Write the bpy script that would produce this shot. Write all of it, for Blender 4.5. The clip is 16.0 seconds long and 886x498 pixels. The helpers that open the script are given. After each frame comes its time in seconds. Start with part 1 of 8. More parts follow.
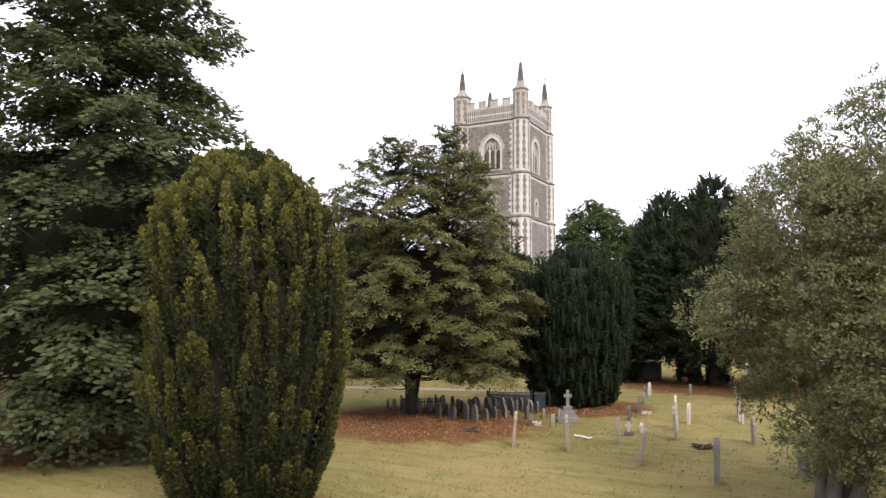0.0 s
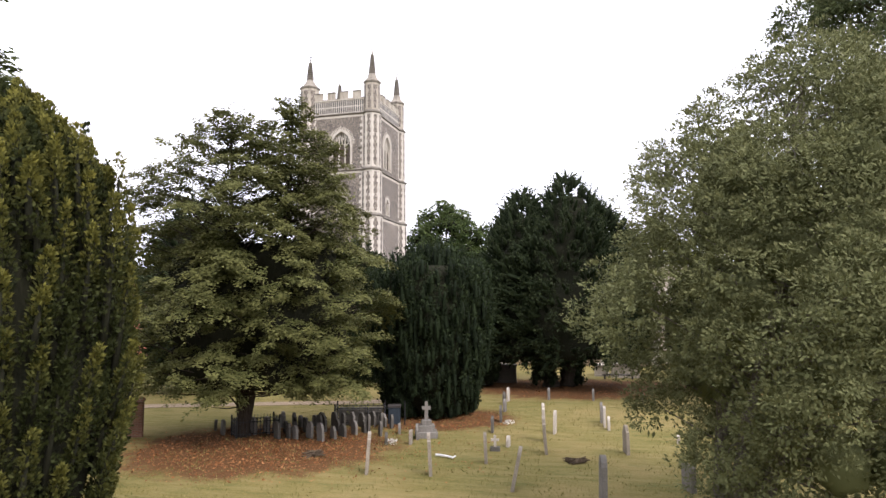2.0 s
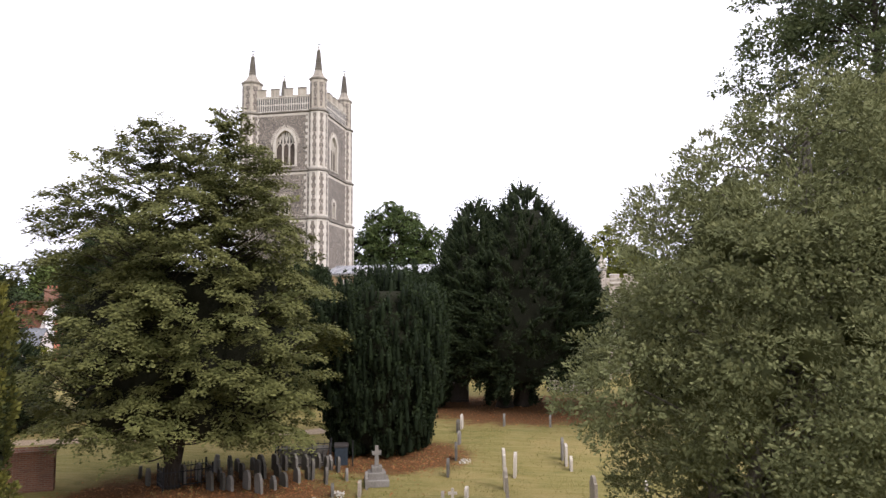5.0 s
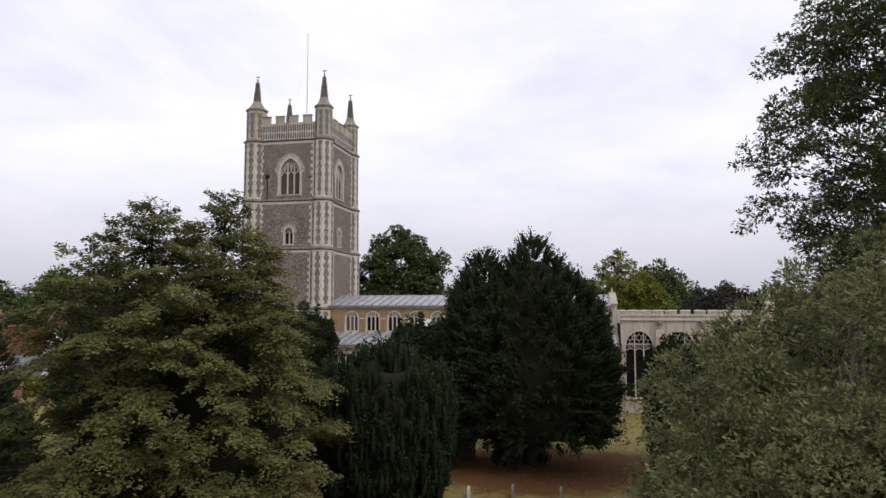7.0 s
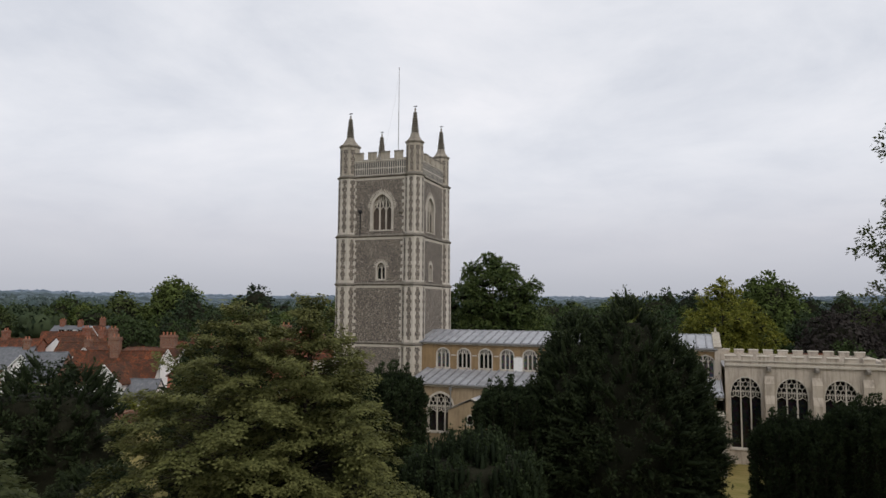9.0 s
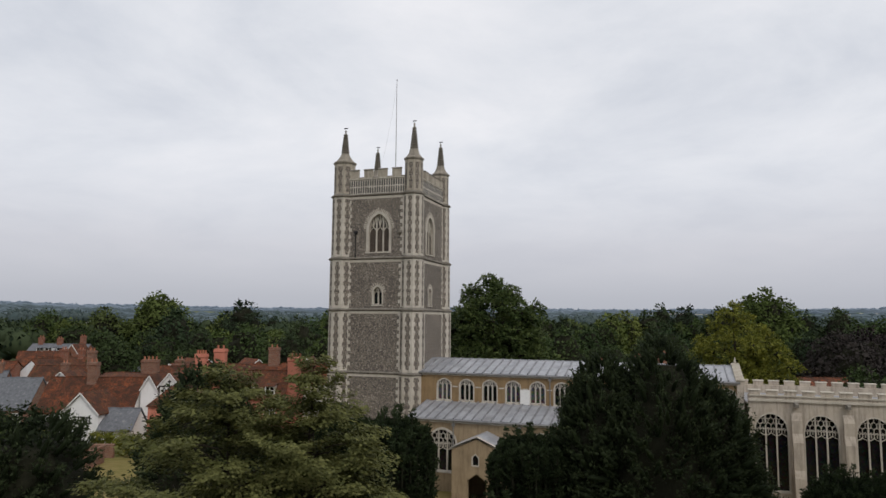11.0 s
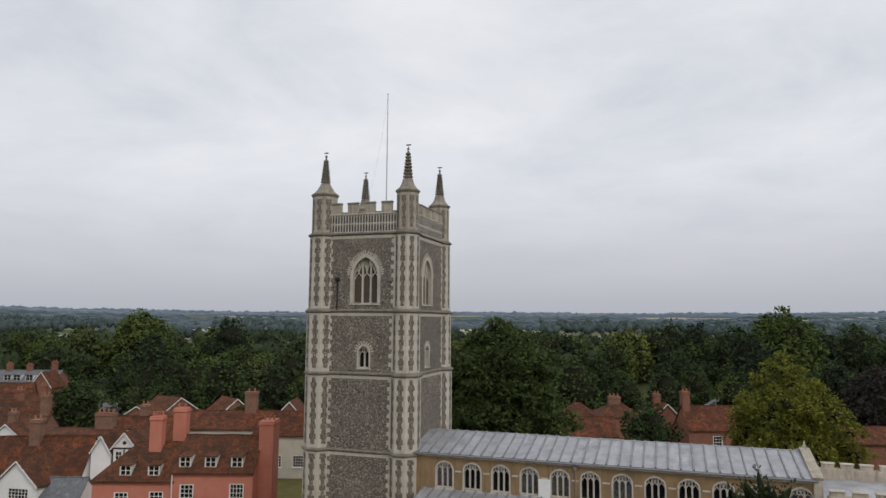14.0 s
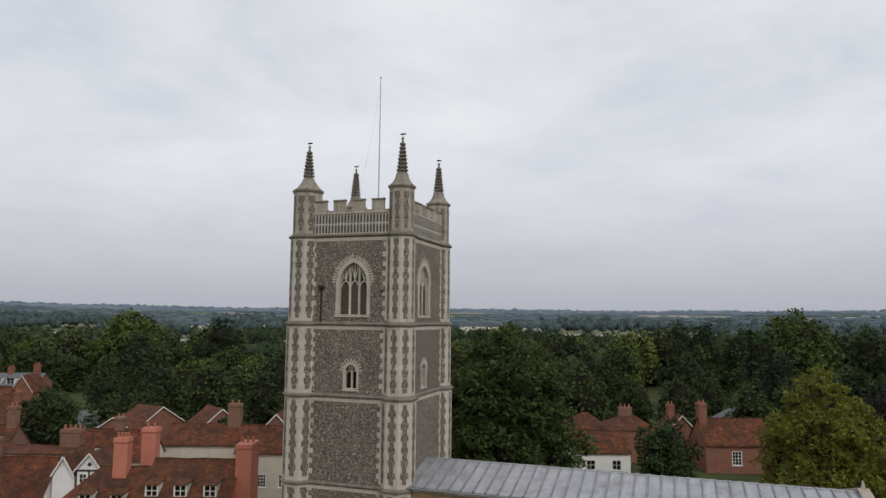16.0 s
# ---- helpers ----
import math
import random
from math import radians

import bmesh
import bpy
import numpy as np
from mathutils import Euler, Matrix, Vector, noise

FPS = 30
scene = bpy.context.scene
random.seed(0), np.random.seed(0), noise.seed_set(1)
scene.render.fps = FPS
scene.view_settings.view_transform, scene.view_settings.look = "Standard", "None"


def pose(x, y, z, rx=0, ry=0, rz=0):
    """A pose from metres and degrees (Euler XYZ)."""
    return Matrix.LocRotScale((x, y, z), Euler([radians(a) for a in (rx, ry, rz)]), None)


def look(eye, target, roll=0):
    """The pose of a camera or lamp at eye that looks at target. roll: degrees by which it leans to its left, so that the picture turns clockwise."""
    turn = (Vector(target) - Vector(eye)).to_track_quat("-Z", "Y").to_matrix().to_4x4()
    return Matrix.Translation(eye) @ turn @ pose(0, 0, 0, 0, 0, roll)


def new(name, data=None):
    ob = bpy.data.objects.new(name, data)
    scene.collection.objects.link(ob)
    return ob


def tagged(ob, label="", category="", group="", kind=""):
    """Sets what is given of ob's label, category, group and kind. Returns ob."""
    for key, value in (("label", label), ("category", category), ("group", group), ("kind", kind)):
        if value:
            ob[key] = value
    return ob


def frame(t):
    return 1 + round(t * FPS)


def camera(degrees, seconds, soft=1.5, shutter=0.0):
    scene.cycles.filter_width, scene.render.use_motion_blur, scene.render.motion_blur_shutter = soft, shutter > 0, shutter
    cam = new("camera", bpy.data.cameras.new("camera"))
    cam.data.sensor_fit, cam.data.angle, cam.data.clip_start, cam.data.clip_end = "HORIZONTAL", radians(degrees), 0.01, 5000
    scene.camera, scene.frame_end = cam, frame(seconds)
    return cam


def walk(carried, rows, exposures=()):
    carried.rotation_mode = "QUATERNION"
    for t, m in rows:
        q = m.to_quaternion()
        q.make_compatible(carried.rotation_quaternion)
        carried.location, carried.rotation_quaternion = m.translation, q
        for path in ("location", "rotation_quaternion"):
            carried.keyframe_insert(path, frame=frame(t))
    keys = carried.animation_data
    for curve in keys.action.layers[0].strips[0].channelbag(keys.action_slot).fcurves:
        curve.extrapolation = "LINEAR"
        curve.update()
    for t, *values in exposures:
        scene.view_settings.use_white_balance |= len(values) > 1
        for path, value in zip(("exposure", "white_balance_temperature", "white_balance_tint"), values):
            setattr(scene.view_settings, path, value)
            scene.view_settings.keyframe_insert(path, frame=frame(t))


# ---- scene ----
cam = camera(65.9, 16.0)
PATH = [
    (0, (-0.109, 0.002, 5.452), (-1.059, 1.753, 5.631), 0.4),
    (0.5, (-0.455, 0.794, 5.406), (-1.403, 2.546, 5.585), 0.3),
    (1, (-0.907, 1.891, 5.429), (-1.811, 3.666, 5.605), 0.3),
    (1.5, (-1.443, 2.905, 5.379), (-2.148, 4.767, 5.562), -0.1),
    (2, (-1.99, 3.936, 5.367), (-2.53, 5.852, 5.558), -0.3),
    (2.5, (-2.318, 4.592, 5.374), (-2.786, 6.527, 5.568), -0.2),
    (3, (-2.62, 5.23, 5.386), (-3.023, 7.179, 5.581), -0.3),
    (3.5, (-2.809, 5.703, 5.407), (-3.199, 7.655, 5.602), -0.1),
    (6, (-3.005, 6.508, 9.124), (-3.392, 8.464, 9.279), -0.4),
    (6.5, (-3.149, 6.964, 10.039), (-3.544, 8.918, 10.199), -0.2),
    (7, (-3.135, 7.342, 10.97), (-3.543, 9.293, 11.138), 0.0),
    (7.5, (-3.214, 7.196, 12.334), (-3.63, 9.146, 12.489), -0.1),
    (8, (-3.157, 7.4, 13.28), (-3.594, 9.345, 13.436), -0.0),
    (8.5, (-3.111, 7.743, 14.395), (-3.691, 9.651, 14.556), 0.1),
    (9, (-2.941, 7.904, 15.173), (-3.613, 9.78, 15.34), 0.4),
    (11.5, (-6.719, 13.523, 17.478), (-7.351, 15.41, 17.682), 0.4),
    (12, (-7.329, 15.496, 18.443), (-7.961, 17.382, 18.644), 0.3),
    (12.5, (-8.171, 17.943, 19.995), (-8.804, 19.831, 20.189), 0.4),
    (13, (-8.874, 19.717, 21.122), (-9.504, 21.605, 21.31), 0.4),
    (13.5, (-9.595, 21.982, 22.267), (-10.227, 23.871, 22.451), 0.4),
    (14, (-10.28, 23.889, 22.733), (-10.91, 25.776, 22.942), 0.4),
    (14.5, (-10.871, 25.58, 23.119), (-11.501, 27.462, 23.367), 0.5),
    (15, (-11.505, 27.746, 23.617), (-12.136, 29.63, 23.845), 0.5),
    (15.5, (-12.104, 29.533, 23.905), (-12.735, 31.419, 24.114), 0.6),
    (16, (-12.742, 31.567, 24.219), (-13.373, 33.454, 24.418), 0.6),
]
EXPOSURES = [(0, 1.45, 6380, 19), (3.5, 1.4, 6380, 19), (5.8, 1.02, 6400, 19), (6.3, 0.62, 6420, 18), (7.0, 0.28, 6430, 17), (8.0, 0.15, 6500, 13), (9.0, 0.0, 6500, 12), (12.5, -0.05, 6500, 11), (16, -0.1, 6500, 11)]
walk(cam, [(t, look(eye, target, roll)) for t, eye, target, roll in PATH], EXPOSURES)

from mathutils.geometry import tessellate_polygon

# ---- sky and sun: high overcast, a faint veiled sun from the south-east ----
SUN_ELEVATION, SUN_AZIMUTH = 44.0, 128.0
world = bpy.data.worlds.new("sky")
scene.world = world
world.use_nodes = True
wn, wl = world.node_tree.nodes, world.node_tree.links
wn.clear()
w_out = wn.new("ShaderNodeOutputWorld")
w_sky = wn.new("ShaderNodeTexSky")
w_sky.sky_type, w_sky.sun_disc = "NISHITA", False
w_sky.sun_elevation, w_sky.sun_rotation = radians(SUN_ELEVATION), radians(SUN_AZIMUTH)
w_skybg = wn.new("ShaderNodeBackground")
w_skybg.inputs["Strength"].default_value = 0.05
wl.new(w_sky.outputs[0], w_skybg.inputs["Color"])
w_tc = wn.new("ShaderNodeTexCoord")
w_sep = wn.new("ShaderNodeSeparateXYZ")
wl.new(w_tc.outputs["Generated"], w_sep.inputs[0])
# the cloud sheet: the direction laid on to a flat layer overhead
w_zc = wn.new("ShaderNodeMath")
w_zc.operation = "MAXIMUM"
w_zc.inputs[1].default_value = 0.0
wl.new(w_sep.outputs["Z"], w_zc.inputs[0])
w_za = wn.new("ShaderNodeMath")
w_za.operation = "ADD"
w_za.inputs[1].default_value = 0.24
wl.new(w_zc.outputs[0], w_za.inputs[0])
w_div = wn.new("ShaderNodeVectorMath")
w_div.operation = "DIVIDE"
w_comb = wn.new("ShaderNodeCombineXYZ")
for k in range(3):
    wl.new(w_za.outputs[0], w_comb.inputs[k])
wl.new(w_tc.outputs["Generated"], w_div.inputs[0])
wl.new(w_comb.outputs[0], w_div.inputs[1])
w_n1 = wn.new("ShaderNodeTexNoise")
w_n1.inputs["Scale"].default_value, w_n1.inputs["Detail"].default_value, w_n1.inputs["Roughness"].default_value = 1.5, 8.0, 0.58
w_n1.inputs["Distortion"].default_value = 0.3
wl.new(w_div.outputs[0], w_n1.inputs["Vector"])
w_r1 = wn.new("ShaderNodeValToRGB")
w_r1.color_ramp.elements[0].position, w_r1.color_ramp.elements[0].color = 0.34, (0.53, 0.56, 0.61, 1)
w_r1.color_ramp.elements[1].position, w_r1.color_ramp.elements[1].color = 0.66, (0.71, 0.72, 0.745, 1)
e = w_r1.color_ramp.elements.new(0.5)
e.color = (0.625, 0.648, 0.685, 1)
wl.new(w_n1.outputs["Fac"], w_r1.inputs[0])
# the sheet turns greyer and faintly mauve in the haze near the horizon
w_r2 = wn.new("ShaderNodeValToRGB")
w_r2.color_ramp.elements[0].position, w_r2.color_ramp.elements[0].color = 0.0, (0.37, 0.39, 0.435, 1)
w_r2.color_ramp.elements[1].position, w_r2.color_ramp.elements[1].color = 0.36, (1, 1, 1, 1)
e = w_r2.color_ramp.elements.new(0.10)
e.color = (0.475, 0.48, 0.52, 1)
e = w_r2.color_ramp.elements.new(0.2)
e.color = (0.62, 0.64, 0.68, 1)
wl.new(w_zc.outputs[0], w_r2.inputs[0])
w_fac = wn.new("ShaderNodeMapRange")
w_fac.inputs["From Min"].default_value, w_fac.inputs["From Max"].default_value = 0.03, 0.30
wl.new(w_zc.outputs[0], w_fac.inputs["Value"])
w_mix = wn.new("ShaderNodeMix")
w_mix.data_type = "RGBA"
wl.new(w_fac.outputs["Result"], w_mix.inputs["Factor"])
wl.new(w_r2.outputs[0], w_mix.inputs["A"])
wl.new(w_r1.outputs[0], w_mix.inputs["B"])
w_cloud = wn.new("ShaderNodeBackground")
w_cloud.inputs["Strength"].default_value = 1.27
wl.new(w_mix.outputs["Result"], w_cloud.inputs["Color"])
w_ms = wn.new("ShaderNodeMixShader")
w_ms.inputs[0].default_value = 0.94
wl.new(w_skybg.outputs[0], w_ms.inputs[1])
wl.new(w_cloud.outputs[0], w_ms.inputs[2])
wl.new(w_ms.outputs[0], w_out.inputs["Surface"])

sun = new("sun", bpy.data.lights.new("sun", "SUN"))
sun.data.energy, sun.data.angle, sun.data.color = 1.3, radians(25), (1.0, 0.95, 0.88)
az, el = radians(SUN_AZIMUTH), radians(SUN_ELEVATION)
sun.matrix_world = look((0, 0, 60), (-math.sin(az) * math.cos(el) * 10, -math.cos(az) * math.cos(el) * 10, 60 - math.sin(el) * 10))


# ---- materials ----
class Nodes:
    """A short way to write a node material."""

    def __init__(self, name, roughness=0.8, metallic=0.0, specular=0.4):
        self.mat = bpy.data.materials.new(name)
        self.mat.use_nodes = True
        self.n, self.l = self.mat.node_tree.nodes, self.mat.node_tree.links
        self.p = self.n["Principled BSDF"]
        self.p.inputs["Roughness"].default_value = roughness
        self.p.inputs["Metallic"].default_value = metallic
        self.p.inputs["Specular IOR Level"].default_value = specular
        self.out = self.n["Material Output"]
        self.co = self.n.new("ShaderNodeTexCoord").outputs["Object"]

    def scaled(self, v):
        m = self.n.new("ShaderNodeMapping")
        m.inputs["Scale"].default_value = v
        self.l.new(self.co, m.inputs["Vector"])
        return m.outputs[0]

    def noise(self, scale, detail=4.0, rough=0.55, vec=None, distortion=0.0):
        t = self.n.new("ShaderNodeTexNoise")
        t.inputs["Scale"].default_value, t.inputs["Detail"].default_value = scale, detail
        t.inputs["Roughness"].default_value, t.inputs["Distortion"].default_value = rough, distortion
        self.l.new(vec or self.co, t.inputs["Vector"])
        return t.outputs["Fac"]

    def voronoi(self, scale, feature="F1", out="Distance", vec=None):
        t = self.n.new("ShaderNodeTexVoronoi")
        t.feature = feature
        t.inputs["Scale"].default_value = scale
        self.l.new(vec or self.co, t.inputs["Vector"])
        return t.outputs[out]

    def ramp(self, fac, stops):
        r = self.n.new("ShaderNodeValToRGB")
        el = r.color_ramp.elements
        while len(el) < len(stops):
            el.new(0.5)
        for k, (pos, col) in enumerate(stops):
            el[k].position, el[k].color = pos, (*col, 1) if len(col) == 3 else col
        self.l.new(fac, r.inputs[0])
        return r.outputs[0]

    def mix(self, fac, a, b, blend="MIX"):
        m = self.n.new("ShaderNodeMix")
        m.data_type, m.blend_type = "RGBA", blend
        for v, s in ((fac, "Factor"), (a, "A"), (b, "B")):
            if isinstance(v, (int, float)):
                m.inputs[s].default_value = v
            elif isinstance(v, tuple):
                m.inputs[s].default_value = (*v, 1)
            else:
                self.l.new(v, m.inputs[s])
        return m.outputs["Result"]

    def math(self, op, a, b=0.0):
        m = self.n.new("ShaderNodeMath")
        m.operation = op
        for k, v in enumerate((a, b)):
            if isinstance(v, (int, float)):
                m.inputs[k].default_value = v
            else:
                self.l.new(v, m.inputs[k])
        return m.outputs[0]

    def color(self, c):
        self.l.new(c, self.p.inputs["Base Color"])
        return self

    def rough(self, c):
        self.l.new(c, self.p.inputs["Roughness"])
        return self

    def bump(self, height, strength=0.3, distance=0.02):
        b = self.n.new("ShaderNodeBump")
        b.inputs["Strength"].default_value, b.inputs["Distance"].default_value = strength, distance
        self.l.new(height, b.inputs["Height"])
        self.l.new(b.outputs[0], self.p.inputs["Normal"])
        return self

    def island(self):
        return self.n.new("ShaderNodeNewGeometry").outputs["Random Per Island"]

    def obrandom(self):
        return self.n.new("ShaderNodeObjectInfo").outputs["Random"]

    def axis(self, k):
        s = self.n.new("ShaderNodeSeparateXYZ")
        self.l.new(self.co, s.inputs[0])
        return s.outputs[k]


def mat_stone(name, light, dark, stain, streak=0.35):
    m = Nodes(name, 0.9, 0, 0.2)
    base = m.ramp(m.noise(1.3, 6, 0.6), [(0.3, dark), (0.7, light)])
    base = m.mix(m.math("MULTIPLY", m.ramp(m.noise(0.9, 5, 0.6, m.scaled((3, 3, 0.35))), [(0.5, (0, 0, 0)), (0.72, (1, 1, 1))]), streak), base, stain)
    base = m.mix(0.35, base, m.ramp(m.noise(22, 3), [(0.3, (0.12, 0.11, 0.1)), (0.7, (0.75, 0.72, 0.66))]), "SOFT_LIGHT")
    base = m.mix(m.ramp(m.voronoi(7), [(0.03, (0.5, 0.5, 0.5)), (0.12, (0, 0, 0))]), base, stain)
    return m.color(base).bump(m.noise(14, 5), 0.35, 0.02).mat


def mat_flint():
    m = Nodes("knapped_flint", 0.75, 0, 0.35)
    rnd = m.voronoi(12.5, "F1", "Color")
    sep = m.n.new("ShaderNodeSeparateColor")
    m.l.new(rnd, sep.inputs[0])
    c = m.ramp(sep.outputs[0], [(0.0, (0.03, 0.03, 0.032)), (0.45, (0.088, 0.079, 0.07)), (0.75, (0.165, 0.145, 0.125)), (1.0, (0.44, 0.405, 0.35))])
    joint = m.ramp(m.voronoi(12.5, "DISTANCE_TO_EDGE"), [(0.03, (1, 1, 1)), (0.10, (0, 0, 0))])
    c = m.mix(joint, c, (0.215, 0.182, 0.147))
    c = m.mix(0.5, c, m.ramp(m.noise(0.5, 5), [(0.25, (0.3, 0.29, 0.28)), (0.75, (0.66, 0.62, 0.58))]), "SOFT_LIGHT")
    return m.color(c).bump(m.voronoi(12.5), 0.6, 0.03).mat


def mat_plaster(name, light, dark, stain, amount=0.4):
    m = Nodes(name, 0.92, 0, 0.2)
    base = m.ramp(m.noise(0.7, 6, 0.6), [(0.3, dark), (0.7, light)])
    base = m.mix(m.math("MULTIPLY", m.ramp(m.noise(1.1, 6, 0.65, m.scaled((2.5, 2.5, 0.3))), [(0.48, (0, 0, 0)), (0.75, (1, 1, 1))]), amount), base, stain)
    base = m.mix(0.2, base, m.ramp(m.noise(30, 2), [(0.3, (0.3, 0.3, 0.3)), (0.7, (0.7, 0.7, 0.7))]), "SOFT_LIGHT")
    return m.color(base).bump(m.noise(18, 4), 0.2, 0.01).mat


def mat_tiles(name, a, b, c, moss):
    """Old clay plain tiles: courses along the slope, mottled, with moss and lichen."""
    m = Nodes(name, 0.85, 0, 0.25)
    br = m.n.new("ShaderNodeTexBrick")
    br.inputs["Scale"].default_value = 1.0
    br.inputs["Brick Width"].default_value, br.inputs["Row Height"].default_value = 0.19, 0.115
    br.inputs["Mortar Size"].default_value = 0.008
    br.inputs["Color1"].default_value, br.inputs["Color2"].default_value = (*a, 1), (*b, 1)
    br.inputs["Mortar"].default_value = (a[0] * 0.35, a[1] * 0.35, a[2] * 0.35, 1)
    v = m.n.new("ShaderNodeCombineXYZ")
    m.l.new(m.math("ADD", m.axis(0), m.math("MULTIPLY", m.axis(1), 0.83)), v.inputs[0])
    m.l.new(m.math("MULTIPLY", m.axis(2), 1.3), v.inputs[1])
    m.l.new(v.outputs[0], br.inputs["Vector"])
    base = m.mix(m.ramp(m.noise(1.7, 9, 0.84), [(0.44, (0, 0, 0)), (0.58, (0.95, 0.95, 0.95))]), br.outputs["Color"], c)
    base = m.mix(m.ramp(m.noise(2.2, 6, 0.7), [(0.52, (0, 0, 0)), (0.66, (0.85, 0.85, 0.85))]), base, moss)
    base = m.mix(m.ramp(m.noise(9, 3), [(0.64, (0, 0, 0)), (0.72, (0.5, 0.5, 0.5))]), base, (0.33, 0.29, 0.22))
    base = m.mix(m.ramp(m.noise(0.6, 6, 0.7), [(0.44, (0, 0, 0)), (0.6, (0.72, 0.72, 0.72))]), base, c)
    return m.color(base).bump(br.outputs["Fac"], 0.5, -0.02).mat


def mat_brick(name, a, b, mortar):
    m = Nodes(name, 0.9, 0, 0.2)
    br = m.n.new("ShaderNodeTexBrick")
    br.inputs["Scale"].default_value = 1.0
    br.inputs["Brick Width"].default_value, br.inputs["Row Height"].default_value = 0.225, 0.075
    br.inputs["Mortar Size"].default_value = 0.008
    br.inputs["Color1"].default_value, br.inputs["Color2"].default_value, br.inputs["Mortar"].default_value = (*a, 1), (*b, 1), (*mortar, 1)
    v = m.n.new("ShaderNodeCombineXYZ")
    m.l.new(m.math("ADD", m.axis(0), m.axis(1)), v.inputs[0])
    m.l.new(m.axis(2), v.inputs[1])
    m.l.new(v.outputs[0], br.inputs["Vector"])
    c = m.mix(m.ramp(m.noise(1.4, 5, 0.65), [(0.45, (0, 0, 0)), (0.75, (0.6, 0.6, 0.6))]), br.outputs["Color"], (0.09, 0.065, 0.05))
    return m.color(c).bump(br.outputs["Fac"], 0.3, -0.01).mat


def mat_lead():
    m = Nodes("weathered_lead", 0.5, 0.35, 0.5)
    base = m.ramp(m.noise(0.8, 5), [(0.3, (0.27, 0.275, 0.295)), (0.7, (0.41, 0.415, 0.435))])
    base = m.mix(m.ramp(m.noise(1.5, 6, 0.7, m.scaled((1, 0.25, 0.25))), [(0.5, (0, 0, 0)), (0.7, (0.7, 0.7, 0.7))]), base, (0.50, 0.505, 0.52))
    base = m.mix(m.ramp(m.noise(0.45, 4), [(0.56, (0, 0, 0)), (0.68, (0.5, 0.5, 0.5))]), base, (0.22, 0.21, 0.20))
    return m.color(base).bump(m.noise(3, 4), 0.15, 0.02).mat


def mat_slate():
    m = Nodes("grey_slate", 0.6, 0, 0.4)
    base = m.ramp(m.noise(2.2, 6, 0.7), [(0.3, (0.07, 0.075, 0.085)), (0.6, (0.14, 0.145, 0.155)), (0.8, (0.34, 0.33, 0.31))])
    return m.color(base).bump(m.noise(12, 3), 0.3, 0.02).mat


def mat_plain(name, color, roughness=0.6, metallic=0.0, vary=0.25, scale=6.0, specular=0.4):
    m = Nodes(name, roughness, metallic, specular)
    lo = tuple(v * (1 - vary) for v in color)
    hi = tuple(min(1, v * (1 + vary)) for v in color)
    return m.color(m.ramp(m.noise(scale, 5, 0.6), [(0.3, lo), (0.7, hi)])).bump(m.noise(scale * 5, 3), 0.15, 0.01).mat


def mat_glass_dark(name="old_glass", tone=1.0):
    """Leaded glass seen from outside: dark rooms behind, a dull uneven gloss."""
    m = Nodes(name, 0.15, 0, 0.28)
    br = m.voronoi(6, "F1", "Color")
    c = m.mix(0.6, m.ramp(m.noise(1.2, 3), [(0.3, (0.008 * tone, 0.008 * tone, 0.008 * tone)), (0.7, (0.022 * tone, 0.022 * tone, 0.021 * tone))]), m.mix(1.0, br, (0.02 * tone, 0.02 * tone, 0.02 * tone), "MULTIPLY"))
    return m.color(c).bump(br, 0.06, 0.02).mat


def mat_leaf(name, dark, mid, light, tip=None, tip_from=0.0, tip_to=1.0, patch=0.5, translucent=0.22, rough=0.7, spec=0.12):
    """Leaves: each leaf its own tone, with larger drifts of tone through the crown; tip: the colour of new shoots
    towards the top, and of light painted on upper and outer leaves.
    """
    m = Nodes(name, rough, 0, spec)
    c = m.ramp(m.island(), [(0.0, dark), (0.55, mid), (1.0, light)])
    c = m.mix(m.ramp(m.noise(patch, 3), [(0.38, (0, 0, 0)), (0.64, (0.4, 0.4, 0.4))]), c, mid)
    c = m.mix(m.ramp(m.noise(patch * 2.3, 3, 0.5, m.scaled((1, 1, 1.3))), [(0.42, (0, 0, 0)), (0.70, (0.45, 0.45, 0.45))]), c, light)
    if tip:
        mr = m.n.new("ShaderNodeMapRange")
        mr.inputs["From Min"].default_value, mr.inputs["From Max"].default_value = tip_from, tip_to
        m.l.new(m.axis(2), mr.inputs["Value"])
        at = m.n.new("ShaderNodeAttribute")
        at.attribute_name = "young_lit_tone"
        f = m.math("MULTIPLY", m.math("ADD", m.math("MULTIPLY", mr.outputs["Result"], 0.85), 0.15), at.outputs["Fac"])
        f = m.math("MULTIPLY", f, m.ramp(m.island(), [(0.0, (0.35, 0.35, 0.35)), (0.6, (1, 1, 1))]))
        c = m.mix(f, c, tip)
    m.color(c)
    tr = m.n.new("ShaderNodeBsdfTranslucent")
    m.l.new(c, tr.inputs["Color"])
    ms = m.n.new("ShaderNodeMixShader")
    ms.inputs[0].default_value = translucent
    m.l.new(m.p.outputs[0], ms.inputs[1])
    m.l.new(tr.outputs[0], ms.inputs[2])
    m.l.new(ms.outputs[0], m.out.inputs["Surface"])
    return m.mat


def mat_bark(name, a, b):
    m = Nodes(name, 0.95, 0, 0.15)
    c = m.ramp(m.noise(5, 6, 0.7, m.scaled((3, 3, 0.5))), [(0.3, a), (0.7, b)])
    return m.color(c).bump(m.noise(7, 6, 0.7, m.scaled((3, 3, 0.4))), 0.7, 0.05).mat


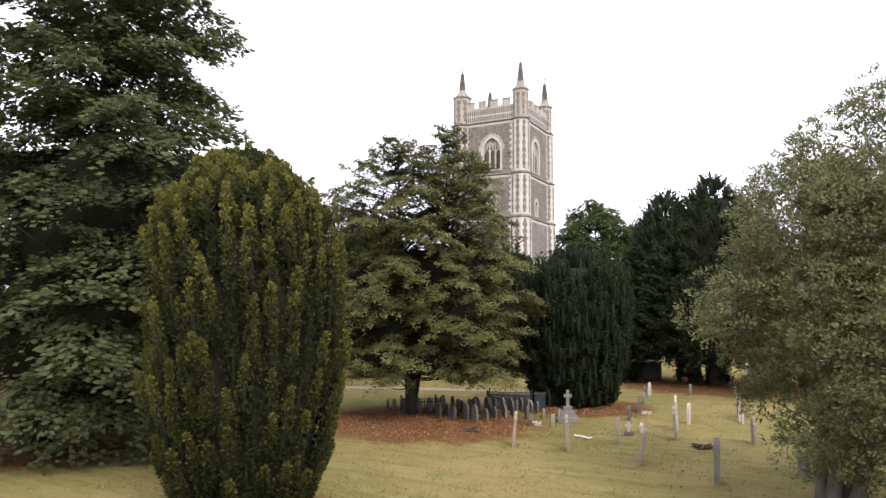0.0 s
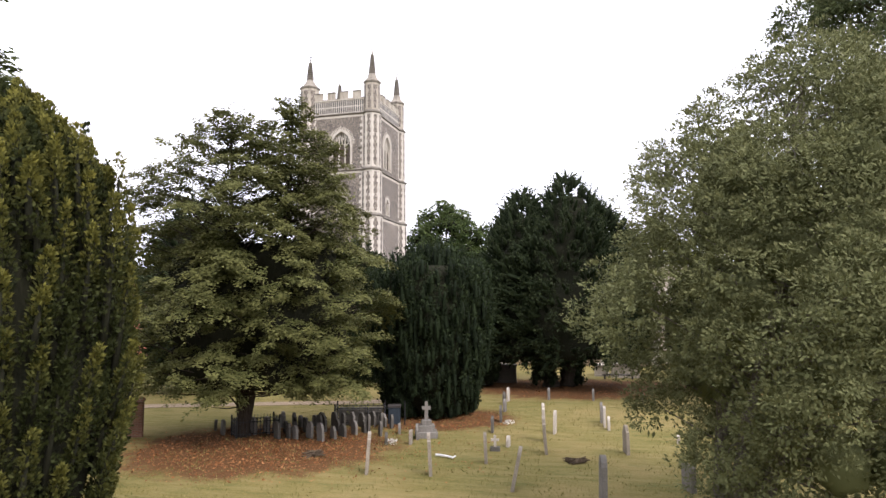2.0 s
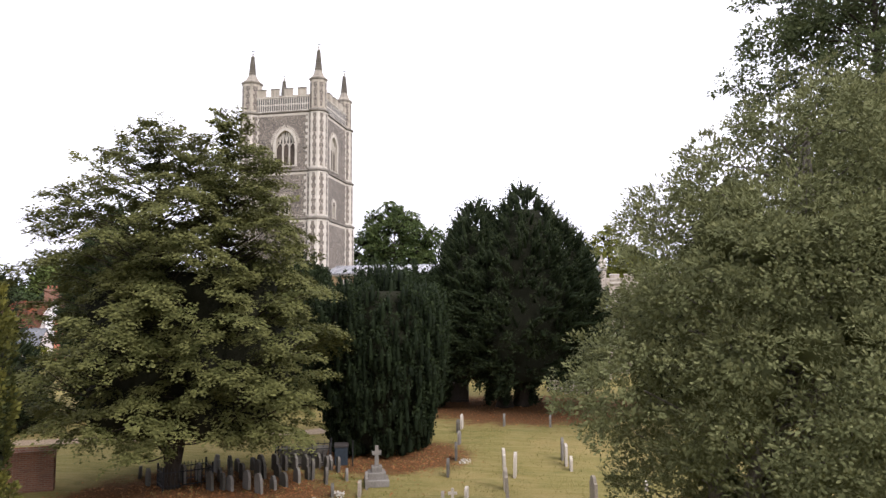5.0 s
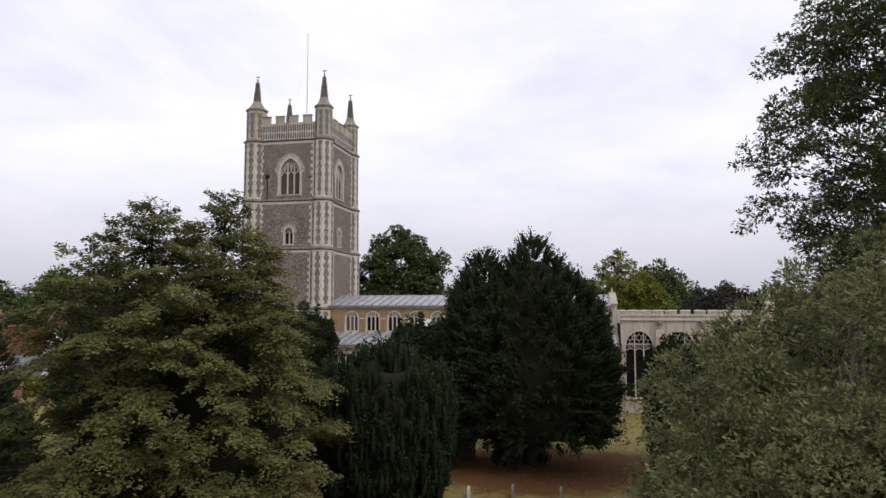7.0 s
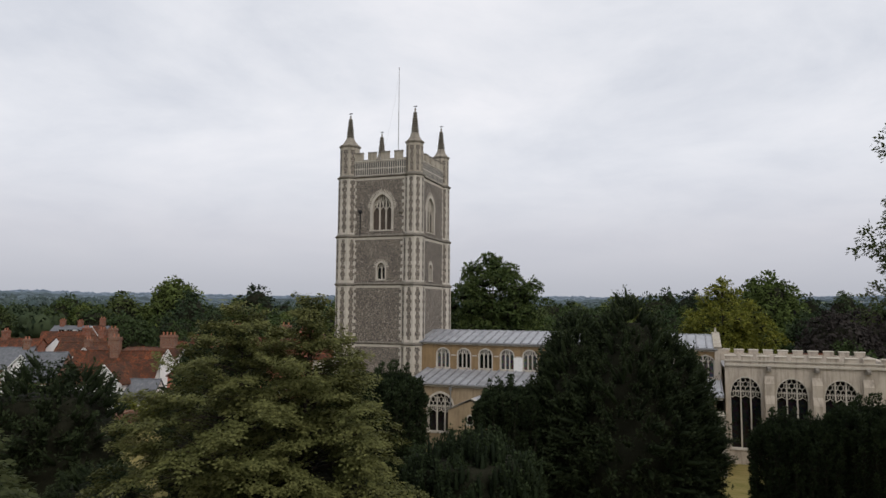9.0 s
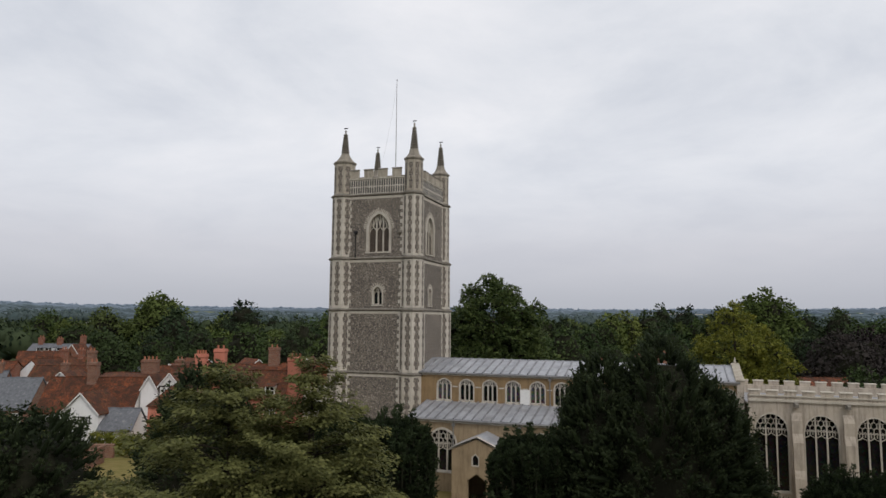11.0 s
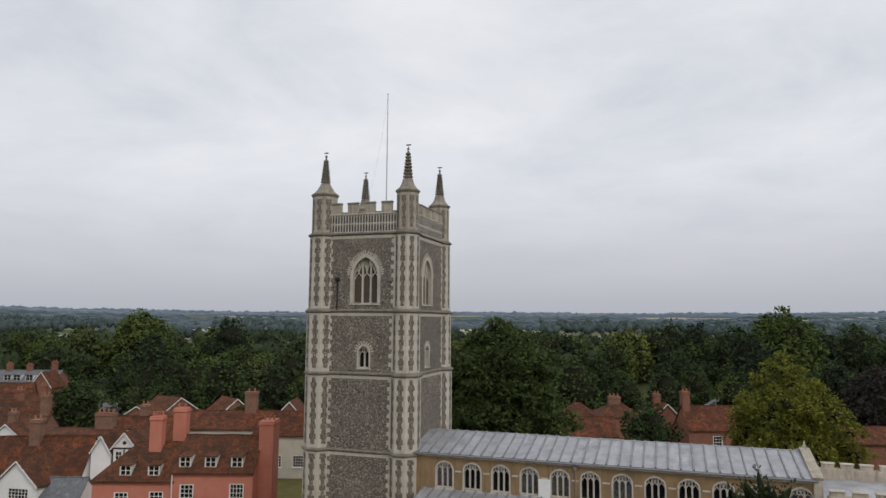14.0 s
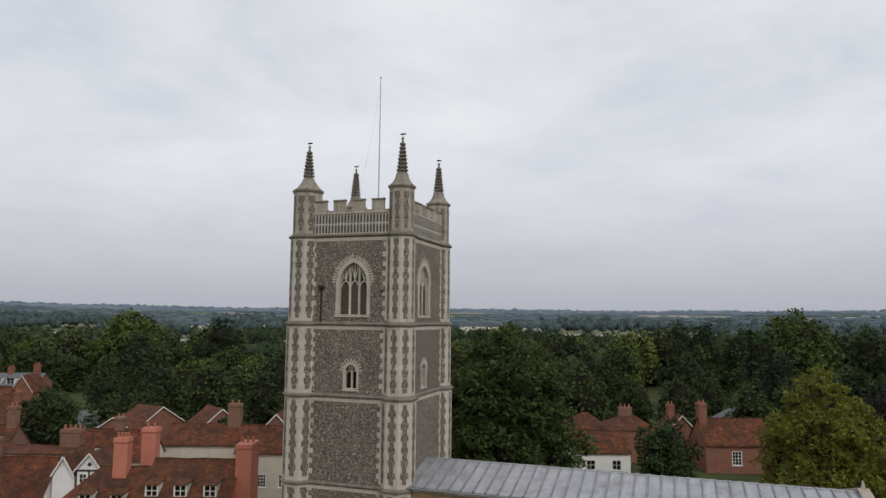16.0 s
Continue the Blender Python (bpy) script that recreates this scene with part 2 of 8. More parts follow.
STONE = mat_stone("limestone_dressing", (0.57, 0.53, 0.465), (0.43, 0.395, 0.34), (0.17, 0.152, 0.128))
STONE_PALE = mat_stone("pale_stone", (0.55, 0.51, 0.44), (0.43, 0.39, 0.33), (0.22, 0.19, 0.15), 0.25)
STONE_DARK = mat_stone("weathered_stone", (0.235, 0.215, 0.185), (0.145, 0.132, 0.112), (0.075, 0.07, 0.058), 0.5)
STONE_CAP = mat_stone("grey_cap_stone", (0.32, 0.29, 0.245), (0.2, 0.18, 0.15), (0.09, 0.082, 0.068), 0.5)
FLINT = mat_flint()
FLINT_DARK = mat_plain("split_black_flint", (0.06, 0.055, 0.05), 0.55, 0, 0.5, 5.0)
RENDER = mat_plaster("ochre_render", (0.31, 0.21, 0.11), (0.225, 0.152, 0.08), (0.125, 0.085, 0.05), 0.6)
RENDER_PALE = mat_plaster("beige_render", (0.36, 0.275, 0.175), (0.25, 0.188, 0.118), (0.13, 0.095, 0.062), 0.7)
STONE_MID = mat_stone("weathered_limestone", (0.47, 0.43, 0.36), (0.32, 0.285, 0.235), (0.13, 0.115, 0.092), 0.6)
CHANCEL = mat_plaster("grey_cement_render", (0.53, 0.465, 0.385), (0.365, 0.315, 0.255), (0.145, 0.122, 0.1), 0.8)
PINK = mat_plaster("salmon_pink_render", (0.54, 0.212, 0.148), (0.46, 0.168, 0.115), (0.32, 0.126, 0.09), 0.3)
WHITE = mat_plaster("white_render", (0.83, 0.82, 0.80), (0.73, 0.72, 0.70), (0.46, 0.44, 0.41), 0.22)
CREAM = mat_plaster("cream_render", (0.62, 0.57, 0.47), (0.5, 0.46, 0.38), (0.36, 0.33, 0.28), 0.25)
TILE = mat_tiles("old_clay_tiles", (0.275, 0.076, 0.028), (0.155, 0.046, 0.02), (0.042, 0.022, 0.014), (0.042, 0.032, 0.015))
TILE_BROWN = mat_tiles("mossy_brown_tiles", (0.235, 0.07, 0.027), (0.13, 0.044, 0.02), (0.04, 0.022, 0.015), (0.07, 0.054, 0.02))
BRICK = mat_brick("red_brick", (0.27, 0.09, 0.05), (0.20, 0.07, 0.042), (0.24, 0.19, 0.15))
BRICK_OLD = mat_brick("old_brick", (0.24, 0.11, 0.065), (0.17, 0.075, 0.05), (0.24, 0.2, 0.16))
LEAD, SLATE = mat_lead(), mat_slate()
# Rolls are darker than the sheets, which paints in their shadow lines.
LEAD_ROLL = mat_plain("lead_roll_shade", (0.25, 0.25, 0.26), 0.55, 0.3, 0.35, 2.0)
GLASS, GLASS_PALE = mat_glass_dark(), mat_glass_dark("pale_old_glass", 9.0)
LOUVRE = mat_plain("grey_louvre_wood", (0.115, 0.09, 0.07), 0.8)
WHITE_PAINT = mat_plain("white_paint", (0.74, 0.73, 0.70), 0.45, 0, 0.08)
DARK_WOOD = mat_plain("tarred_wood", (0.035, 0.03, 0.027), 0.7)
IRON = mat_plain("dark_iron", (0.03, 0.03, 0.032), 0.55, 0.5)
PIPE = mat_plain("grey_lead_pipe", (0.22, 0.215, 0.21), 0.55, 0.2)
POLE = mat_plain("grey_painted_pole", (0.42, 0.42, 0.43), 0.5)
TERRACOTTA = mat_plain("terracotta", (0.36, 0.14, 0.08), 0.8)
BARK = mat_bark("dark_bark", (0.022, 0.017, 0.013), (0.062, 0.05, 0.038))
BARK_GREY = mat_bark("grey_bark", (0.07, 0.062, 0.052), (0.17, 0.15, 0.125))


# ---- building blocks ----
class Geo:
    """Vertices and faces of one mesh, gathered piece by piece."""

    def __init__(self):
        self.v, self.f = [], []

    def add(self, verts, faces, m=None):
        k = len(self.v)
        self.v += [tuple(m @ Vector(p)) if m else tuple(p) for p in verts]
        self.f += [tuple(i + k for i in f) for f in faces]
        return self

    def box(self, x0, x1, y0, y1, z0, z1, m=None):
        v = [(x, y, z) for z in (z0, z1) for y in (y0, y1) for x in (x0, x1)]
        return self.add(v, [(0, 2, 3, 1), (4, 5, 7, 6), (0, 1, 5, 4), (2, 6, 7, 3), (0, 4, 6, 2), (1, 3, 7, 5)], m)

    def bevel_box(self, x0, x1, y0, y1, z0, z1, b=0.02, m=None):
        """A box whose upright and upper edges are taken off."""
        ring = lambda i, z: [(x0 + i, y0 + b, z), (x0 + b, y0 + i, z), (x1 - b, y0 + i, z), (x1 - i, y0 + b, z), (x1 - i, y1 - b, z), (x1 - b, y1 - i, z), (x0 + b, y1 - i, z), (x0 + i, y1 - b, z)]
        return self.loft([ring(0, z0), ring(0, z1 - b), ring(b * 0.9, z1)], m)

    def loft(self, rings, m=None, cap=True):
        n, v, f = len(rings[0]), [p for r in rings for p in r], []
        for a in range(len(rings) - 1):
            f += [(a * n + i, a * n + (i + 1) % n, (a + 1) * n + (i + 1) % n, (a + 1) * n + i) for i in range(n)]
        if cap:
            f += [tuple(range(n))[::-1], tuple((len(rings) - 1) * n + i for i in range(n))]
        return self.add(v, f, m)

    def lathe(self, cx, cy, profile, n=8, turn=0.0, m=None):
        """Rings of radius r at height z round an upright axis."""
        return self.loft([[(cx + r * math.cos(turn + i * math.tau / n), cy + r * math.sin(turn + i * math.tau / n), z) for i in range(n)] for r, z in profile], m)

    def tube(self, path, radii, n=6, m=None):
        """A round bar along a path of points."""
        rings = []
        for k, p in enumerate(path):
            a, b = Vector(path[max(k - 1, 0)]), Vector(path[min(k + 1, len(path) - 1)])
            d = (b - a).normalized()
            s = d.cross(Vector((0.31, 0.17, 0.93)) if abs(d.z) < 0.9 else Vector((1, 0, 0))).normalized()
            u = s.cross(d)
            r = radii[k] if isinstance(radii, (list, tuple)) else radii
            rings.append([tuple(Vector(p) + r * (math.cos(i * math.tau / n) * s + math.sin(i * math.tau / n) * u)) for i in range(n)])
        return self.loft(rings, m)

    def panel(self, outline, holes, t, m=None):
        """A wall piece in the plane (u, z), t thick towards +y, with openings right through it."""
        loops = [outline, *holes]
        tris = tessellate_polygon([[Vector((u, z, 0)) for u, z in lp] for lp in loops])
        pts = [p for lp in loops for p in lp]
        n = len(pts)
        v = [(u, 0, z) for u, z in pts] + [(u, t, z) for u, z in pts]
        f = []
        for a, b, c in tris:
            area = (pts[b][0] - pts[a][0]) * (pts[c][1] - pts[a][1]) - (pts[b][1] - pts[a][1]) * (pts[c][0] - pts[a][0])
            if area < 0:
                b, c = c, b
            f += [(a, b, c), (a + n, c + n, b + n)]
        k = 0
        for lp in loops:
            q = len(lp)
            f += [(k + i, k + n + i, k + n + (i + 1) % q, k + (i + 1) % q) for i in range(q)]
            k += q
        return self.add(v, f, m)

    def strip(self, path, wide, y0, y1, m=None):
        """A bar of that width along a path in the plane (u, z), from depth y0 to y1."""
        left, right = [], []
        for k, (u, z) in enumerate(path):
            a, b = path[max(k - 1, 0)], path[min(k + 1, len(path) - 1)]
            du, dz = b[0] - a[0], b[1] - a[1]
            q = math.hypot(du, dz) or 1
            left.append((u - dz / q * wide / 2, z + du / q * wide / 2))
            right.append((u + dz / q * wide / 2, z - du / q * wide / 2))
        return self.loft([[(l[0], y0, l[1]), (r[0], y0, r[1]), (r[0], y1, r[1]), (l[0], y1, l[1])] for l, r in zip(left, right)], m)

    def mesh(self, name):
        me = bpy.data.meshes.new(name)
        me.from_pydata(self.v, [], self.f)
        me.update()
        bm = bmesh.new()
        bm.from_mesh(me)
        bmesh.ops.recalc_face_normals(bm, faces=bm.faces)
        bm.to_mesh(me)
        bm.free()
        return me


def thing(name, m, label, category, group="", kind=""):
    ob = new(name)
    ob.empty_display_size = 0.2
    ob.matrix_basis = m
    return tagged(ob, label, category, group, kind)


def part(name, geo, material, parent, label="", smooth=False, base=None):
    """One mesh under a thing or a part; geo: a Geo or a ready mesh; base: the thing's foot, where geo is given in world places."""
    if isinstance(geo, Geo):
        if base:
            geo.v = [(x - base[0], y - base[1], z - base[2]) for x, y, z in geo.v]
        geo = geo.mesh(name)
        geo.materials.append(material)
        if smooth:
            geo.polygons.foreach_set("use_smooth", [True] * len(geo.polygons))
    ob = new(name, geo)
    ob.parent = parent
    return tagged(ob, label)


def solid(name, geo, material, label, category, kind="", group="", m=None):
    """A thing that is one mesh."""
    me = geo.mesh(name) if isinstance(geo, Geo) else geo
    if not me.materials:
        me.materials.append(material)
    ob = new(name, me)
    if m:
        ob.matrix_basis = m
    return tagged(ob, label, category, group, kind)


def arch(c, w, z0, zs, za, n=7):
    """The outline of an arched opening, from its lower left corner round: half width, springing and apex."""
    a, h = w / 2, za - zs
    pts = [(c - a, z0)]
    side = []
    for k in range(n + 1):
        x = -a + a * k / n
        if h >= a:
            q = (h * h - a * a) / (2 * a)
            z = math.sqrt(max((a + q) ** 2 - (x - q) ** 2, 0))
        else:
            z = h * (0.85 * math.sqrt(max(1 - (x / a) ** 2, 0)) + 0.15 * (1 + x / a))
        side.append((x, zs + z))
    side[0] = (-a, zs)
    pts += [(c + x, z) for x, z in side] + [(c - x, z) for x, z in side[-2::-1]]
    pts.append((c + a, z0))
    return pts


def grown(path, by, c, zs):
    """An arch outline moved outwards by a margin."""
    out = []
    for u, z in path:
        d = Vector((u - c, max(z - zs, 0)))
        d = d.normalized() if d.length else Vector((0, 1))
        out.append((u + d.x * by, z + d.y * by))
    return out


# ---- the church tower ----
TX0, TX1, TY0, TY1 = -42.33, -33.62, 83.2, 92.5
TCX, TCY = (TX0 + TX1) / 2, (TY0 + TY1) / 2
WS, WE, WN, WW = TY0 - 0.65, TX1 + 0.65, TY1 + 0.65, TX0 - 0.65
FOOT = (TCX, TCY, 0.0)
STAGES = [(0.0, 1.5, 1.5), (1.5, 10.85, 1.34), (10.85, 17.84, 1.32), (17.84, 23.66, 1.2), (23.66, 30.98, 1.08), (30.98, 34.82, 0.95)]
OCT = 1 / math.cos(math.pi / 8)
tower = thing("church_tower", pose(*FOOT), "tall flint and limestone church tower with corner turrets", "church tower")
SIDES = {"south": (pose(0, WS, 0), TX0, TX1, 1), "east": (pose(WE, 0, 0, 0, 0, 90), TY0, TY1, 1), "north": (pose(0, WN, 0, 0, 0, 180), -TX1, -TX0, 0), "west": (pose(WW, 0, 0, 0, 0, -90), -TY1, -TY0, 0)}


def tracery(parent, m, c, w, z0, zs, za, lights, base, louvred=False, deep=0.28, net=False, pane=None):
    """Stone mullions and a head of tracery in an arched opening, with louvres or glass behind."""
    g, lw = Geo(), w / lights
    a, heavy = w / 2, 1.5 if louvred else 1.15

    def head(x):
        lim = [p for p in arch(c, w, z0, zs, za, 12)[1:-1]]
        for (u0, q0), (u1, q1) in zip(lim, lim[1:]):
            if u0 <= x <= u1 and u1 > u0:
                return q0 + (q1 - q0) * (x - u0) / (u1 - u0)
        return zs

    for k in range(1, lights):
        u = c - a + k * lw
        g.strip([(u, z0), (u, head(u))], 0.11 * heavy, deep - 0.08, deep + 0.1, m)
    top = za - 0.74 * w if net else zs - 0.02 * w

    def rib(x0, q0, x1, q1, wide):
        q0, q1 = min(q0, head(x0) if abs(x0 - c) < a - 0.01 else zs), min(q1, head(x1) if abs(x1 - c) < a - 0.01 else zs)
        if max(q0, q1) > top - lw and math.hypot(x1 - x0, q1 - q0) > 0.06:
            g.strip([(x0, q0), (x1, q1)], wide, deep - 0.05, deep + 0.085, m)

    if net:
        z, cell = top, lw
        for row in range(5):
            up, fork = cell * (0.30 if row == 0 else 0.62), cell * (0.30 if row == 0 else 0.42)
            k = 0
            while c - a + k * cell / 2 < c + a + 0.01:
                u = c - a + k * cell / 2
                if k % 2 == row % 2 or row == 1:
                    if row and abs(u - c) < a - 0.02 and head(u) > z - up:
                        rib(u, z - up, u, z, 0.055)
                    for sd in (-1, 1):
                        x = u + sd * cell / 2
                        if abs(x - c) < a + 0.01 and (row == 0 or abs(u - c) < a - 0.02 and head(u) > z + 0.02):
                            rib(u, z, u + sd * cell * 0.33, z + fork * 0.5, 0.065)
                            rib(u + sd * cell * 0.33, z + fork * 0.5, x, z + fork, 0.065)
                k += 1
            if row == 0:
                cell = lw / 2
            z += fork + cell * 0.62
    for k in range(0 if net else lights):
        u = c - a + (k + 0.5) * lw
        peak = min(top + lw * 0.35, head(u) - 0.05)
        pts = [(u - lw / 2, top - lw * 0.35), (u - lw * 0.38, top - lw * 0.02), (u, peak), (u + lw * 0.38, top - lw * 0.02), (u + lw / 2, top - lw * 0.35)]
        g.strip(pts, 0.08 * heavy, deep - 0.05, deep + 0.085, m)
        if head(u) > peak + 0.15:
            g.strip([(u, peak), (u, head(u))], 0.075 * heavy, deep - 0.045, deep + 0.08, m)
        for s in (-1, 1):
            x = u + s * lw * 0.26
            hi = head(x)
            mid = peak + (hi - peak) * 0.62
            if hi > peak + 0.3:
                g.strip([(u, peak + 0.02), (x, mid), (x, hi)], 0.055 * heavy, deep - 0.04, deep + 0.075, m)
                g.strip([(x, mid), (u + s * lw * 0.5, min(mid + lw * 0.25, head(u + s * lw * 0.49)))], 0.055 * heavy, deep - 0.035, deep + 0.07, m)
    part("tracery", g, STONE, parent, "pale stone tracery and mullions", base=base)
    outline = grown(arch(c, w, z0, zs, za, 9), 0.02, c, zs)
    # Behind louvres, a sheet in dark wood colour stands in for the unlit inside.
    part("glass", Geo().panel(outline, [], 0.02, m @ pose(0, deep + 0.14, 0)), DARK_WOOD if louvred else pane or GLASS, parent, "dark sheet for the unlit belfry" if louvred else "dark leaded glass" if pane in (None, GLASS) else "pale grey leaded glass", base=base)
    if louvred:
        z, n = z0 + 0.12, 0
        while z < top - 0.15:
            s = Geo().loft([[(c - a + 0.02, deep + 0.02, z), (c - a + 0.02, deep + 0.13, z + 0.13), (c - a + 0.02, deep + 0.13, z + 0.155), (c - a + 0.02, deep + 0.02, z + 0.03)],
                            [(c + a - 0.02, deep + 0.02, z), (c + a - 0.02, deep + 0.13, z + 0.13), (c + a - 0.02, deep + 0.13, z + 0.155), (c + a - 0.02, deep + 0.02, z + 0.03)]], m)
            part("louvre", s, LOUVRE, parent, "weathered grey wooden slat" if n == 0 else "", base=base)
            z, n = z + 0.165, n + 1


def surround(parent, m, c, w, z0, zs, za, wide, proud, base, sill=True):
    """The moulded stone frame round an opening and its sloping sill."""
    inner = arch(c, w, z0, zs, za, 9)
    outer = arch(c, w + 2 * wide, z0, zs, za + wide * 1.15, 9)
    part("window_frame", Geo().panel(outer, [[(u, z + (0.001 if i in (0, len(inner) - 1) else 0)) for i, (u, z) in enumerate(inner)]], 0.35 + proud, m @ pose(0, -proud, 0)), STONE, parent, "moulded stone surround", base=base)
    if sill:
        g = Geo().loft([[(u, -proud - 0.06, z0 - 0.16), (u, 0.3, z0 - 0.16), (u, 0.3, z0 + 0.06), (u, -proud - 0.06, z0 - 0.06)] for u in (c - w / 2 - wide - 0.05, c + w / 2 + wide + 0.05)], m)
        part("sill", g, STONE, parent, "worn stone sill", base=base)


def voussoirs(parent, m, c, w, zs, za, deep, n, base):
    """A ring of upright stones round an arch, with flint between them."""
    path = arch(c, w, zs - 0.01, zs, za, 24)[1:-1]
    lens = [0.0]
    for a, b in zip(path, path[1:]):
        lens.append(lens[-1] + math.hypot(b[0] - a[0], b[1] - a[1]))
    for k in range(n):
        s = lens[-1] * (k + 0.5) / n
        i = max(j for j in range(len(lens) - 1) if lens[j] <= s)
        f = (s - lens[i]) / (lens[i + 1] - lens[i])
        u, z = path[i][0] + f * (path[i + 1][0] - path[i][0]), path[i][1] + f * (path[i + 1][1] - path[i][1])
        du, dz = path[i + 1][0] - path[i][0], path[i + 1][1] - path[i][1]
        q = math.hypot(du, dz)
        nu, nz = -dz / q, du / q
        h = lens[-1] / n * 0.27
        tu, tz = du / q * h, dz / q * h
        e = deep * random.uniform(0.9, 1.08)
        quad = [(u - tu, z - tz), (u + tu, z + tz), (u + nu * e + tu * 1.15, z + nz * e + tz * 1.15), (u + nu * e - tu * 1.15, z + nz * e - tz * 1.15)]
        part("voussoir", Geo().panel(quad, [], 0.06, m @ pose(0, -0.012, 0)), STONE_PALE, parent, base=base)


BW = dict(w=2.5, z0=24.32, zs=26.95, za=28.66)
for side, (m, u0, u1, seen) in SIDES.items():
    mid = (u0 + u1) / 2 + {"south": 0.42, "east": -0.8}.get(side, 0.0)
    for k, (z0, z1, ap) in enumerate(STAGES[:5]):
        set_out = (ap - 1.08) * 0.45
        holes = []
        if k == 4:
            holes = [arch(mid, BW["w"] + 0.02, BW["z0"], BW["zs"], BW["za"], 9)]
        if k == 3:
            sl = mid
            holes = [arch(sl, 1.06, 18.36, 19.72, 20.34, 6)]
        lo, hi = u0 - 0.1, u1 + 0.1
        wall = part("wall", Geo().panel([(lo, z0), (lo, z1), (hi, z1), (hi, z0)], holes, 0.9, m @ pose(0, -set_out, 0)), FLINT, tower, "grey-brown knapped flint wall face", base=FOOT)
        mm = m @ pose(0, -set_out, 0)
        if k in (3, 4) and seen:
            win = part("belfry_window" if k == 4 else "ringing_chamber_window", Geo().panel([(mid - 0.5, z0 + 1.2), (mid - 0.5, z0 + 1.25), (mid + 0.5, z0 + 1.25), (mid + 0.5, z0 + 1.2)], [], 0.05, mm @ pose(0, 0.8, 0)), DARK_WOOD, tower, "louvred three-light belfry window with tracery" if k == 4 else "small two-light arched window", base=FOOT)
            if k == 4:
                surround(win, mm, mid, BW["w"], BW["z0"], BW["zs"], BW["za"], 0.30, 0.02, FOOT)
                tracery(win, mm, mid, BW["w"], BW["z0"], BW["zs"], BW["za"], 3, FOOT, True, 0.36)
                voussoirs(win, mm, mid, BW["w"] + 0.62, BW["zs"], BW["za"] + 0.34, 0.36, 27, FOOT)
            else:
                surround(win, mm, sl, 1.04, 18.36, 19.72, 20.34, 0.17, 0.02, FOOT)
                tracery(win, mm, sl, 1.04, 18.36, 19.72, 20.34, 2, FOOT, False)
                voussoirs(win, mm, sl, 1.38, 19.75, 20.5, 0.32, 11, FOOT)
        if k >= 1 and seen:
            for end, sgn in ((u0, 1), (u1, -1)):
                e0, z, j, tooth = end + sgn * (ap * 0.75), z0 + 0.25, 0, []
                while z < z1 - 0.6:
                    wd = (0.50 if j % 2 else 0.26) * random.uniform(0.85, 1.15)
                    tooth += [(e0 + sgn * wd, z), (e0 + sgn * wd, z + 0.40)]
                    z, j = z + 0.40, j + 1
                g = Geo().panel([(e0, z0 + 0.25), *tooth, (e0, z)], [], 0.05, mm @ pose(0, -0.012, 0))
                part("quoin_strip", g, STONE, tower, "long-and-short limestone quoins", base=FOOT)

# string courses that run round walls and turrets
for (z0, z1, ap), nxt in zip(STAGES[:5], STAGES[1:]):
    o = (ap - 1.08) * 0.45
    for side, (m, u0, u1, seen) in SIDES.items():
        g = Geo().loft([[(u, -o - 0.15, z1 - 0.11), (u, -o - 0.15, z1 - 0.02), (u, -o + 0.1, z1 + 0.14), (u, -o + 0.2, z1 - 0.24)] for u in (u0, u1)], m)
        part("string_course", g, STONE_DARK, tower, "weathered stone string course", base=FOOT)
        if seen and 1.6 < z1 < 31:
            part("ashlar_band", Geo().box(u0 + 1, u1 - 1, -o - 0.008, 0.1, z1 - 0.52, z1 - 0.23, m), STONE_PALE, tower, "pale ashlar band", base=FOOT)


def flint_strip(z0, z1, face):
    """A ladder of dark flint let into the stone: wide and narrow blocks in turn."""
    n = max(3, round((z1 - z0 - 0.5) / 0.46))
    step, left, right = (z1 - z0 - 0.5) / n, [], []
    for k in range(n):
        z = z0 + 0.25 + k * step
        for zz in (z, z + step):
            wd = face * (0.29 if k % 2 else 0.18) * random.uniform(0.85, 1.12)
            left.append((-wd, zz))
            right.append((wd, zz + 0.0005))
    return Geo().panel([*left, *right[::-1]], [], 0.03, pose(0, -0.006, 0))


TURRETS = [(TX0, TY0), (TX1, TY0), (TX1, TY1), (TX0, TY1)]
strip_meshes = {}
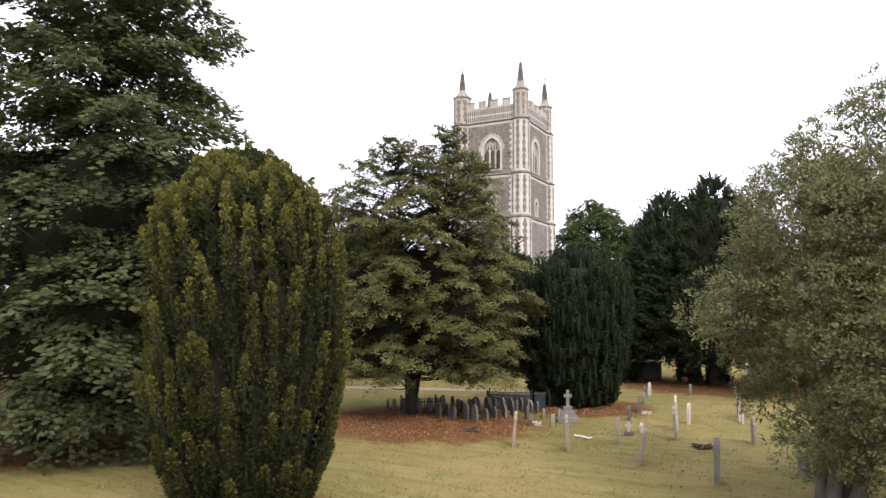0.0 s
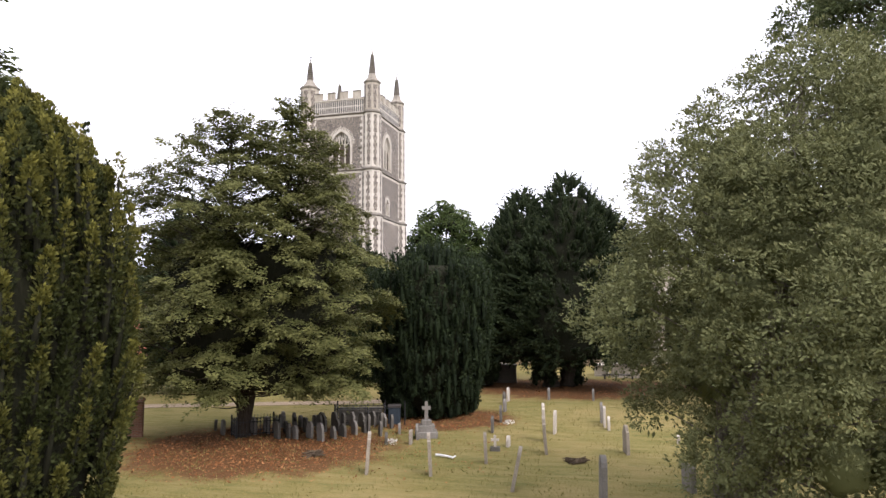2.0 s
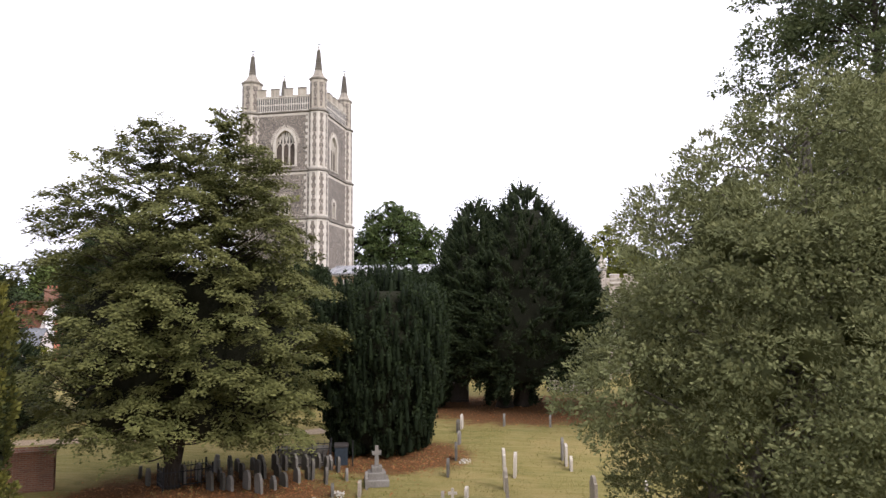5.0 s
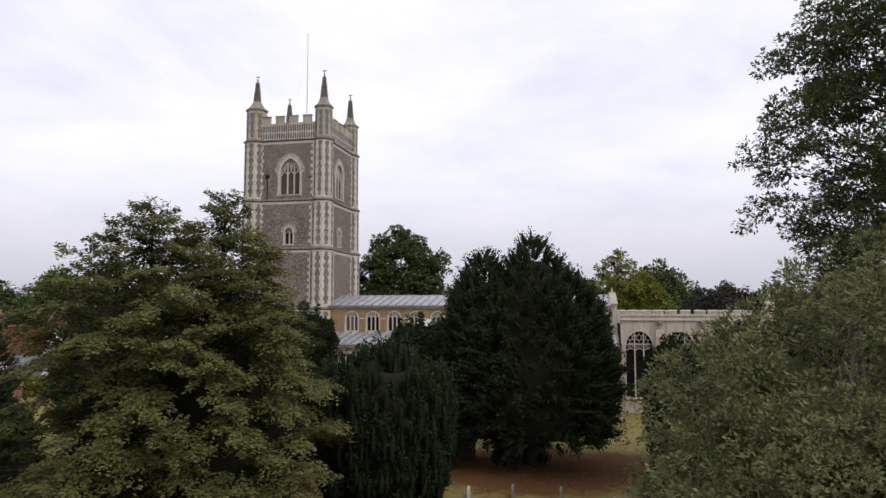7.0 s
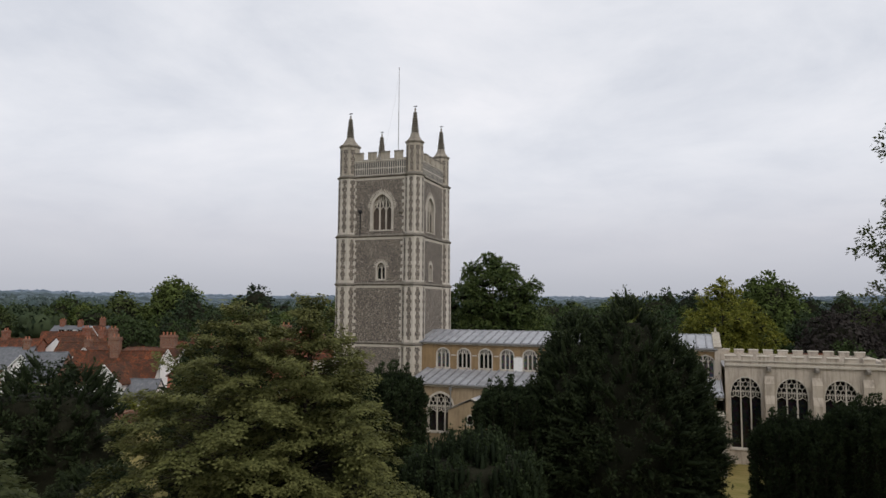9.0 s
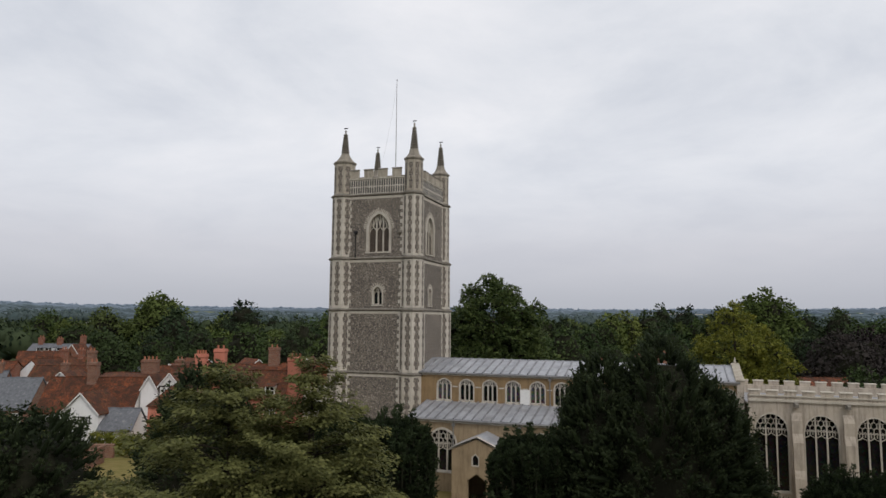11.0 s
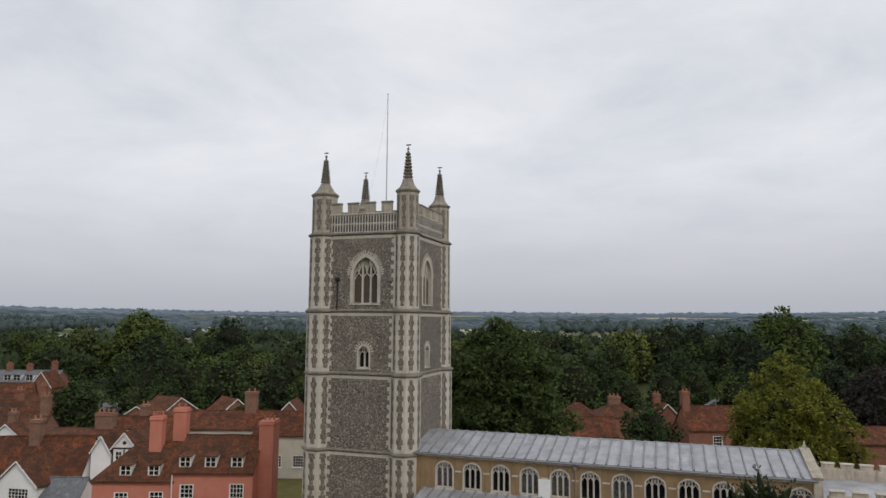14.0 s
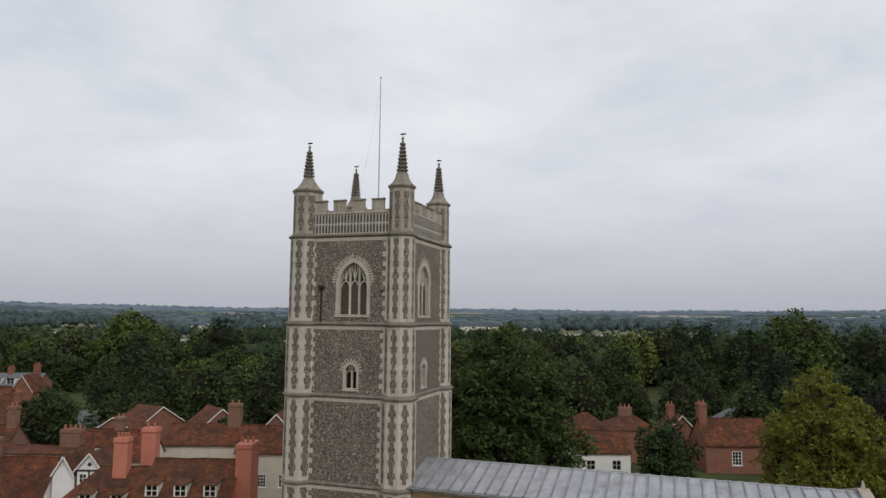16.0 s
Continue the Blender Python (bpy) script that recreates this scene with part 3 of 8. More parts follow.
# the stair turret on the south-west is broader than the others, most of all at its head
STAIR = [1.5, 1.38, 1.37, 1.38, 1.27, 1.13]
for ti, (cx, cy) in enumerate(TURRETS):
    stair = ti == 0
    tur = part("turret", Geo().lathe(cx, cy, [((STAIR[0] if stair else STAGES[0][2]) * OCT, 0), ((STAIR[0] if stair else STAGES[0][2]) * OCT, 1.5), ((STAIR[1] if stair else STAGES[1][2]) * OCT + 0.02, 1.7)], 8, math.pi / 8), STONE, tower, "octagonal limestone and flint corner turret", base=FOOT)
    for k, (z0, z1, ap) in enumerate(STAGES[1:], 1):
        ap = STAIR[k] if stair else ap
        part("turret_shaft", Geo().lathe(cx, cy, [(ap * OCT, z0), (ap * OCT, z1)], 8, math.pi / 8), STONE_MID if k == 5 else STONE if k > 1 else STONE_PALE, tur, base=FOOT)
        g = Geo().lathe(cx, cy, [(ap * OCT - 0.05, z1 - 0.28), (ap * OCT + 0.15, z1 - 0.18), (ap * OCT + 0.17, z1 - 0.04), (ap * OCT - 0.1, z1 + 0.16)], 8, math.pi / 8)
        if k < 5:
            part("turret_band", g, STONE_DARK, tur, "weathered stone band", base=FOOT)
        face = 2 * ap * math.tan(math.pi / 8)
        for q in range(8):
            th = q * math.pi / 4
            out = Vector((math.cos(th), math.sin(th)))
            if out.dot(Vector((cx - TCX, cy - TCY)).normalized()) < -0.2 or (out.y > 0.8 and k < 5) or (out.x < -0.8 and k < 5 and ti in (0, 3)):
                continue
            if (k, stair) not in strip_meshes:
                me = flint_strip(z0 + 0.15, z1 - 0.2, face).mesh("flint_inlay")
                me.materials.append(FLINT)
                strip_meshes[k, stair] = me
            ob = new("flint_inlay", strip_meshes[k, stair])
            ob.parent = tur
            ob.matrix_basis = pose(cx - TCX, cy - TCY, 0, 0, 0, math.degrees(th) + 90) @ pose(0, -ap, 0)
            if q == 0:
                tagged(ob, "dark flint flushwork let into stone")
    # the cap, the crocketed spirelet and its vane
    ap = STAIR[5] if stair else STAGES[5][2]
    e = ap * OCT
    tip = (38.95, 39.12, 38.95, 38.9)[ti]
    rim = Geo().lathe(cx, cy, [(e - 0.02, 34.64), (e + 0.05, 34.72), (e + 0.13, 34.84), (e + 0.14, 34.96), (e - 0.02, 35.04), (0.8 * ap, 35.3), (0.62 * ap, 35.6), (0.5, 35.92), (0.5, 35.97), (0.49, 36.04), (0.38, 36.08)], 8, math.pi / 8)
    pin = part("pinnacle", rim, STONE_CAP, tower, "crocketed stone pinnacle on a moulded cap", base=FOOT)
    part("spirelet", Geo().lathe(cx, cy, [(0.33, 36.02), (0.31, 36.2), (0.1, tip - 0.34), (0.05, tip - 0.28), (0.12, tip - 0.2), (0.12, tip - 0.1), (0.04, tip)], 8, math.pi / 8), STONE_CAP, pin, base=FOOT)
    for row in range(8):
        z = 36.22 + row * (tip - 36.6) / 8
        r = 0.32 - (z - 36.2) * 0.085
        for q in range(8):
            a = q * math.pi / 4 + math.pi / 8
            px, py = cx + math.cos(a) * r * 0.9, cy + math.sin(a) * r * 0.9
            ox, oy = math.cos(a) * (0.19 - row * 0.009), math.sin(a) * (0.19 - row * 0.009)
            g = Geo().loft([[(px - oy * 0.45, py + ox * 0.45, z - 0.13), (px + oy * 0.45, py - ox * 0.45, z - 0.13), (px + oy * 0.45, py - ox * 0.45, z + 0.10), (px - oy * 0.45, py + ox * 0.45, z + 0.10)],
                            [(px + ox - oy * 0.5, py + oy + ox * 0.5, z - 0.01), (px + ox + oy * 0.5, py + oy - ox * 0.5, z - 0.01), (px + ox + oy * 0.3, py + oy - ox * 0.3, z + 0.14), (px + ox - oy * 0.3, py + oy + ox * 0.3, z + 0.14)]])
            part("crocket", g, STONE_DARK, pin, base=FOOT)
    g = Geo().tube([(cx, cy, tip - 0.05), (cx, cy, tip + 0.3)], 0.018)
    g.box(cx - 0.22, cx + 0.26, cy - 0.01, cy + 0.01, tip + 0.16, tip + 0.28)
    part("weather_vane", g, IRON, pin, "small iron vane", base=FOOT)

# parapet, flushwork and battlements
for side, (m, u0, u1, seen) in SIDES.items():
    lo, hi = u0 + 0.85, u1 - 0.85
    part("parapet", Geo().box(lo, hi, 0.02, 0.4, 30.9, 32.86, m).box(lo, hi, -0.05, 0.46, 32.76, 32.88, m), STONE, tower, "limestone parapet with flint flushwork", base=FOOT)
    n = int((hi - lo) / 0.29)
    st = (hi - lo) / n
    for k in range(n):
        u = lo + (k + 0.5) * st
        for a, b, c in ((31.96, 32.5, 32.72), (31.14, 31.66, 31.88)):
            part("flint_panel", Geo().panel(arch(u, st * 0.60, a, b, c, 3), [], 0.03, m @ pose(0, 0.014, 0)), FLINT_DARK, tower, base=FOOT)
    per, first = (1.76, (u0 + u1) / 2 - 2.82) if side == "south" else ((hi - lo) / 4, lo)
    for k in range(5):
        a, b = max(first + k * per - 0.53, lo), min(first + k * per + 0.53, hi)
        if b - a > 0.2:
            mer = part("merlon", Geo().box(a, b, 0.04, 0.38, 32.86, 33.86, m), STONE_MID, tower, base=FOOT)
            part("coping", Geo().loft([[(u, -0.03, 33.83), (u, 0.45, 33.83), (u, 0.40, 33.94), (u, 0.21, 34.0), (u, 0.02, 33.94)] for u in (a - 0.03, b + 0.03)], m), STONE_DARK, mer, base=FOOT)
    for k in range(4):
        a, b = max(first + k * per + 0.56, lo), min(first + (k + 1) * per - 0.56, hi)
        part("crenel_coping", Geo().loft([[(u, -0.02, 32.87), (u, 0.44, 32.87), (u, 0.40, 32.99), (u, 0.21, 33.06), (u, 0.02, 32.99)] for u in (a, b)], m), STONE_DARK, tower, base=FOOT)
part("tower_roof", Geo().box(WW + 0.4, WE - 0.4, WS + 0.4, WN - 0.4, 31.2, 31.4), LEAD, tower, "flat lead roof", base=FOOT)

# rainwater head and pipe on the belfry stage
pipe = thing("rainwater_pipe", pose(-40.4, WS - 0.12, 26.6), "black iron rainwater head and pipe on the tower", "pipe")
part("hopper", Geo().lathe(0, 0, [(0.12, -0.3), (0.26, -0.05), (0.26, 0.15), (0.2, 0.16)], 8), IRON, pipe)
part("downpipe", Geo().tube([(0, 0.02, -0.25), (0, 0.02, -3.0)], 0.055), IRON, pipe)
spout = thing("stone_boss", pose(-34.95, WS - 0.1, 26.5), "dark weathered carved stone boss on the tower", "carving")
part("boss", Geo().lathe(0, 0, [(0.1, -0.3), (0.25, -0.1), (0.22, 0.12), (0.08, 0.22)], 7), STONE_DARK, spout)

# the flagpole with its halyard
fp = thing("flagpole", pose(-38.35, 89.1, 31.4), "slender grey flagpole on the tower roof", "flagpole")
part("pole", Geo().tube([(0, 0, 0), (0, 0, 7), (0, 0, 15.2)], [0.075, 0.06, 0.035], 8), POLE, fp)
part("truck", Geo().lathe(0, 0, [(0.03, 15.18), (0.08, 15.26), (0.08, 15.32), (0.02, 15.4)], 8), POLE, fp)
part("halyard", Geo().tube([(0, 0, 15.1), (-0.5, -0.3, 10.5), (-1.3, -0.7, 5.5), (-2.35, -1.3, 1.9)], 0.008, 4), POLE, fp, "thin rope halyard")


# ---- nave, aisle, porch and chancel ----
def lead_roof(parent, x0, x1, ya, za, yb, zb, base, over=0.15, step=0.95):
    """A lead slope from the eaves (ya, za) to (yb, zb), with its rolls."""
    d = Vector((0, yb - ya, zb - za)).normalized()
    nrm = Vector((0, -d.z, d.y)) if d.y > 0 else Vector((0, d.z, -d.y))
    a, b = Vector((0, ya, za)) - d * over, Vector((0, yb, zb))
    th = nrm * 0.12
    roof = part("roof", Geo().loft([[(x, a.y, a.z), (x, b.y, b.z), (x, b.y + th.y, b.z + th.z), (x, a.y + th.y, a.z + th.z)] for x in (x0, x1)]), LEAD, parent, "low-pitched grey lead roof", base=base)
    n = int((x1 - x0) / step)
    me = None
    for k in range(n + 1):
        x = x0 + 0.05 + (x1 - x0 - 0.1) * k / n
        if me is None:
            r0, r1 = a + th, b + th
            me = Geo().loft([[(-0.08, p.y, p.z - 0.01), (0.08, p.y, p.z - 0.01), (0.05, p.y + nrm.y * 0.13, p.z + nrm.z * 0.13), (-0.05, p.y + nrm.y * 0.13, p.z + nrm.z * 0.13)] for p in (r0, r1)])
            me.v = [(p[0], p[1] - base[1], p[2] - base[2]) for p in me.v]
            me = me.mesh("lead_roll")
            me.materials.append(LEAD_ROLL)
        ob = new("lead_roll", me)
        ob.parent = roof
        ob.matrix_basis = pose(x - base[0], 0, 0)
    part("gutter", Geo().tube([(x0, a.y - 0.05, a.z - 0.02), (x1, a.y - 0.05, a.z - 0.02)], 0.075), PIPE, parent, "dark eaves gutter", base=base)


def church_window(parent, m, c, w, z0, zs, za, lights, base, wide=0.2, mat_note="", pane=None):
    win = part("window", Geo().box(c - 0.1, c + 0.1, 0.62, 0.64, z0 + 0.3, z0 + 0.34, m), DARK_WOOD, parent, mat_note, base=base)
    surround(win, m, c, w, z0, zs, za, wide, 0.03, base)
    tracery(win, m, c, w, z0, zs, za, lights, base, False, 0.22, w > 2.6, pane or GLASS)
    return win


NX0, NX1, NY, AY, CY = WE - 0.05, 0.05, 82.75, 77.4, 82.0
NFOOT = (-16.0, NY, 0.0)
nave = thing("church_nave", pose(*NFOOT), "long nave with ochre rendered clerestory and lead roof", "church")
cl_at = [-29.65, -27.12, -24.57, -22.07, -19.5, -17.0, -14.45, -11.9, -9.35, -6.8, -4.2, -1.4]
holes = [arch(c, 1.5, 8.15, 9.8, 10.36, 6) for c in cl_at]
part("wall", Geo().panel([(NX0, 0), (NX0, 11.0), (NX1, 11.0), (NX1, 0)], holes, 0.7, pose(0, NY, 0)), RENDER, nave, "ochre rendered clerestory wall", base=NFOOT)
part("wall", Geo().box(NX0, NX1, 92.3, 93.0, 0, 11.0), RENDER, nave, base=NFOOT)
for c in cl_at:
    church_window(nave, pose(0, NY, 0), c, 1.46, 8.17, 9.8, 10.34, 3, NFOOT, 0.13, "three-light clerestory window in pale stone", GLASS_PALE if c in (-29.65, -22.07, -19.5, -14.45, -1.4) else GLASS)
for k in range(len(cl_at) - 1):
    a, b = cl_at[k] + 0.98, cl_at[k + 1] - 0.98
    part("string_course", Geo().box(a, b, NY - 0.05, NY + 0.1, 9.55, 9.68), STONE, nave, base=NFOOT)
part("cornice", Geo().box(NX0, NX1, NY - 0.08, NY + 0.3, 10.78, 10.98), STONE, nave, "moulded stone cornice", base=NFOOT)
lead_roof(nave, NX0, NX1 - 0.3, NY - 0.1, 11.06, 87.9, 12.15, NFOOT)
lead_roof(nave, NX0, NX1 - 0.3, 93.1, 11.06, 87.9, 12.15, NFOOT)
part("ridge", Geo().tube([(NX0, 87.9, 12.27), (NX1 - 0.3, 87.9, 12.27)], 0.09, 6), LEAD, nave, base=NFOOT)
m = pose(NX1, 0, 0, 0, 0, 90)
gab = part("gable", Geo().panel([(NY - 0.25, 0), (NY - 0.25, 11.1), (NY + 0.1, 11.3), (87.85, 12.4), (92.9, 11.3), (93.2, 11.1), (93.2, 0)], [], 0.6, m), CHANCEL, nave, "rendered east gable", base=NFOOT)
part("gable_coping", Geo().strip([(NY - 0.3, 11.2), (87.85, 12.5), (93.2, 11.2)], 0.18, -0.08, 0.68, m), STONE_MID, gab, "stone gable coping", base=NFOOT)
part("finial", Geo().lathe(NX1 - 0.3, 87.85, [(0.24, 12.3), (0.2, 12.6), (0.03, 13.15)], 4, math.pi / 4), STONE_MID, gab, "pointed stone finial", base=NFOOT)
for x in (-18.2, -0.35):
    p = part("downpipe", Geo().tube([(x, NY - 0.1, 10.95), (x, NY - 0.1, 8.0)], 0.055).box(x - 0.14, x + 0.14, NY - 0.22, NY - 0.02, 10.55, 10.85), PIPE, nave, "lead downpipe and hopper", base=NFOOT)
board = thing("pale_board", pose(-20.8, NY - 0.06, 8.05), "pale weathered board fixed beside a clerestory window", "board")
part("sheet", Geo().box(-0.5, 0.5, -0.03, 0.03, 0, 1.5), WHITE_PAINT, board)

AFOOT = (-15.5, AY, 0.0)
aisle = thing("south_aisle", pose(*AFOOT), "ochre rendered south aisle with a lead roof", "church aisle")
AX0, AX1 = -31.45, -0.1
a_win = [(-28.0, 2.75), (-18.2, 2.7), (-13.0, 2.7), (-7.9, 2.7), (-3.0, 2.7)]
part("wall", Geo().panel([(AX0, 0), (AX0, 6.9), (AX1, 6.9), (AX1, 0)], [arch(c, w, 1.9, 4.75, 5.95, 7) for c, w in a_win], 0.7, pose(0, AY, 0)), RENDER_PALE, aisle, "ochre rendered aisle wall", base=AFOOT)
part("wall", Geo().panel([(-NY, 0), (-NY, 7.85), (-AY, 6.85), (-AY, 0)], [], 0.6, pose(AX0, 0, 0, 0, 0, -90)), RENDER_PALE, aisle, base=AFOOT)
part("wall", Geo().panel([(AY, 0), (AY, 6.85), (NY, 7.85), (NY, 0)], [], 0.6, pose(AX1, 0, 0, 0, 0, 90)), RENDER_PALE, aisle, base=AFOOT)
for c, w in a_win:
    church_window(aisle, pose(0, AY, 0), c, w - 0.04, 1.92, 4.75, 5.93, 3, AFOOT, 0.2, "tall three-light aisle window")
lead_roof(aisle, AX0 - 0.15, AX1 + 0.1, AY - 0.1, 6.95, NY + 0.02, 7.92, AFOOT, 0.2)
part("cornice", Geo().box(AX0, AX1, AY - 0.1, AY + 0.2, 6.62, 6.86), STONE, aisle, "stone eaves course", base=AFOOT)
part("verge", Geo().strip([(-NY, 8.05), (-AY + 0.25, 7.02)], 0.16, -0.12, 0.2, pose(AX0, 0, 0, 0, 0, -90)), LEAD, aisle, base=AFOOT)
for x in (-26.85, -20.2, -10.4):
    part("downpipe", Geo().tube([(x, AY - 0.1, 6.8), (x, AY - 0.1, 0.1)], 0.055).box(x - 0.14, x + 0.14, AY - 0.22, AY - 0.02, 6.3, 6.6), PIPE, aisle, "lead downpipe and hopper", base=AFOOT)


def buttress(parent, x, y, base, w=0.75, top=5.6, deep=1.5, material=STONE_MID):
    """A stepped buttress with sloping set-offs."""
    prof = [(0, 0), (-deep, 0), (-deep, top * 0.34), (-deep * 0.72, top * 0.42), (-deep * 0.72, top * 0.70), (-deep * 0.40, top * 0.79), (-deep * 0.40, top * 0.92), (0, top)]
    return part("buttress", Geo().loft([[(x + s, y + a, z) for a, z in prof] for s in (-w / 2, w / 2)]), material, parent, "stepped stone buttress", base=base)


for x in (-30.5, -19.9, -15.6, -10.4, -5.4, -0.3):
    buttress(aisle, x, AY, AFOOT)

PFOOT = (-23.4, 75.3, 0.0)
porch = thing("church_porch", pose(*PFOOT), "small ochre rendered gabled porch with a lead roof", "porch")
part("front_wall", Geo().panel([(-25.8, 0), (-25.8, 4.85), (-23.4, 5.85), (-21.0, 4.85), (-21.0, 0), (-22.5, 0), (-22.5, 2.1), (-23.4, 2.75), (-24.3, 2.1), (-24.3, 0)], [[(-23.84, 3.45), (-23.84, 4.2), (-23.52, 4.5), (-23.2, 4.2), (-23.2, 3.45)]], 0.5, pose(0, 73.6, 0)), RENDER_PALE, porch, base=PFOOT)
for x, r in ((-25.8, -90), (-21.0, 90)):
    m = pose(x, 0, 0, 0, 0, r)
    a, b = (-AY, -74.1) if r < 0 else (74.1, AY)
    part("side_wall", Geo().panel([(a, 0), (a, 4.8), (b, 4.8), (b, 0)], [], 0.45, m), RENDER_PALE, porch, base=PFOOT)
nw = part("niche_window", Geo().box(-23.9, -23.14, 73.75, 73.9, 3.4, 4.55), GLASS, porch, "small dark two-light window", base=PFOOT)
part("frame", Geo().strip([(-23.84, 3.45), (-23.84, 4.2), (-23.52, 4.5), (-23.2, 4.2), (-23.2, 3.45), (-23.84, 3.45)], 0.1, -0.04, 0.2, pose(0, 73.6, 0)), STONE, nw, base=PFOOT)
for s in (-1, 1):
    a = (-23.4 + s * 2.55, 4.83)
    g = Geo().loft([[(a[0], y, a[1]), (-23.4, y, 5.92), (-23.4, y, 6.04), (a[0], y, a[1] + 0.12)] for y in (73.5, AY)])
    part("roof_slope", g, LEAD, porch, "grey lead roof slope", base=PFOOT)
part("coping", Geo().strip([(-26.0, 4.86), (-23.4, 6.0), (-20.8, 4.86)], 0.16, -0.1, 0.35, pose(0, 73.6, 0)), STONE, porch, "stone gable coping", base=PFOOT)

CFOOT = (8.0, CY, 0.0)
chancel = thing("church_chancel", pose(*CFOOT), "battlemented grey rendered chancel with tall traceried windows", "chancel")
CX1 = 15.3
c_win = [2.2, 6.3, 10.45]
part("wall", Geo().panel([(0.35, 0), (0.35, 10.05), (CX1, 10.05), (CX1, 0)], [arch(c, 2.74, 1.5, 6.9, 8.42, 9) for c in c_win], 0.8, pose(0, CY, 0)), CHANCEL, chancel, "grey cement-rendered wall", base=CFOOT)
part("wall", Geo().box(0.35, CX1, 92.9, 93.5, 0, 10.05), CHANCEL, chancel, base=CFOOT)
part("wall", Geo().panel([(CY, 0), (CY, 10.05), (93.5, 10.05), (93.5, 0)], [arch(87.8, 4.2, 2.0, 6.2, 9.0, 8)], 0.7, pose(CX1, 0, 0, 0, 0, 90)), CHANCEL, chancel, base=CFOOT)
part("roof", Geo().box(0.35, CX1 - 0.6, CY + 0.8, 92.9, 9.1, 9.25), LEAD, chancel, "flat lead roof", base=CFOOT)
for c in c_win:
    church_window(chancel, pose(0, CY, 0), c, 2.7, 1.52, 6.9, 8.4, 3, CFOOT, 0.10, "tall three-light traceried chancel window")
for y, s in ((CY, 1), (93.5, -1)):
    part("string_course", Geo().box(0.35, CX1, y - 0.16, y + 0.16, 9.52, 9.74), STONE_PALE, chancel, "moulded string course", base=CFOOT)
    part("string_course", Geo().box(0.35, CX1, y - 0.1, y + 0.1, 9.98, 10.1), STONE_PALE, chancel, base=CFOOT)
    x = 0.4
    while x < CX1:
        mer = part("merlon", Geo().box(x, x + 0.98, min(y, y + s * 0.4), max(y, y + s * 0.4), 10.05, 10.5), CHANCEL, chancel, base=CFOOT)
        part("coping", Geo().loft([[(u, y - s * 0.07, 10.48), (u, y + s * 0.47, 10.48), (u, y + s * 0.4, 10.58), (u, y, 10.58)] for u in (x - 0.05, x + 1.03)]), STONE_PALE, mer, base=CFOOT)
        x += 1.5
for x in (4.3, 8.45, 12.7):
    b = buttress(chancel, x, CY, CFOOT, 0.85, 8.6, 0.9, CHANCEL)
    part("gargoyle", Geo().loft([[(x - r, CY - d, z - r), (x + r, CY - d, z - r), (x + r * 0.8, CY - d, z + r), (x - r * 0.8, CY - d, z + r)] for d, r, z in ((0, 0.22, 9.3), (0.3, 0.24, 9.35), (0.5, 0.16, 9.3), (0.75, 0.13, 9.25))]), STONE_DARK, b, "weathered carved spout", base=CFOOT)
pin = part("corner_pinnacle", Geo().lathe(CX1 - 0.3, CY + 0.3, [(0.5, 9.7), (0.5, 10.7), (0.62, 10.8), (0.6, 10.95), (0.5, 11.3), (0.26, 11.9), (0.1, 12.4), (0.14, 12.5), (0.03, 12.75)], 8), STONE_PALE, chancel, "domed stone corner pinnacle", base=CFOOT)


# ---- trees ----
def unit(a):
    return a / np.maximum(np.linalg.norm(a, axis=-1, keepdims=True), 1e-9)


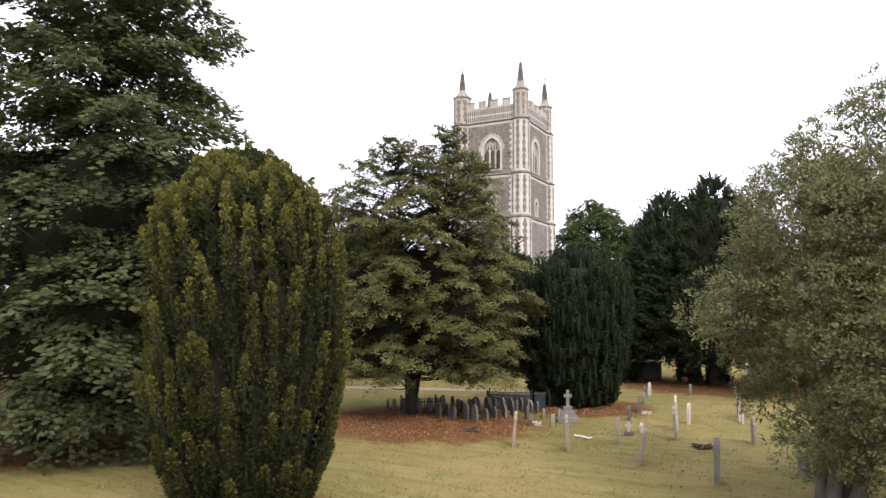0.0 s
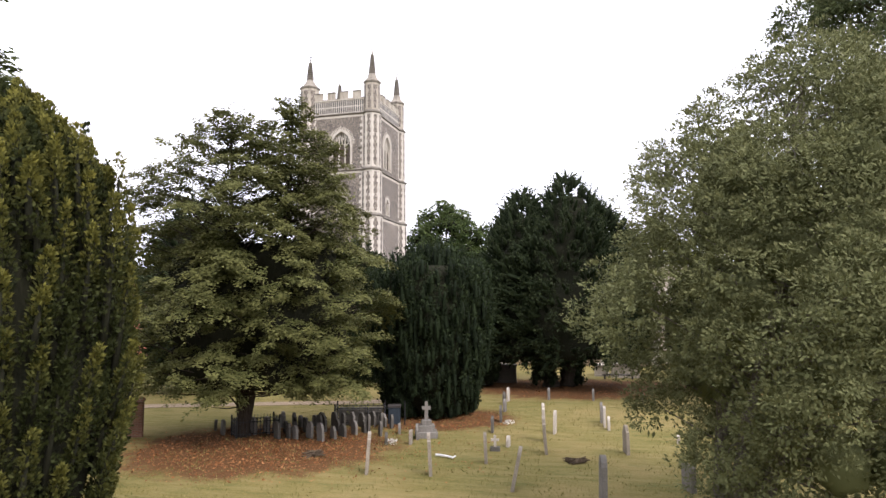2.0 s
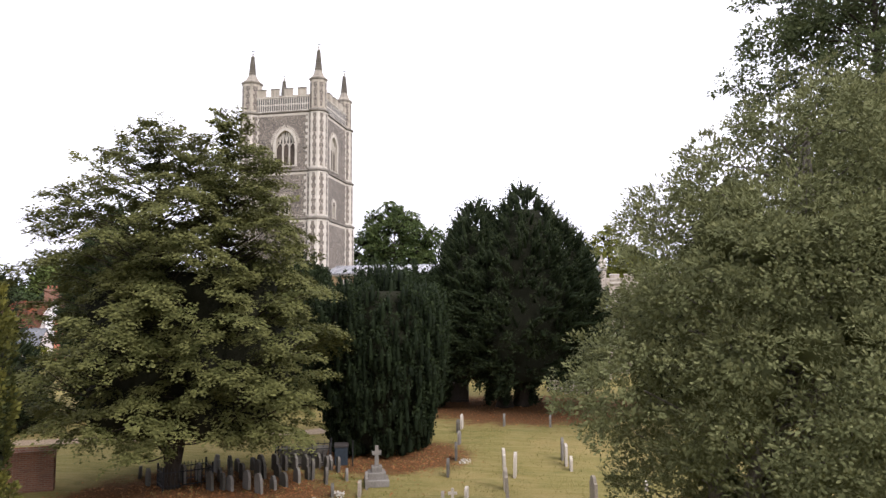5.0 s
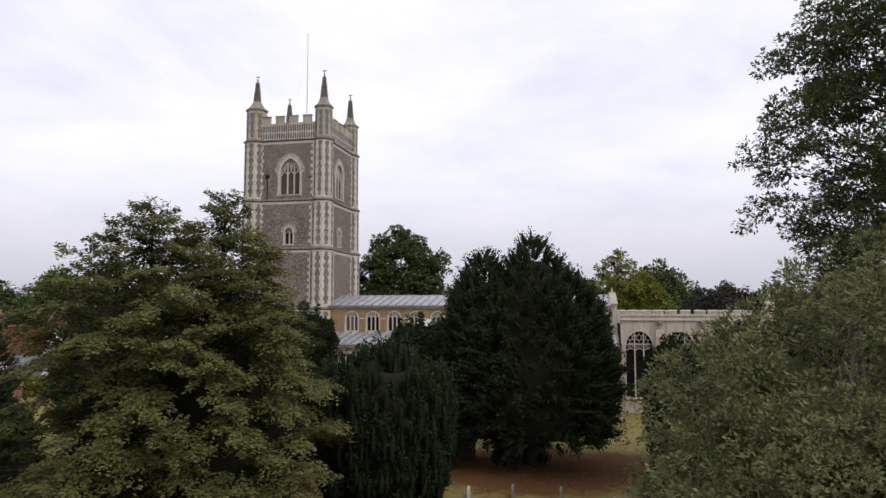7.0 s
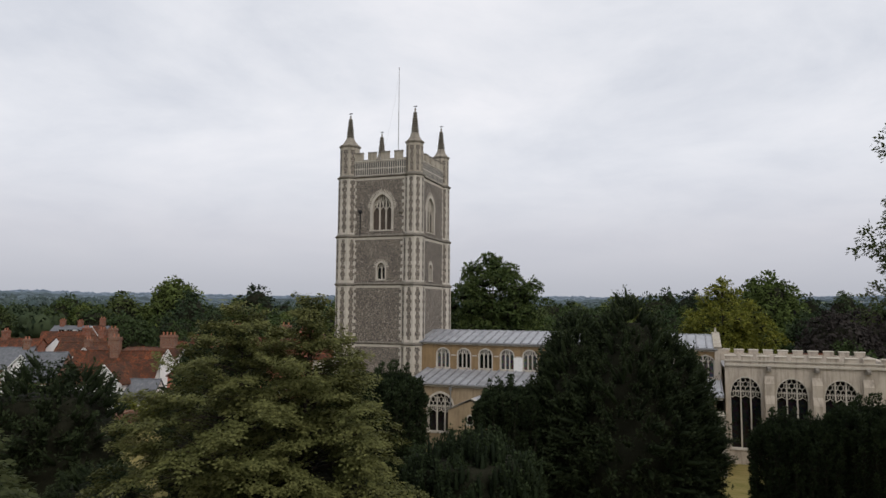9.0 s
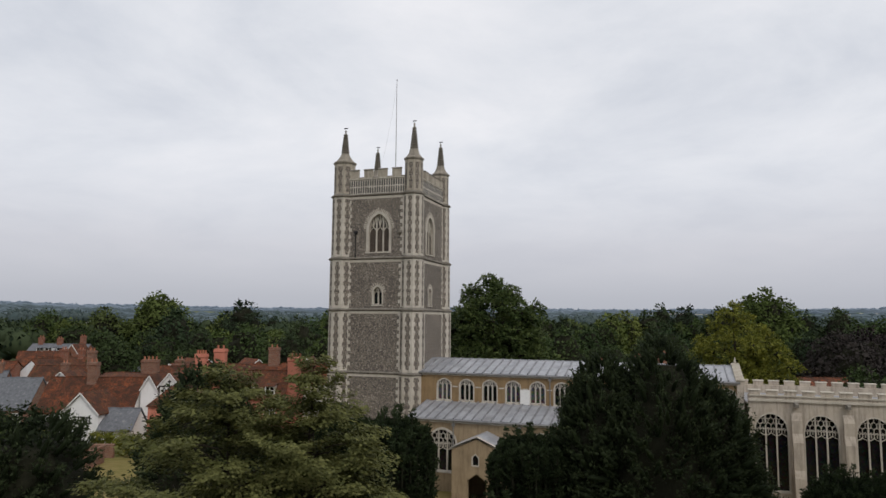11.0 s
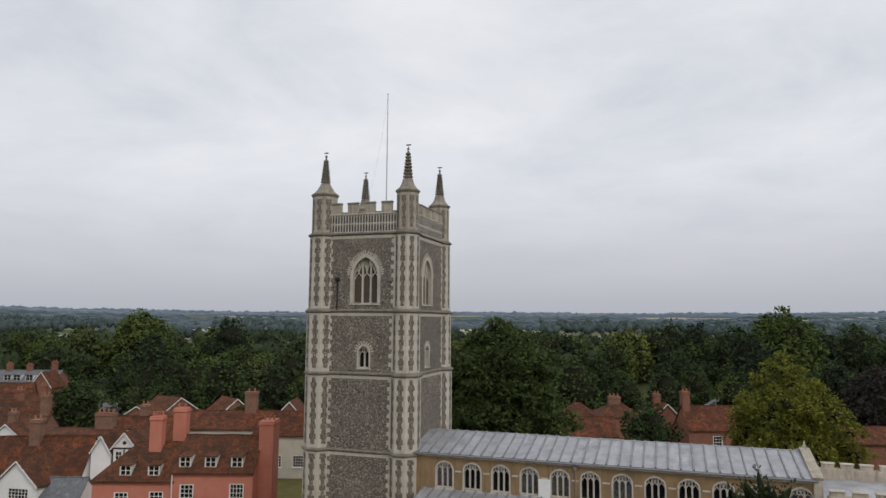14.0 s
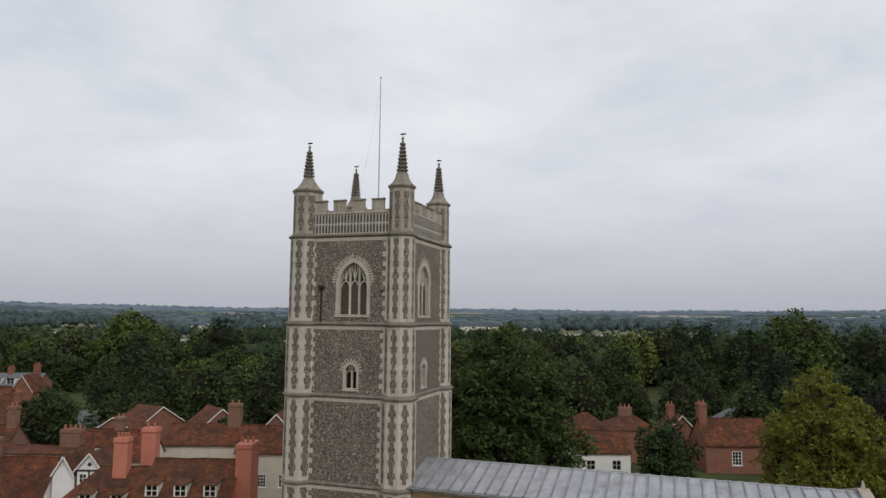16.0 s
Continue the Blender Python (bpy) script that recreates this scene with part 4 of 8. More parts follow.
class Leaves:
    """Leaves gathered as small folded blades, and the near-black hull that paints a crown's inner shade."""

    def __init__(self, seed):
        self.r, self.blades, self.young_lit, self.extra, self.inner = np.random.default_rng(seed), [], [], Geo(), Geo()
        self.solid_v, self.solid_f, self.solid_young_lit, self.solid_count = [], [], [], 0

    def blade(self, p, u, n, length, width, fold=0.18, young_lit=0.0):
        u = unit(u)
        s = unit(np.cross(u, n))
        n = np.cross(s, u)
        ln, wd = length[:, None], width[:, None]
        mid = p + u * ln * 0.45 - n * wd * fold
        q = np.stack([p, mid + s * wd / 2, p + u * ln, mid - s * wd / 2], 1)
        self.blades.append(q.reshape(-1, 3))
        self.young_lit.append(np.repeat(np.broadcast_to(np.asarray(young_lit, float), len(p)), 4))

    def clumps(self, centres, radii, per, length, width, up=0.6, droop=0.25, shell=(0.55, 1.08)):
        """Leafy clumps: blades over soft flattened balls, facing up and out."""
        c, rad = np.repeat(np.asarray(centres, float), per, 0), np.repeat(np.asarray(radii, float), per, 0)
        k = len(c)
        d = unit(self.r.normal(size=(k, 3)))
        p = c + d * rad * self.r.uniform(*shell, (k, 1))
        n = unit(d * (1 - up) + np.array([0, 0, up]) + self.r.normal(scale=0.35, size=(k, 3)))
        u = d + self.r.normal(scale=0.55, size=(k, 3)) - np.array([0, 0, droop])
        u = u - (u * n).sum(1, keepdims=True) * n
        f = self.r.uniform(0.65, 1.3, k)
        self.blade(p, u, n, length * f, width * f)
        return self

    def balls(self, centres, radii, per, length, width, lift=0.35, core=0.0, spiky=0.75):
        """Rounded sprigs: a dense heart with leaves standing out from it."""
        c, rad = np.repeat(np.asarray(centres, float), per, 0), np.repeat(np.asarray(radii, float), per, 0)
        k = len(c)
        d = unit(self.r.normal(size=(k, 3)) + np.array([0, 0, lift]))
        q = self.r.uniform(0.16, 1.0, k) ** 0.6
        p = c + d * rad * q[:, None]
        u = d * spiky + np.array([0, 0, 0.25]) + self.r.normal(scale=0.45, size=(k, 3))
        n = np.cross(u, self.r.normal(size=(k, 3))) + d * 0.5 + np.array([0, 0, 0.35])
        f = self.r.uniform(0.65, 1.35, k)
        # Upper, outer blades take the paler tone, painting in light from the sky.
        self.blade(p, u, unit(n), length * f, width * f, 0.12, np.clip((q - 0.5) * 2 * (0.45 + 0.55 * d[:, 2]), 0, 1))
        if core:
            for q, r in zip(centres, radii):
                lumpy(self.extra, q, [v * core for v in r], q[0] + q[2], 6, 3, 0.5)
        return self

    def plumes(self, feet, axes, lengths, radius, per, length, width, bright=1.0):
        """Upright shoots clothed in short needles."""
        f, ax = np.repeat(np.asarray(feet, float), per, 0), np.repeat(unit(np.asarray(axes, float)), per, 0)
        ln = np.repeat(np.asarray(lengths, float), per)
        k = len(f)
        s = self.r.uniform(0.0, 1, k) ** 1.1
        d = unit(np.cross(ax, self.r.normal(size=(k, 3))))
        p = f + ax * (ln * s)[:, None] + d * (radius * np.interp(s, [0, 0.3, 0.7, 1.0], [0.75, 1.0, 0.72, 0.06]) * self.r.uniform(0.72, 1.05, k))[:, None]
        u = ax * self.r.uniform(0.3, 1.0, (k, 1)) + d * self.r.uniform(0.3, 1.1, (k, 1)) + self.r.normal(scale=0.4, size=(k, 3))
        g = self.r.uniform(0.7, 1.3, k)
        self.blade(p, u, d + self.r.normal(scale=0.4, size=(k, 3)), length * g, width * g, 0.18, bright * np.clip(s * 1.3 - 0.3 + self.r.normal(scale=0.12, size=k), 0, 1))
        return self

    def spindles(self, feet, axes, lengths, radii, bright=1.0, sides=5):
        """The close bodies of upright shoots: slim cones, fullest below the middle."""
        f, ax = np.asarray(feet, float), unit(np.asarray(axes, float))
        ln, rad = np.asarray(lengths, float)[:, None], np.asarray(radii, float)[:, None]
        k = len(f)
        a = unit(np.cross(ax, self.r.normal(size=(k, 3))))
        b = np.cross(ax, a)
        rings, young_lit = [], []
        for s, w in ((0.0, 0.7), (0.3, 1.0), (0.68, 0.66)):
            for j in range(sides):
                g = j * math.tau / sides
                rings.append(f + ax * ln * s + (a * math.cos(g) + b * math.sin(g)) * rad * w * self.r.uniform(0.7, 1.25, (k, 1)))
                young_lit.append(np.full(k, bright * max(s * 1.7 - 0.6, 0)))
        rings.append(f + ax * ln * 0.97)
        young_lit.append(np.full(k, bright))
        m = 3 * sides + 1
        faces = []
        for q in range(2):
            for j in range(sides):
                c, d = q * sides + j, q * sides + (j + 1) % sides
                faces += [(c, d, d + sides), (c, d + sides, c + sides)]
        faces += [(2 * sides + j, 2 * sides + (j + 1) % sides, 3 * sides) for j in range(sides)]
        self.solid_v.append(np.stack(rings, 1).reshape(-1, 3))
        self.solid_young_lit.append(np.stack(young_lit, 1).ravel())
        self.solid_f.append((np.array(faces)[None] + (np.arange(k) * m)[:, None, None]).reshape(-1, 3) + self.solid_count)
        self.solid_count += k * m
        return self

    def sprigs(self, centres, outward, sizes, per, length, width, flat=0.6, droop=0.25, thick=0.3, facing=0.35):
        """Small bunches of leaves at the ends of twigs: leaves fan out from the twig, tilted to the sky."""
        c, o, sz = (np.repeat(np.asarray(a, float), per, 0) for a in (centres, unit(np.asarray(outward, float)), sizes))
        k = len(c)
        d = unit(self.r.normal(size=(k, 3)) + o * 0.7 + np.array([0, 0, 0.35]))
        q = self.r.uniform(0.1, 1.0, k) ** 0.6
        p = c + d * (sz * q)[:, None] * np.array([1, 1, flat])
        n = unit(np.array([0, 0, 1.05 - 0.45 * facing]) + o * facing + self.r.normal(scale=thick, size=(k, 3)))
        u = d + o * 0.3 - np.array([0, 0, droop]) + self.r.normal(scale=0.35, size=(k, 3))
        f = self.r.uniform(0.6, 1.3, k)
        # Light from above is painted as a paler tone on upper, outer leaves.
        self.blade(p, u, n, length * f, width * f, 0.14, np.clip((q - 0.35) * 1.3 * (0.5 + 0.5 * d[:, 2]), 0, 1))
        return self

    def tufts(self, feet, axes, lengths, radii, per, blades, length, width, size, bright=1.0):
        """Knobbly upright shoots: little rosettes of needles all over a tapering spire."""
        f, ax = np.repeat(np.asarray(feet, float), per, 0), np.repeat(unit(np.asarray(axes, float)), per, 0)
        ln, rad = np.repeat(np.asarray(lengths, float), per), np.repeat(np.asarray(radii, float), per)
        k = len(f)
        s = self.r.uniform(0.0, 1, k) ** 0.9
        d = unit(np.cross(ax, self.r.normal(size=(k, 3))))
        c = f + ax * (ln * s)[:, None] + d * (rad * np.interp(s, [0, 0.25, 0.6, 0.85, 1.0], [0.85, 1.0, 0.7, 0.36, 0.05]) * self.r.uniform(0.85, 1.12, k))[:, None]
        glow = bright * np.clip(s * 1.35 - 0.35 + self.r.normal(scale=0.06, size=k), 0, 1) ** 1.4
        c, d, ax, glow = (np.repeat(a, blades, 0) for a in (c, d, ax, glow))
        k = len(c)
        e = unit(self.r.normal(size=(k, 3)) * 0.8 + d * 0.8 + ax * 1.1)
        g = self.r.uniform(0.7, 1.3, k)
        self.blade(c + e * size * 0.35, e + ax * 0.25, d + self.r.normal(scale=0.5, size=(k, 3)), length * g, width * g, 0.15, glow)
        return self

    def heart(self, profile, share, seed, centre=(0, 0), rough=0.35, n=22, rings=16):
        """The twiggy inside of a crown: an uneven hull well within the leaves, near-black to paint in its shade."""
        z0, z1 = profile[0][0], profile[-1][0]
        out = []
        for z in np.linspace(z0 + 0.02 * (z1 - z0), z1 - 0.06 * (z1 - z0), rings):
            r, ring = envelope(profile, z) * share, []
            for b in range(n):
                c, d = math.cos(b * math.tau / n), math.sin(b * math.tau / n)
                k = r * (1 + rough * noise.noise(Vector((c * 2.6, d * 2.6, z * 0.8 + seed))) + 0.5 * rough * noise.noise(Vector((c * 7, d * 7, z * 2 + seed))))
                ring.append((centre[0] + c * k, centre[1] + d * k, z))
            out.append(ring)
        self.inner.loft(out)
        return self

    def mesh(self, name, material):
        q = np.concatenate(self.blades)
        n, k = len(q), len(self.extra.v) + len(self.inner.v)
        tris = []
        for f in self.extra.f:
            tris += [(f[0], f[i], f[i + 1]) for i in range(1, len(f) - 1)]
        e, first_inner = len(self.extra.v), len(tris)
        for f in self.inner.f:
            tris += [(e + f[0], e + f[i], e + f[i + 1]) for i in range(1, len(f) - 1)]
        last_inner = len(tris)
        v = np.concatenate([q, np.array(self.extra.v, float).reshape(-1, 3), np.array(self.inner.v, float).reshape(-1, 3), *self.solid_v])
        tris = np.concatenate([np.array(tris, int).reshape(-1, 3), *[f + k for f in self.solid_f]])
        idx = np.concatenate([np.arange(n), tris.ravel() + n])
        starts = np.concatenate([np.arange(0, n, 4), n + 3 * np.arange(len(tris))])
        me = bpy.data.meshes.new(name)
        me.vertices.add(len(v))
        me.vertices.foreach_set("co", v.astype(np.float32).ravel())
        me.loops.add(len(idx))
        me.loops.foreach_set("vertex_index", idx.astype(np.int32))
        me.polygons.add(len(starts))
        me.polygons.foreach_set("loop_start", starts.astype(np.int32))
        at = me.attributes.new("young_lit_tone", "FLOAT", "POINT")
        at.data.foreach_set("value", np.concatenate([*self.young_lit, np.zeros(k), *self.solid_young_lit]).astype(np.float32))
        me.materials.append(material)
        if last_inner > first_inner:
            me.materials.append(TWIG_SHADE)
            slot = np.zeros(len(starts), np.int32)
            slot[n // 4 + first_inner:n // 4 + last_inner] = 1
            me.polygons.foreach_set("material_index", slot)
        me.update(calc_edges=True)
        me.validate()
        return me


# Near-black twig colour that fills leaf gaps with painted shade.
TWIG_SHADE = mat_bark("twig_shade", (0.010, 0.011, 0.006), (0.024, 0.024, 0.014))


def lumpy(geo, c, r, seed, n=10, rings=6, rough=0.2):
    """An uneven dense heart inside foliage."""
    out = []
    for a in range(rings + 1):
        th = math.pi * (0.06 + 0.88 * a / rings)
        ring = []
        for b in range(n):
            ph = b * math.tau / n
            d = Vector((math.sin(th) * math.cos(ph), math.sin(th) * math.sin(ph), -math.cos(th)))
            k = 1 + rough * noise.noise(d * 2.1 + Vector((seed * 1.7, seed * 0.3, 0)))
            ring.append((c[0] + d.x * r[0] * k, c[1] + d.y * r[1] * k, c[2] + d.z * r[2] * k))
        out.append(ring)
    geo.loft(out)


def envelope(profile, z):
    return float(np.interp(z, [p[0] for p in profile], [p[1] for p in profile]))


def limb(geo, a, b, r0, r1, rng, sag=0.0):
    """A bent, tapering branch from a to b."""
    a, b = Vector(a), Vector(b)
    side = Vector(rng.normal(size=3)) * (b - a).length * 0.06
    pts = [a, a.lerp(b, 0.35) + side + Vector((0, 0, sag)), a.lerp(b, 0.7) + side * 0.6 + Vector((0, 0, sag * 0.8)), b]
    geo.tube(pts, [r0, r0 * 0.7 + r1 * 0.3, r0 * 0.35 + r1 * 0.65, r1], 6)
    return pts


def tree(name, x, y, label, category, trunk_geo, bark, crown_mesh, group="", crown_label="", kind=""):
    t = thing(name, pose(x, y, 0), label, category, group, kind)
    if trunk_geo:
        part("trunk", trunk_geo, bark, t, "", True)
    part("crown", crown_mesh, None, t, crown_label)
    return t


def fastigiate_yew(seed, profile, density, per, plume, fat, needle, material, lump_size=0.07):
    """The crown of an upright yew: a close coat of vertical shoots over a dense heart. profile: (height, radius)."""
    lv = Leaves(seed)
    rng = lv.r
    hmax = profile[-1][0]
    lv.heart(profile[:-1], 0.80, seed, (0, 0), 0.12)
    zs = np.linspace(profile[0][0], hmax, 200)
    w = np.array([envelope(profile, z) + 0.3 + (0.5 if z > hmax * 0.85 else 0) for z in zs])
    area = float(w.mean() * (zs[-1] - zs[0]) * math.tau)
    for layer, (share, lo, hi, glow) in enumerate(((1.0, 0.93, 1.05, 1.0), (0.8, 0.80, 0.92, 0.35))):
        k = int(area * density * share)
        order = (np.arange(k) + rng.uniform(0, 1, k)) / k
        z = np.interp(order, np.cumsum(w) / w.sum(), zs)
        th = (np.arange(k) * 2.399963 + rng.normal(scale=0.25, size=k) + layer) % math.tau
        r = np.interp(z, [p[0] for p in profile], [p[1] for p in profile])
        lump = np.array([noise.noise(Vector((math.cos(a) * 3.4, math.sin(a) * 3.4, q * 0.4 + seed))) for a, q in zip(th, z)])
        furrow = np.array([noise.noise(Vector((math.cos(a) * 6.5, math.sin(a) * 6.5, q * 0.18 + seed * 3))) for a, q in zip(th, z)])
        r = r * (1 + lump_size * lump + lump_size * furrow) * rng.uniform(lo, hi, k)
        r = np.where(z > hmax * 0.9, r * rng.uniform(0.1, 1, k), r)
        feet = np.stack([np.cos(th) * r, np.sin(th) * r, z - plume * 0.5], 1)
        out = np.stack([np.cos(th), np.sin(th), np.zeros(k)], 1)
        axes = np.array([0, 0, 1.0]) + out * rng.uniform(-0.04, 0.13, (k, 1)) + rng.normal(scale=0.045, size=(k, 3))
        lens = plume * rng.uniform(0.65, 1.35, k)
        feet[:, 2] = np.maximum(feet[:, 2], 0.12)
        wide = fat * rng.uniform(0.75, 1.25, k)
        lv.spindles(feet, axes, lens * 0.85, wide * 0.62, 0.0, 4)
        lv.plumes(feet, axes, lens, np.repeat(wide, per if layer == 0 else per // 3), per if layer == 0 else per // 3, needle, needle * 0.66, glow)
    return lv.mesh("crown", material)


def tiered_tree(seed, height, leaders, boughs, long, twigs, per, leaf, ratio, material, trunk_r, droop=0.4, hull=0.5, hull_top=9.0, lift=(0.05, 0.75), climb=0.7, reach=(0.72, 1.02), inner=0.35):
    """A crown of broad drooping shelves: every bough is a flat fan of leafy twigs whose edges hang, with deep shade under each shelf.
    leaders: (x, y, profile) for every main stem, profile: (height, radius)."""
    lv, g = Leaves(seed), Geo()
    rng = lv.r
    weights = np.array([sum((r0 + r1 + 0.8) * (z1 - z0) for (z0, r0), (z1, r1) in zip(pr, pr[1:])) for _, _, pr in leaders])
    counts = np.maximum((weights / weights.sum() * boughs).astype(int), 3)
    tips = []
    for (lx, ly, pr), count in zip(leaders, counts):
        if hull:
            lv.heart([p for p in pr if p[0] <= hull_top], hull, seed + lx, (lx, ly), 0.5)
        zs = np.linspace(pr[0][0], pr[-1][0], 160)
        w = np.array([envelope(pr, z) + 0.9 for z in zs])
        for k, z in enumerate(np.interp((np.arange(count) + 0.5) / count, np.cumsum(w) / w.sum(), zs).tolist()):
            a = k * 2.399963 + rng.normal() * 0.25
            e = envelope(pr, z) * (rng.uniform(0.35, 0.68) if rng.uniform() < inner else rng.uniform(*reach)) * (1 + 0.12 * noise.noise(Vector((math.cos(a) * 1.5, math.sin(a) * 1.5, z * 0.3 + seed)))) + 0.15
            size = min(long * rng.uniform(0.6, 1.3), e * 0.8 + 0.7)
            tips.append((lx, ly, z, a + rng.normal() * 0.15, e, size, droop * (1.0 if z < pr[-1][0] * 0.55 else 1.15 - 1.3 * (z / pr[-1][0] - 0.45))))
    for lx, ly, z, a, e, size, hang in tips:
        o, side = np.array([math.cos(a), math.sin(a), 0.0]), np.array([-math.sin(a), math.cos(a), 0.0])
        rise = rng.uniform(*lift) + climb * max(z / height - 0.5, 0)
        root = np.array([lx, ly, 0.0]) + o * (e - size) + np.array([0, 0, z + (hang * 0.35 - rise * 0.6) * size])
        roll = rng.normal() * 0.3
        n = max(5, int(twigs * size / long))
        s0 = np.sort(rng.uniform(0.0, 0.92, n)) ** 0.8
        sign = np.where(np.arange(n) % 2, 1.0, -1.0)
        reach_t = size * (0.16 + 0.42 * np.sin(np.pi * np.clip(s0 * 0.85 + 0.12, 0, 1))) * rng.uniform(0.65, 1.25, n)
        turn = rng.uniform(0.35, 1.15, n)
        head = o * np.cos(turn)[:, None] + side * (sign * np.sin(turn))[:, None]
        q = rng.uniform(0.05, 1.0, (n, per)) ** 0.8
        k = n * per
        along = np.repeat(s0, per)
        d = np.repeat(head, per, 0)
        p = root + o * (along * size)[:, None] + d * (q.ravel() * np.repeat(reach_t, per))[:, None]
        cross = np.cross(d, np.array([0, 0, 1.0]))
        out = ((p - root) * o).sum(1) / size
        wide = ((p - root) * side).sum(1) / size
        p += cross * rng.normal(scale=leaf * 0.9, size=(k, 1)) + np.array([0, 0, 1.0]) * (rng.normal(scale=leaf * 0.55, size=k) + rise * out * size + roll * wide * size - hang * size * (0.75 * out.clip(0, 1.4) ** 2 + 0.9 * wide ** 2))[:, None]
        nor = np.array([0, 0, 1.0]) + o * (hang * 1.1 * out.clip(0, 1.3) - rise * 0.7 + 0.45)[:, None] + side * (hang * 1.4 * wide - roll)[:, None] + rng.normal(scale=0.5, size=(k, 3))
        u = d + cross * rng.normal(scale=0.7, size=(k, 1)) - np.array([0, 0, 1.0]) * rng.uniform(0.05, 0.55, (k, 1))
        f = rng.uniform(0.65, 1.3, k)
        # Shelf ends get the paler tone as a painted lit edge.
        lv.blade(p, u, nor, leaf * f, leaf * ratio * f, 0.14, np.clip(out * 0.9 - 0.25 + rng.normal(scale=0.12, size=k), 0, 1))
        limb(g, (lx, ly, max(z - 0.35 * e, height * 0.12)), Vector(tuple(root + o * size * 0.4)), max(0.03, trunk_r * 0.17 * (1 - 0.6 * z / height)), 0.012, rng, 0.03)
    for lx, ly, pr in leaders:
        g.tube([(0, 0, -0.1), (0, 0, 0.35), (lx * 0.25, ly * 0.25, height * 0.2), (lx * 0.8, ly * 0.8, height * 0.45), (lx, ly, pr[-1][0] - 0.4)], [trunk_r * 1.45, trunk_r, trunk_r * 0.8, trunk_r * 0.5, 0.02], 9)
    return g, lv.mesh("crown", material)


def clumpy_tree(seed, height, profile, clumps, size, per, leaf, ratio, material, trunk_r, stems=((0, 0),), up=0.45, flat=0.8, feathers=0, hull=0.0, plume=1.2):
    """A dense evergreen crown of rounded clumps and feathery shoots set over its whole outline, with stems below."""
    lv, g = Leaves(seed), Geo()
    rng = lv.r
    z_lo, z_hi = profile[0][0], profile[-1][0]
    zs = np.linspace(z_lo, z_hi, 120)
    w = np.array([envelope(profile, z) + 0.4 for z in zs])
    cs, rs = [], []
    for k in range(clumps):
        z = float(rng.choice(zs, p=w / w.sum()))
        a = float(rng.uniform(0, math.tau))
        b = 1 + 0.22 * noise.noise(Vector((math.cos(a) * 1.4, math.sin(a) * 1.4, z * 0.22 + seed)))
        r = envelope(profile, z) * b * rng.uniform(0.72, 1.02)
        s = size * rng.uniform(0.6, 1.3)
        cs.append((math.cos(a) * r, math.sin(a) * r, z + rng.normal() * 0.2))
        rs.append((s, s, s * flat))
    lv.balls(cs, rs, per, leaf, leaf * ratio, up)
    if hull:
        lv.heart([p for p in profile if p[0] < height * 0.97], hull, seed, (0, 0), 0.4)
    n = max(24, clumps // 3)
    z = rng.uniform(z_lo + 0.06 * height, z_hi * 0.94, n)
    a = rng.uniform(0, math.tau, n)
    rr = np.array([envelope(profile, v) for v in z]) * rng.uniform(0.1, 0.72, n)
    lv.clumps(np.stack([np.cos(a) * rr, np.sin(a) * rr, z], 1), np.full((n, 3), size * 1.5), 70, leaf * 1.5, leaf, 0.4, 0.2, (0.2, 1.0))
    if feathers:
        a, z = rng.uniform(0, math.tau, feathers), rng.choice(zs, feathers, p=w / w.sum())
        rr = np.array([envelope(profile, v) for v in z]) * rng.uniform(0.78, 1.0, feathers)
        o = np.stack([np.cos(a), np.sin(a), np.zeros(feathers)], 1)
        feet = o * rr[:, None] + np.stack([np.zeros(feathers), np.zeros(feathers), z], 1)
        axes = o * rng.uniform(0.3, 0.9, (feathers, 1)) + np.array([0, 0, 1.0]) * (1.4 * (z / z_hi) ** 1.5 - 0.12)[:, None] + rng.normal(scale=0.16, size=(feathers, 3))
        lens = plume * rng.uniform(0.65, 1.4, feathers)
        lv.spindles(feet, axes, lens * 0.9, np.full(feathers, 0.2), 0.2)
        lv.plumes(feet, axes, lens, 0.36, 40, leaf, leaf * ratio)
    for k, (sx, sy) in enumerate(stems):
        top = (sx * 1.6 + rng.normal() * 0.3, sy * 1.6 + rng.normal() * 0.3, height * 0.6)
        bend = (sx * 0.75, sy * 0.75, height * 0.24)
        g.tube([(sx * 0.35, sy * 0.35, 0), (sx * 0.42, sy * 0.42, 0.35), bend, top], [trunk_r * 1.35, trunk_r, trunk_r * 0.75, trunk_r * 0.25], 8)
        for j in range(max(5, clumps // 24 // len(stems))):
            i = int(rng.integers(len(cs)))
            q = rng.uniform(0.35, 0.9)
            limb(g, Vector(bend).lerp(Vector(top), q), cs[i], trunk_r * 0.26, 0.015, rng)
    return g, lv.mesh("crown", material)


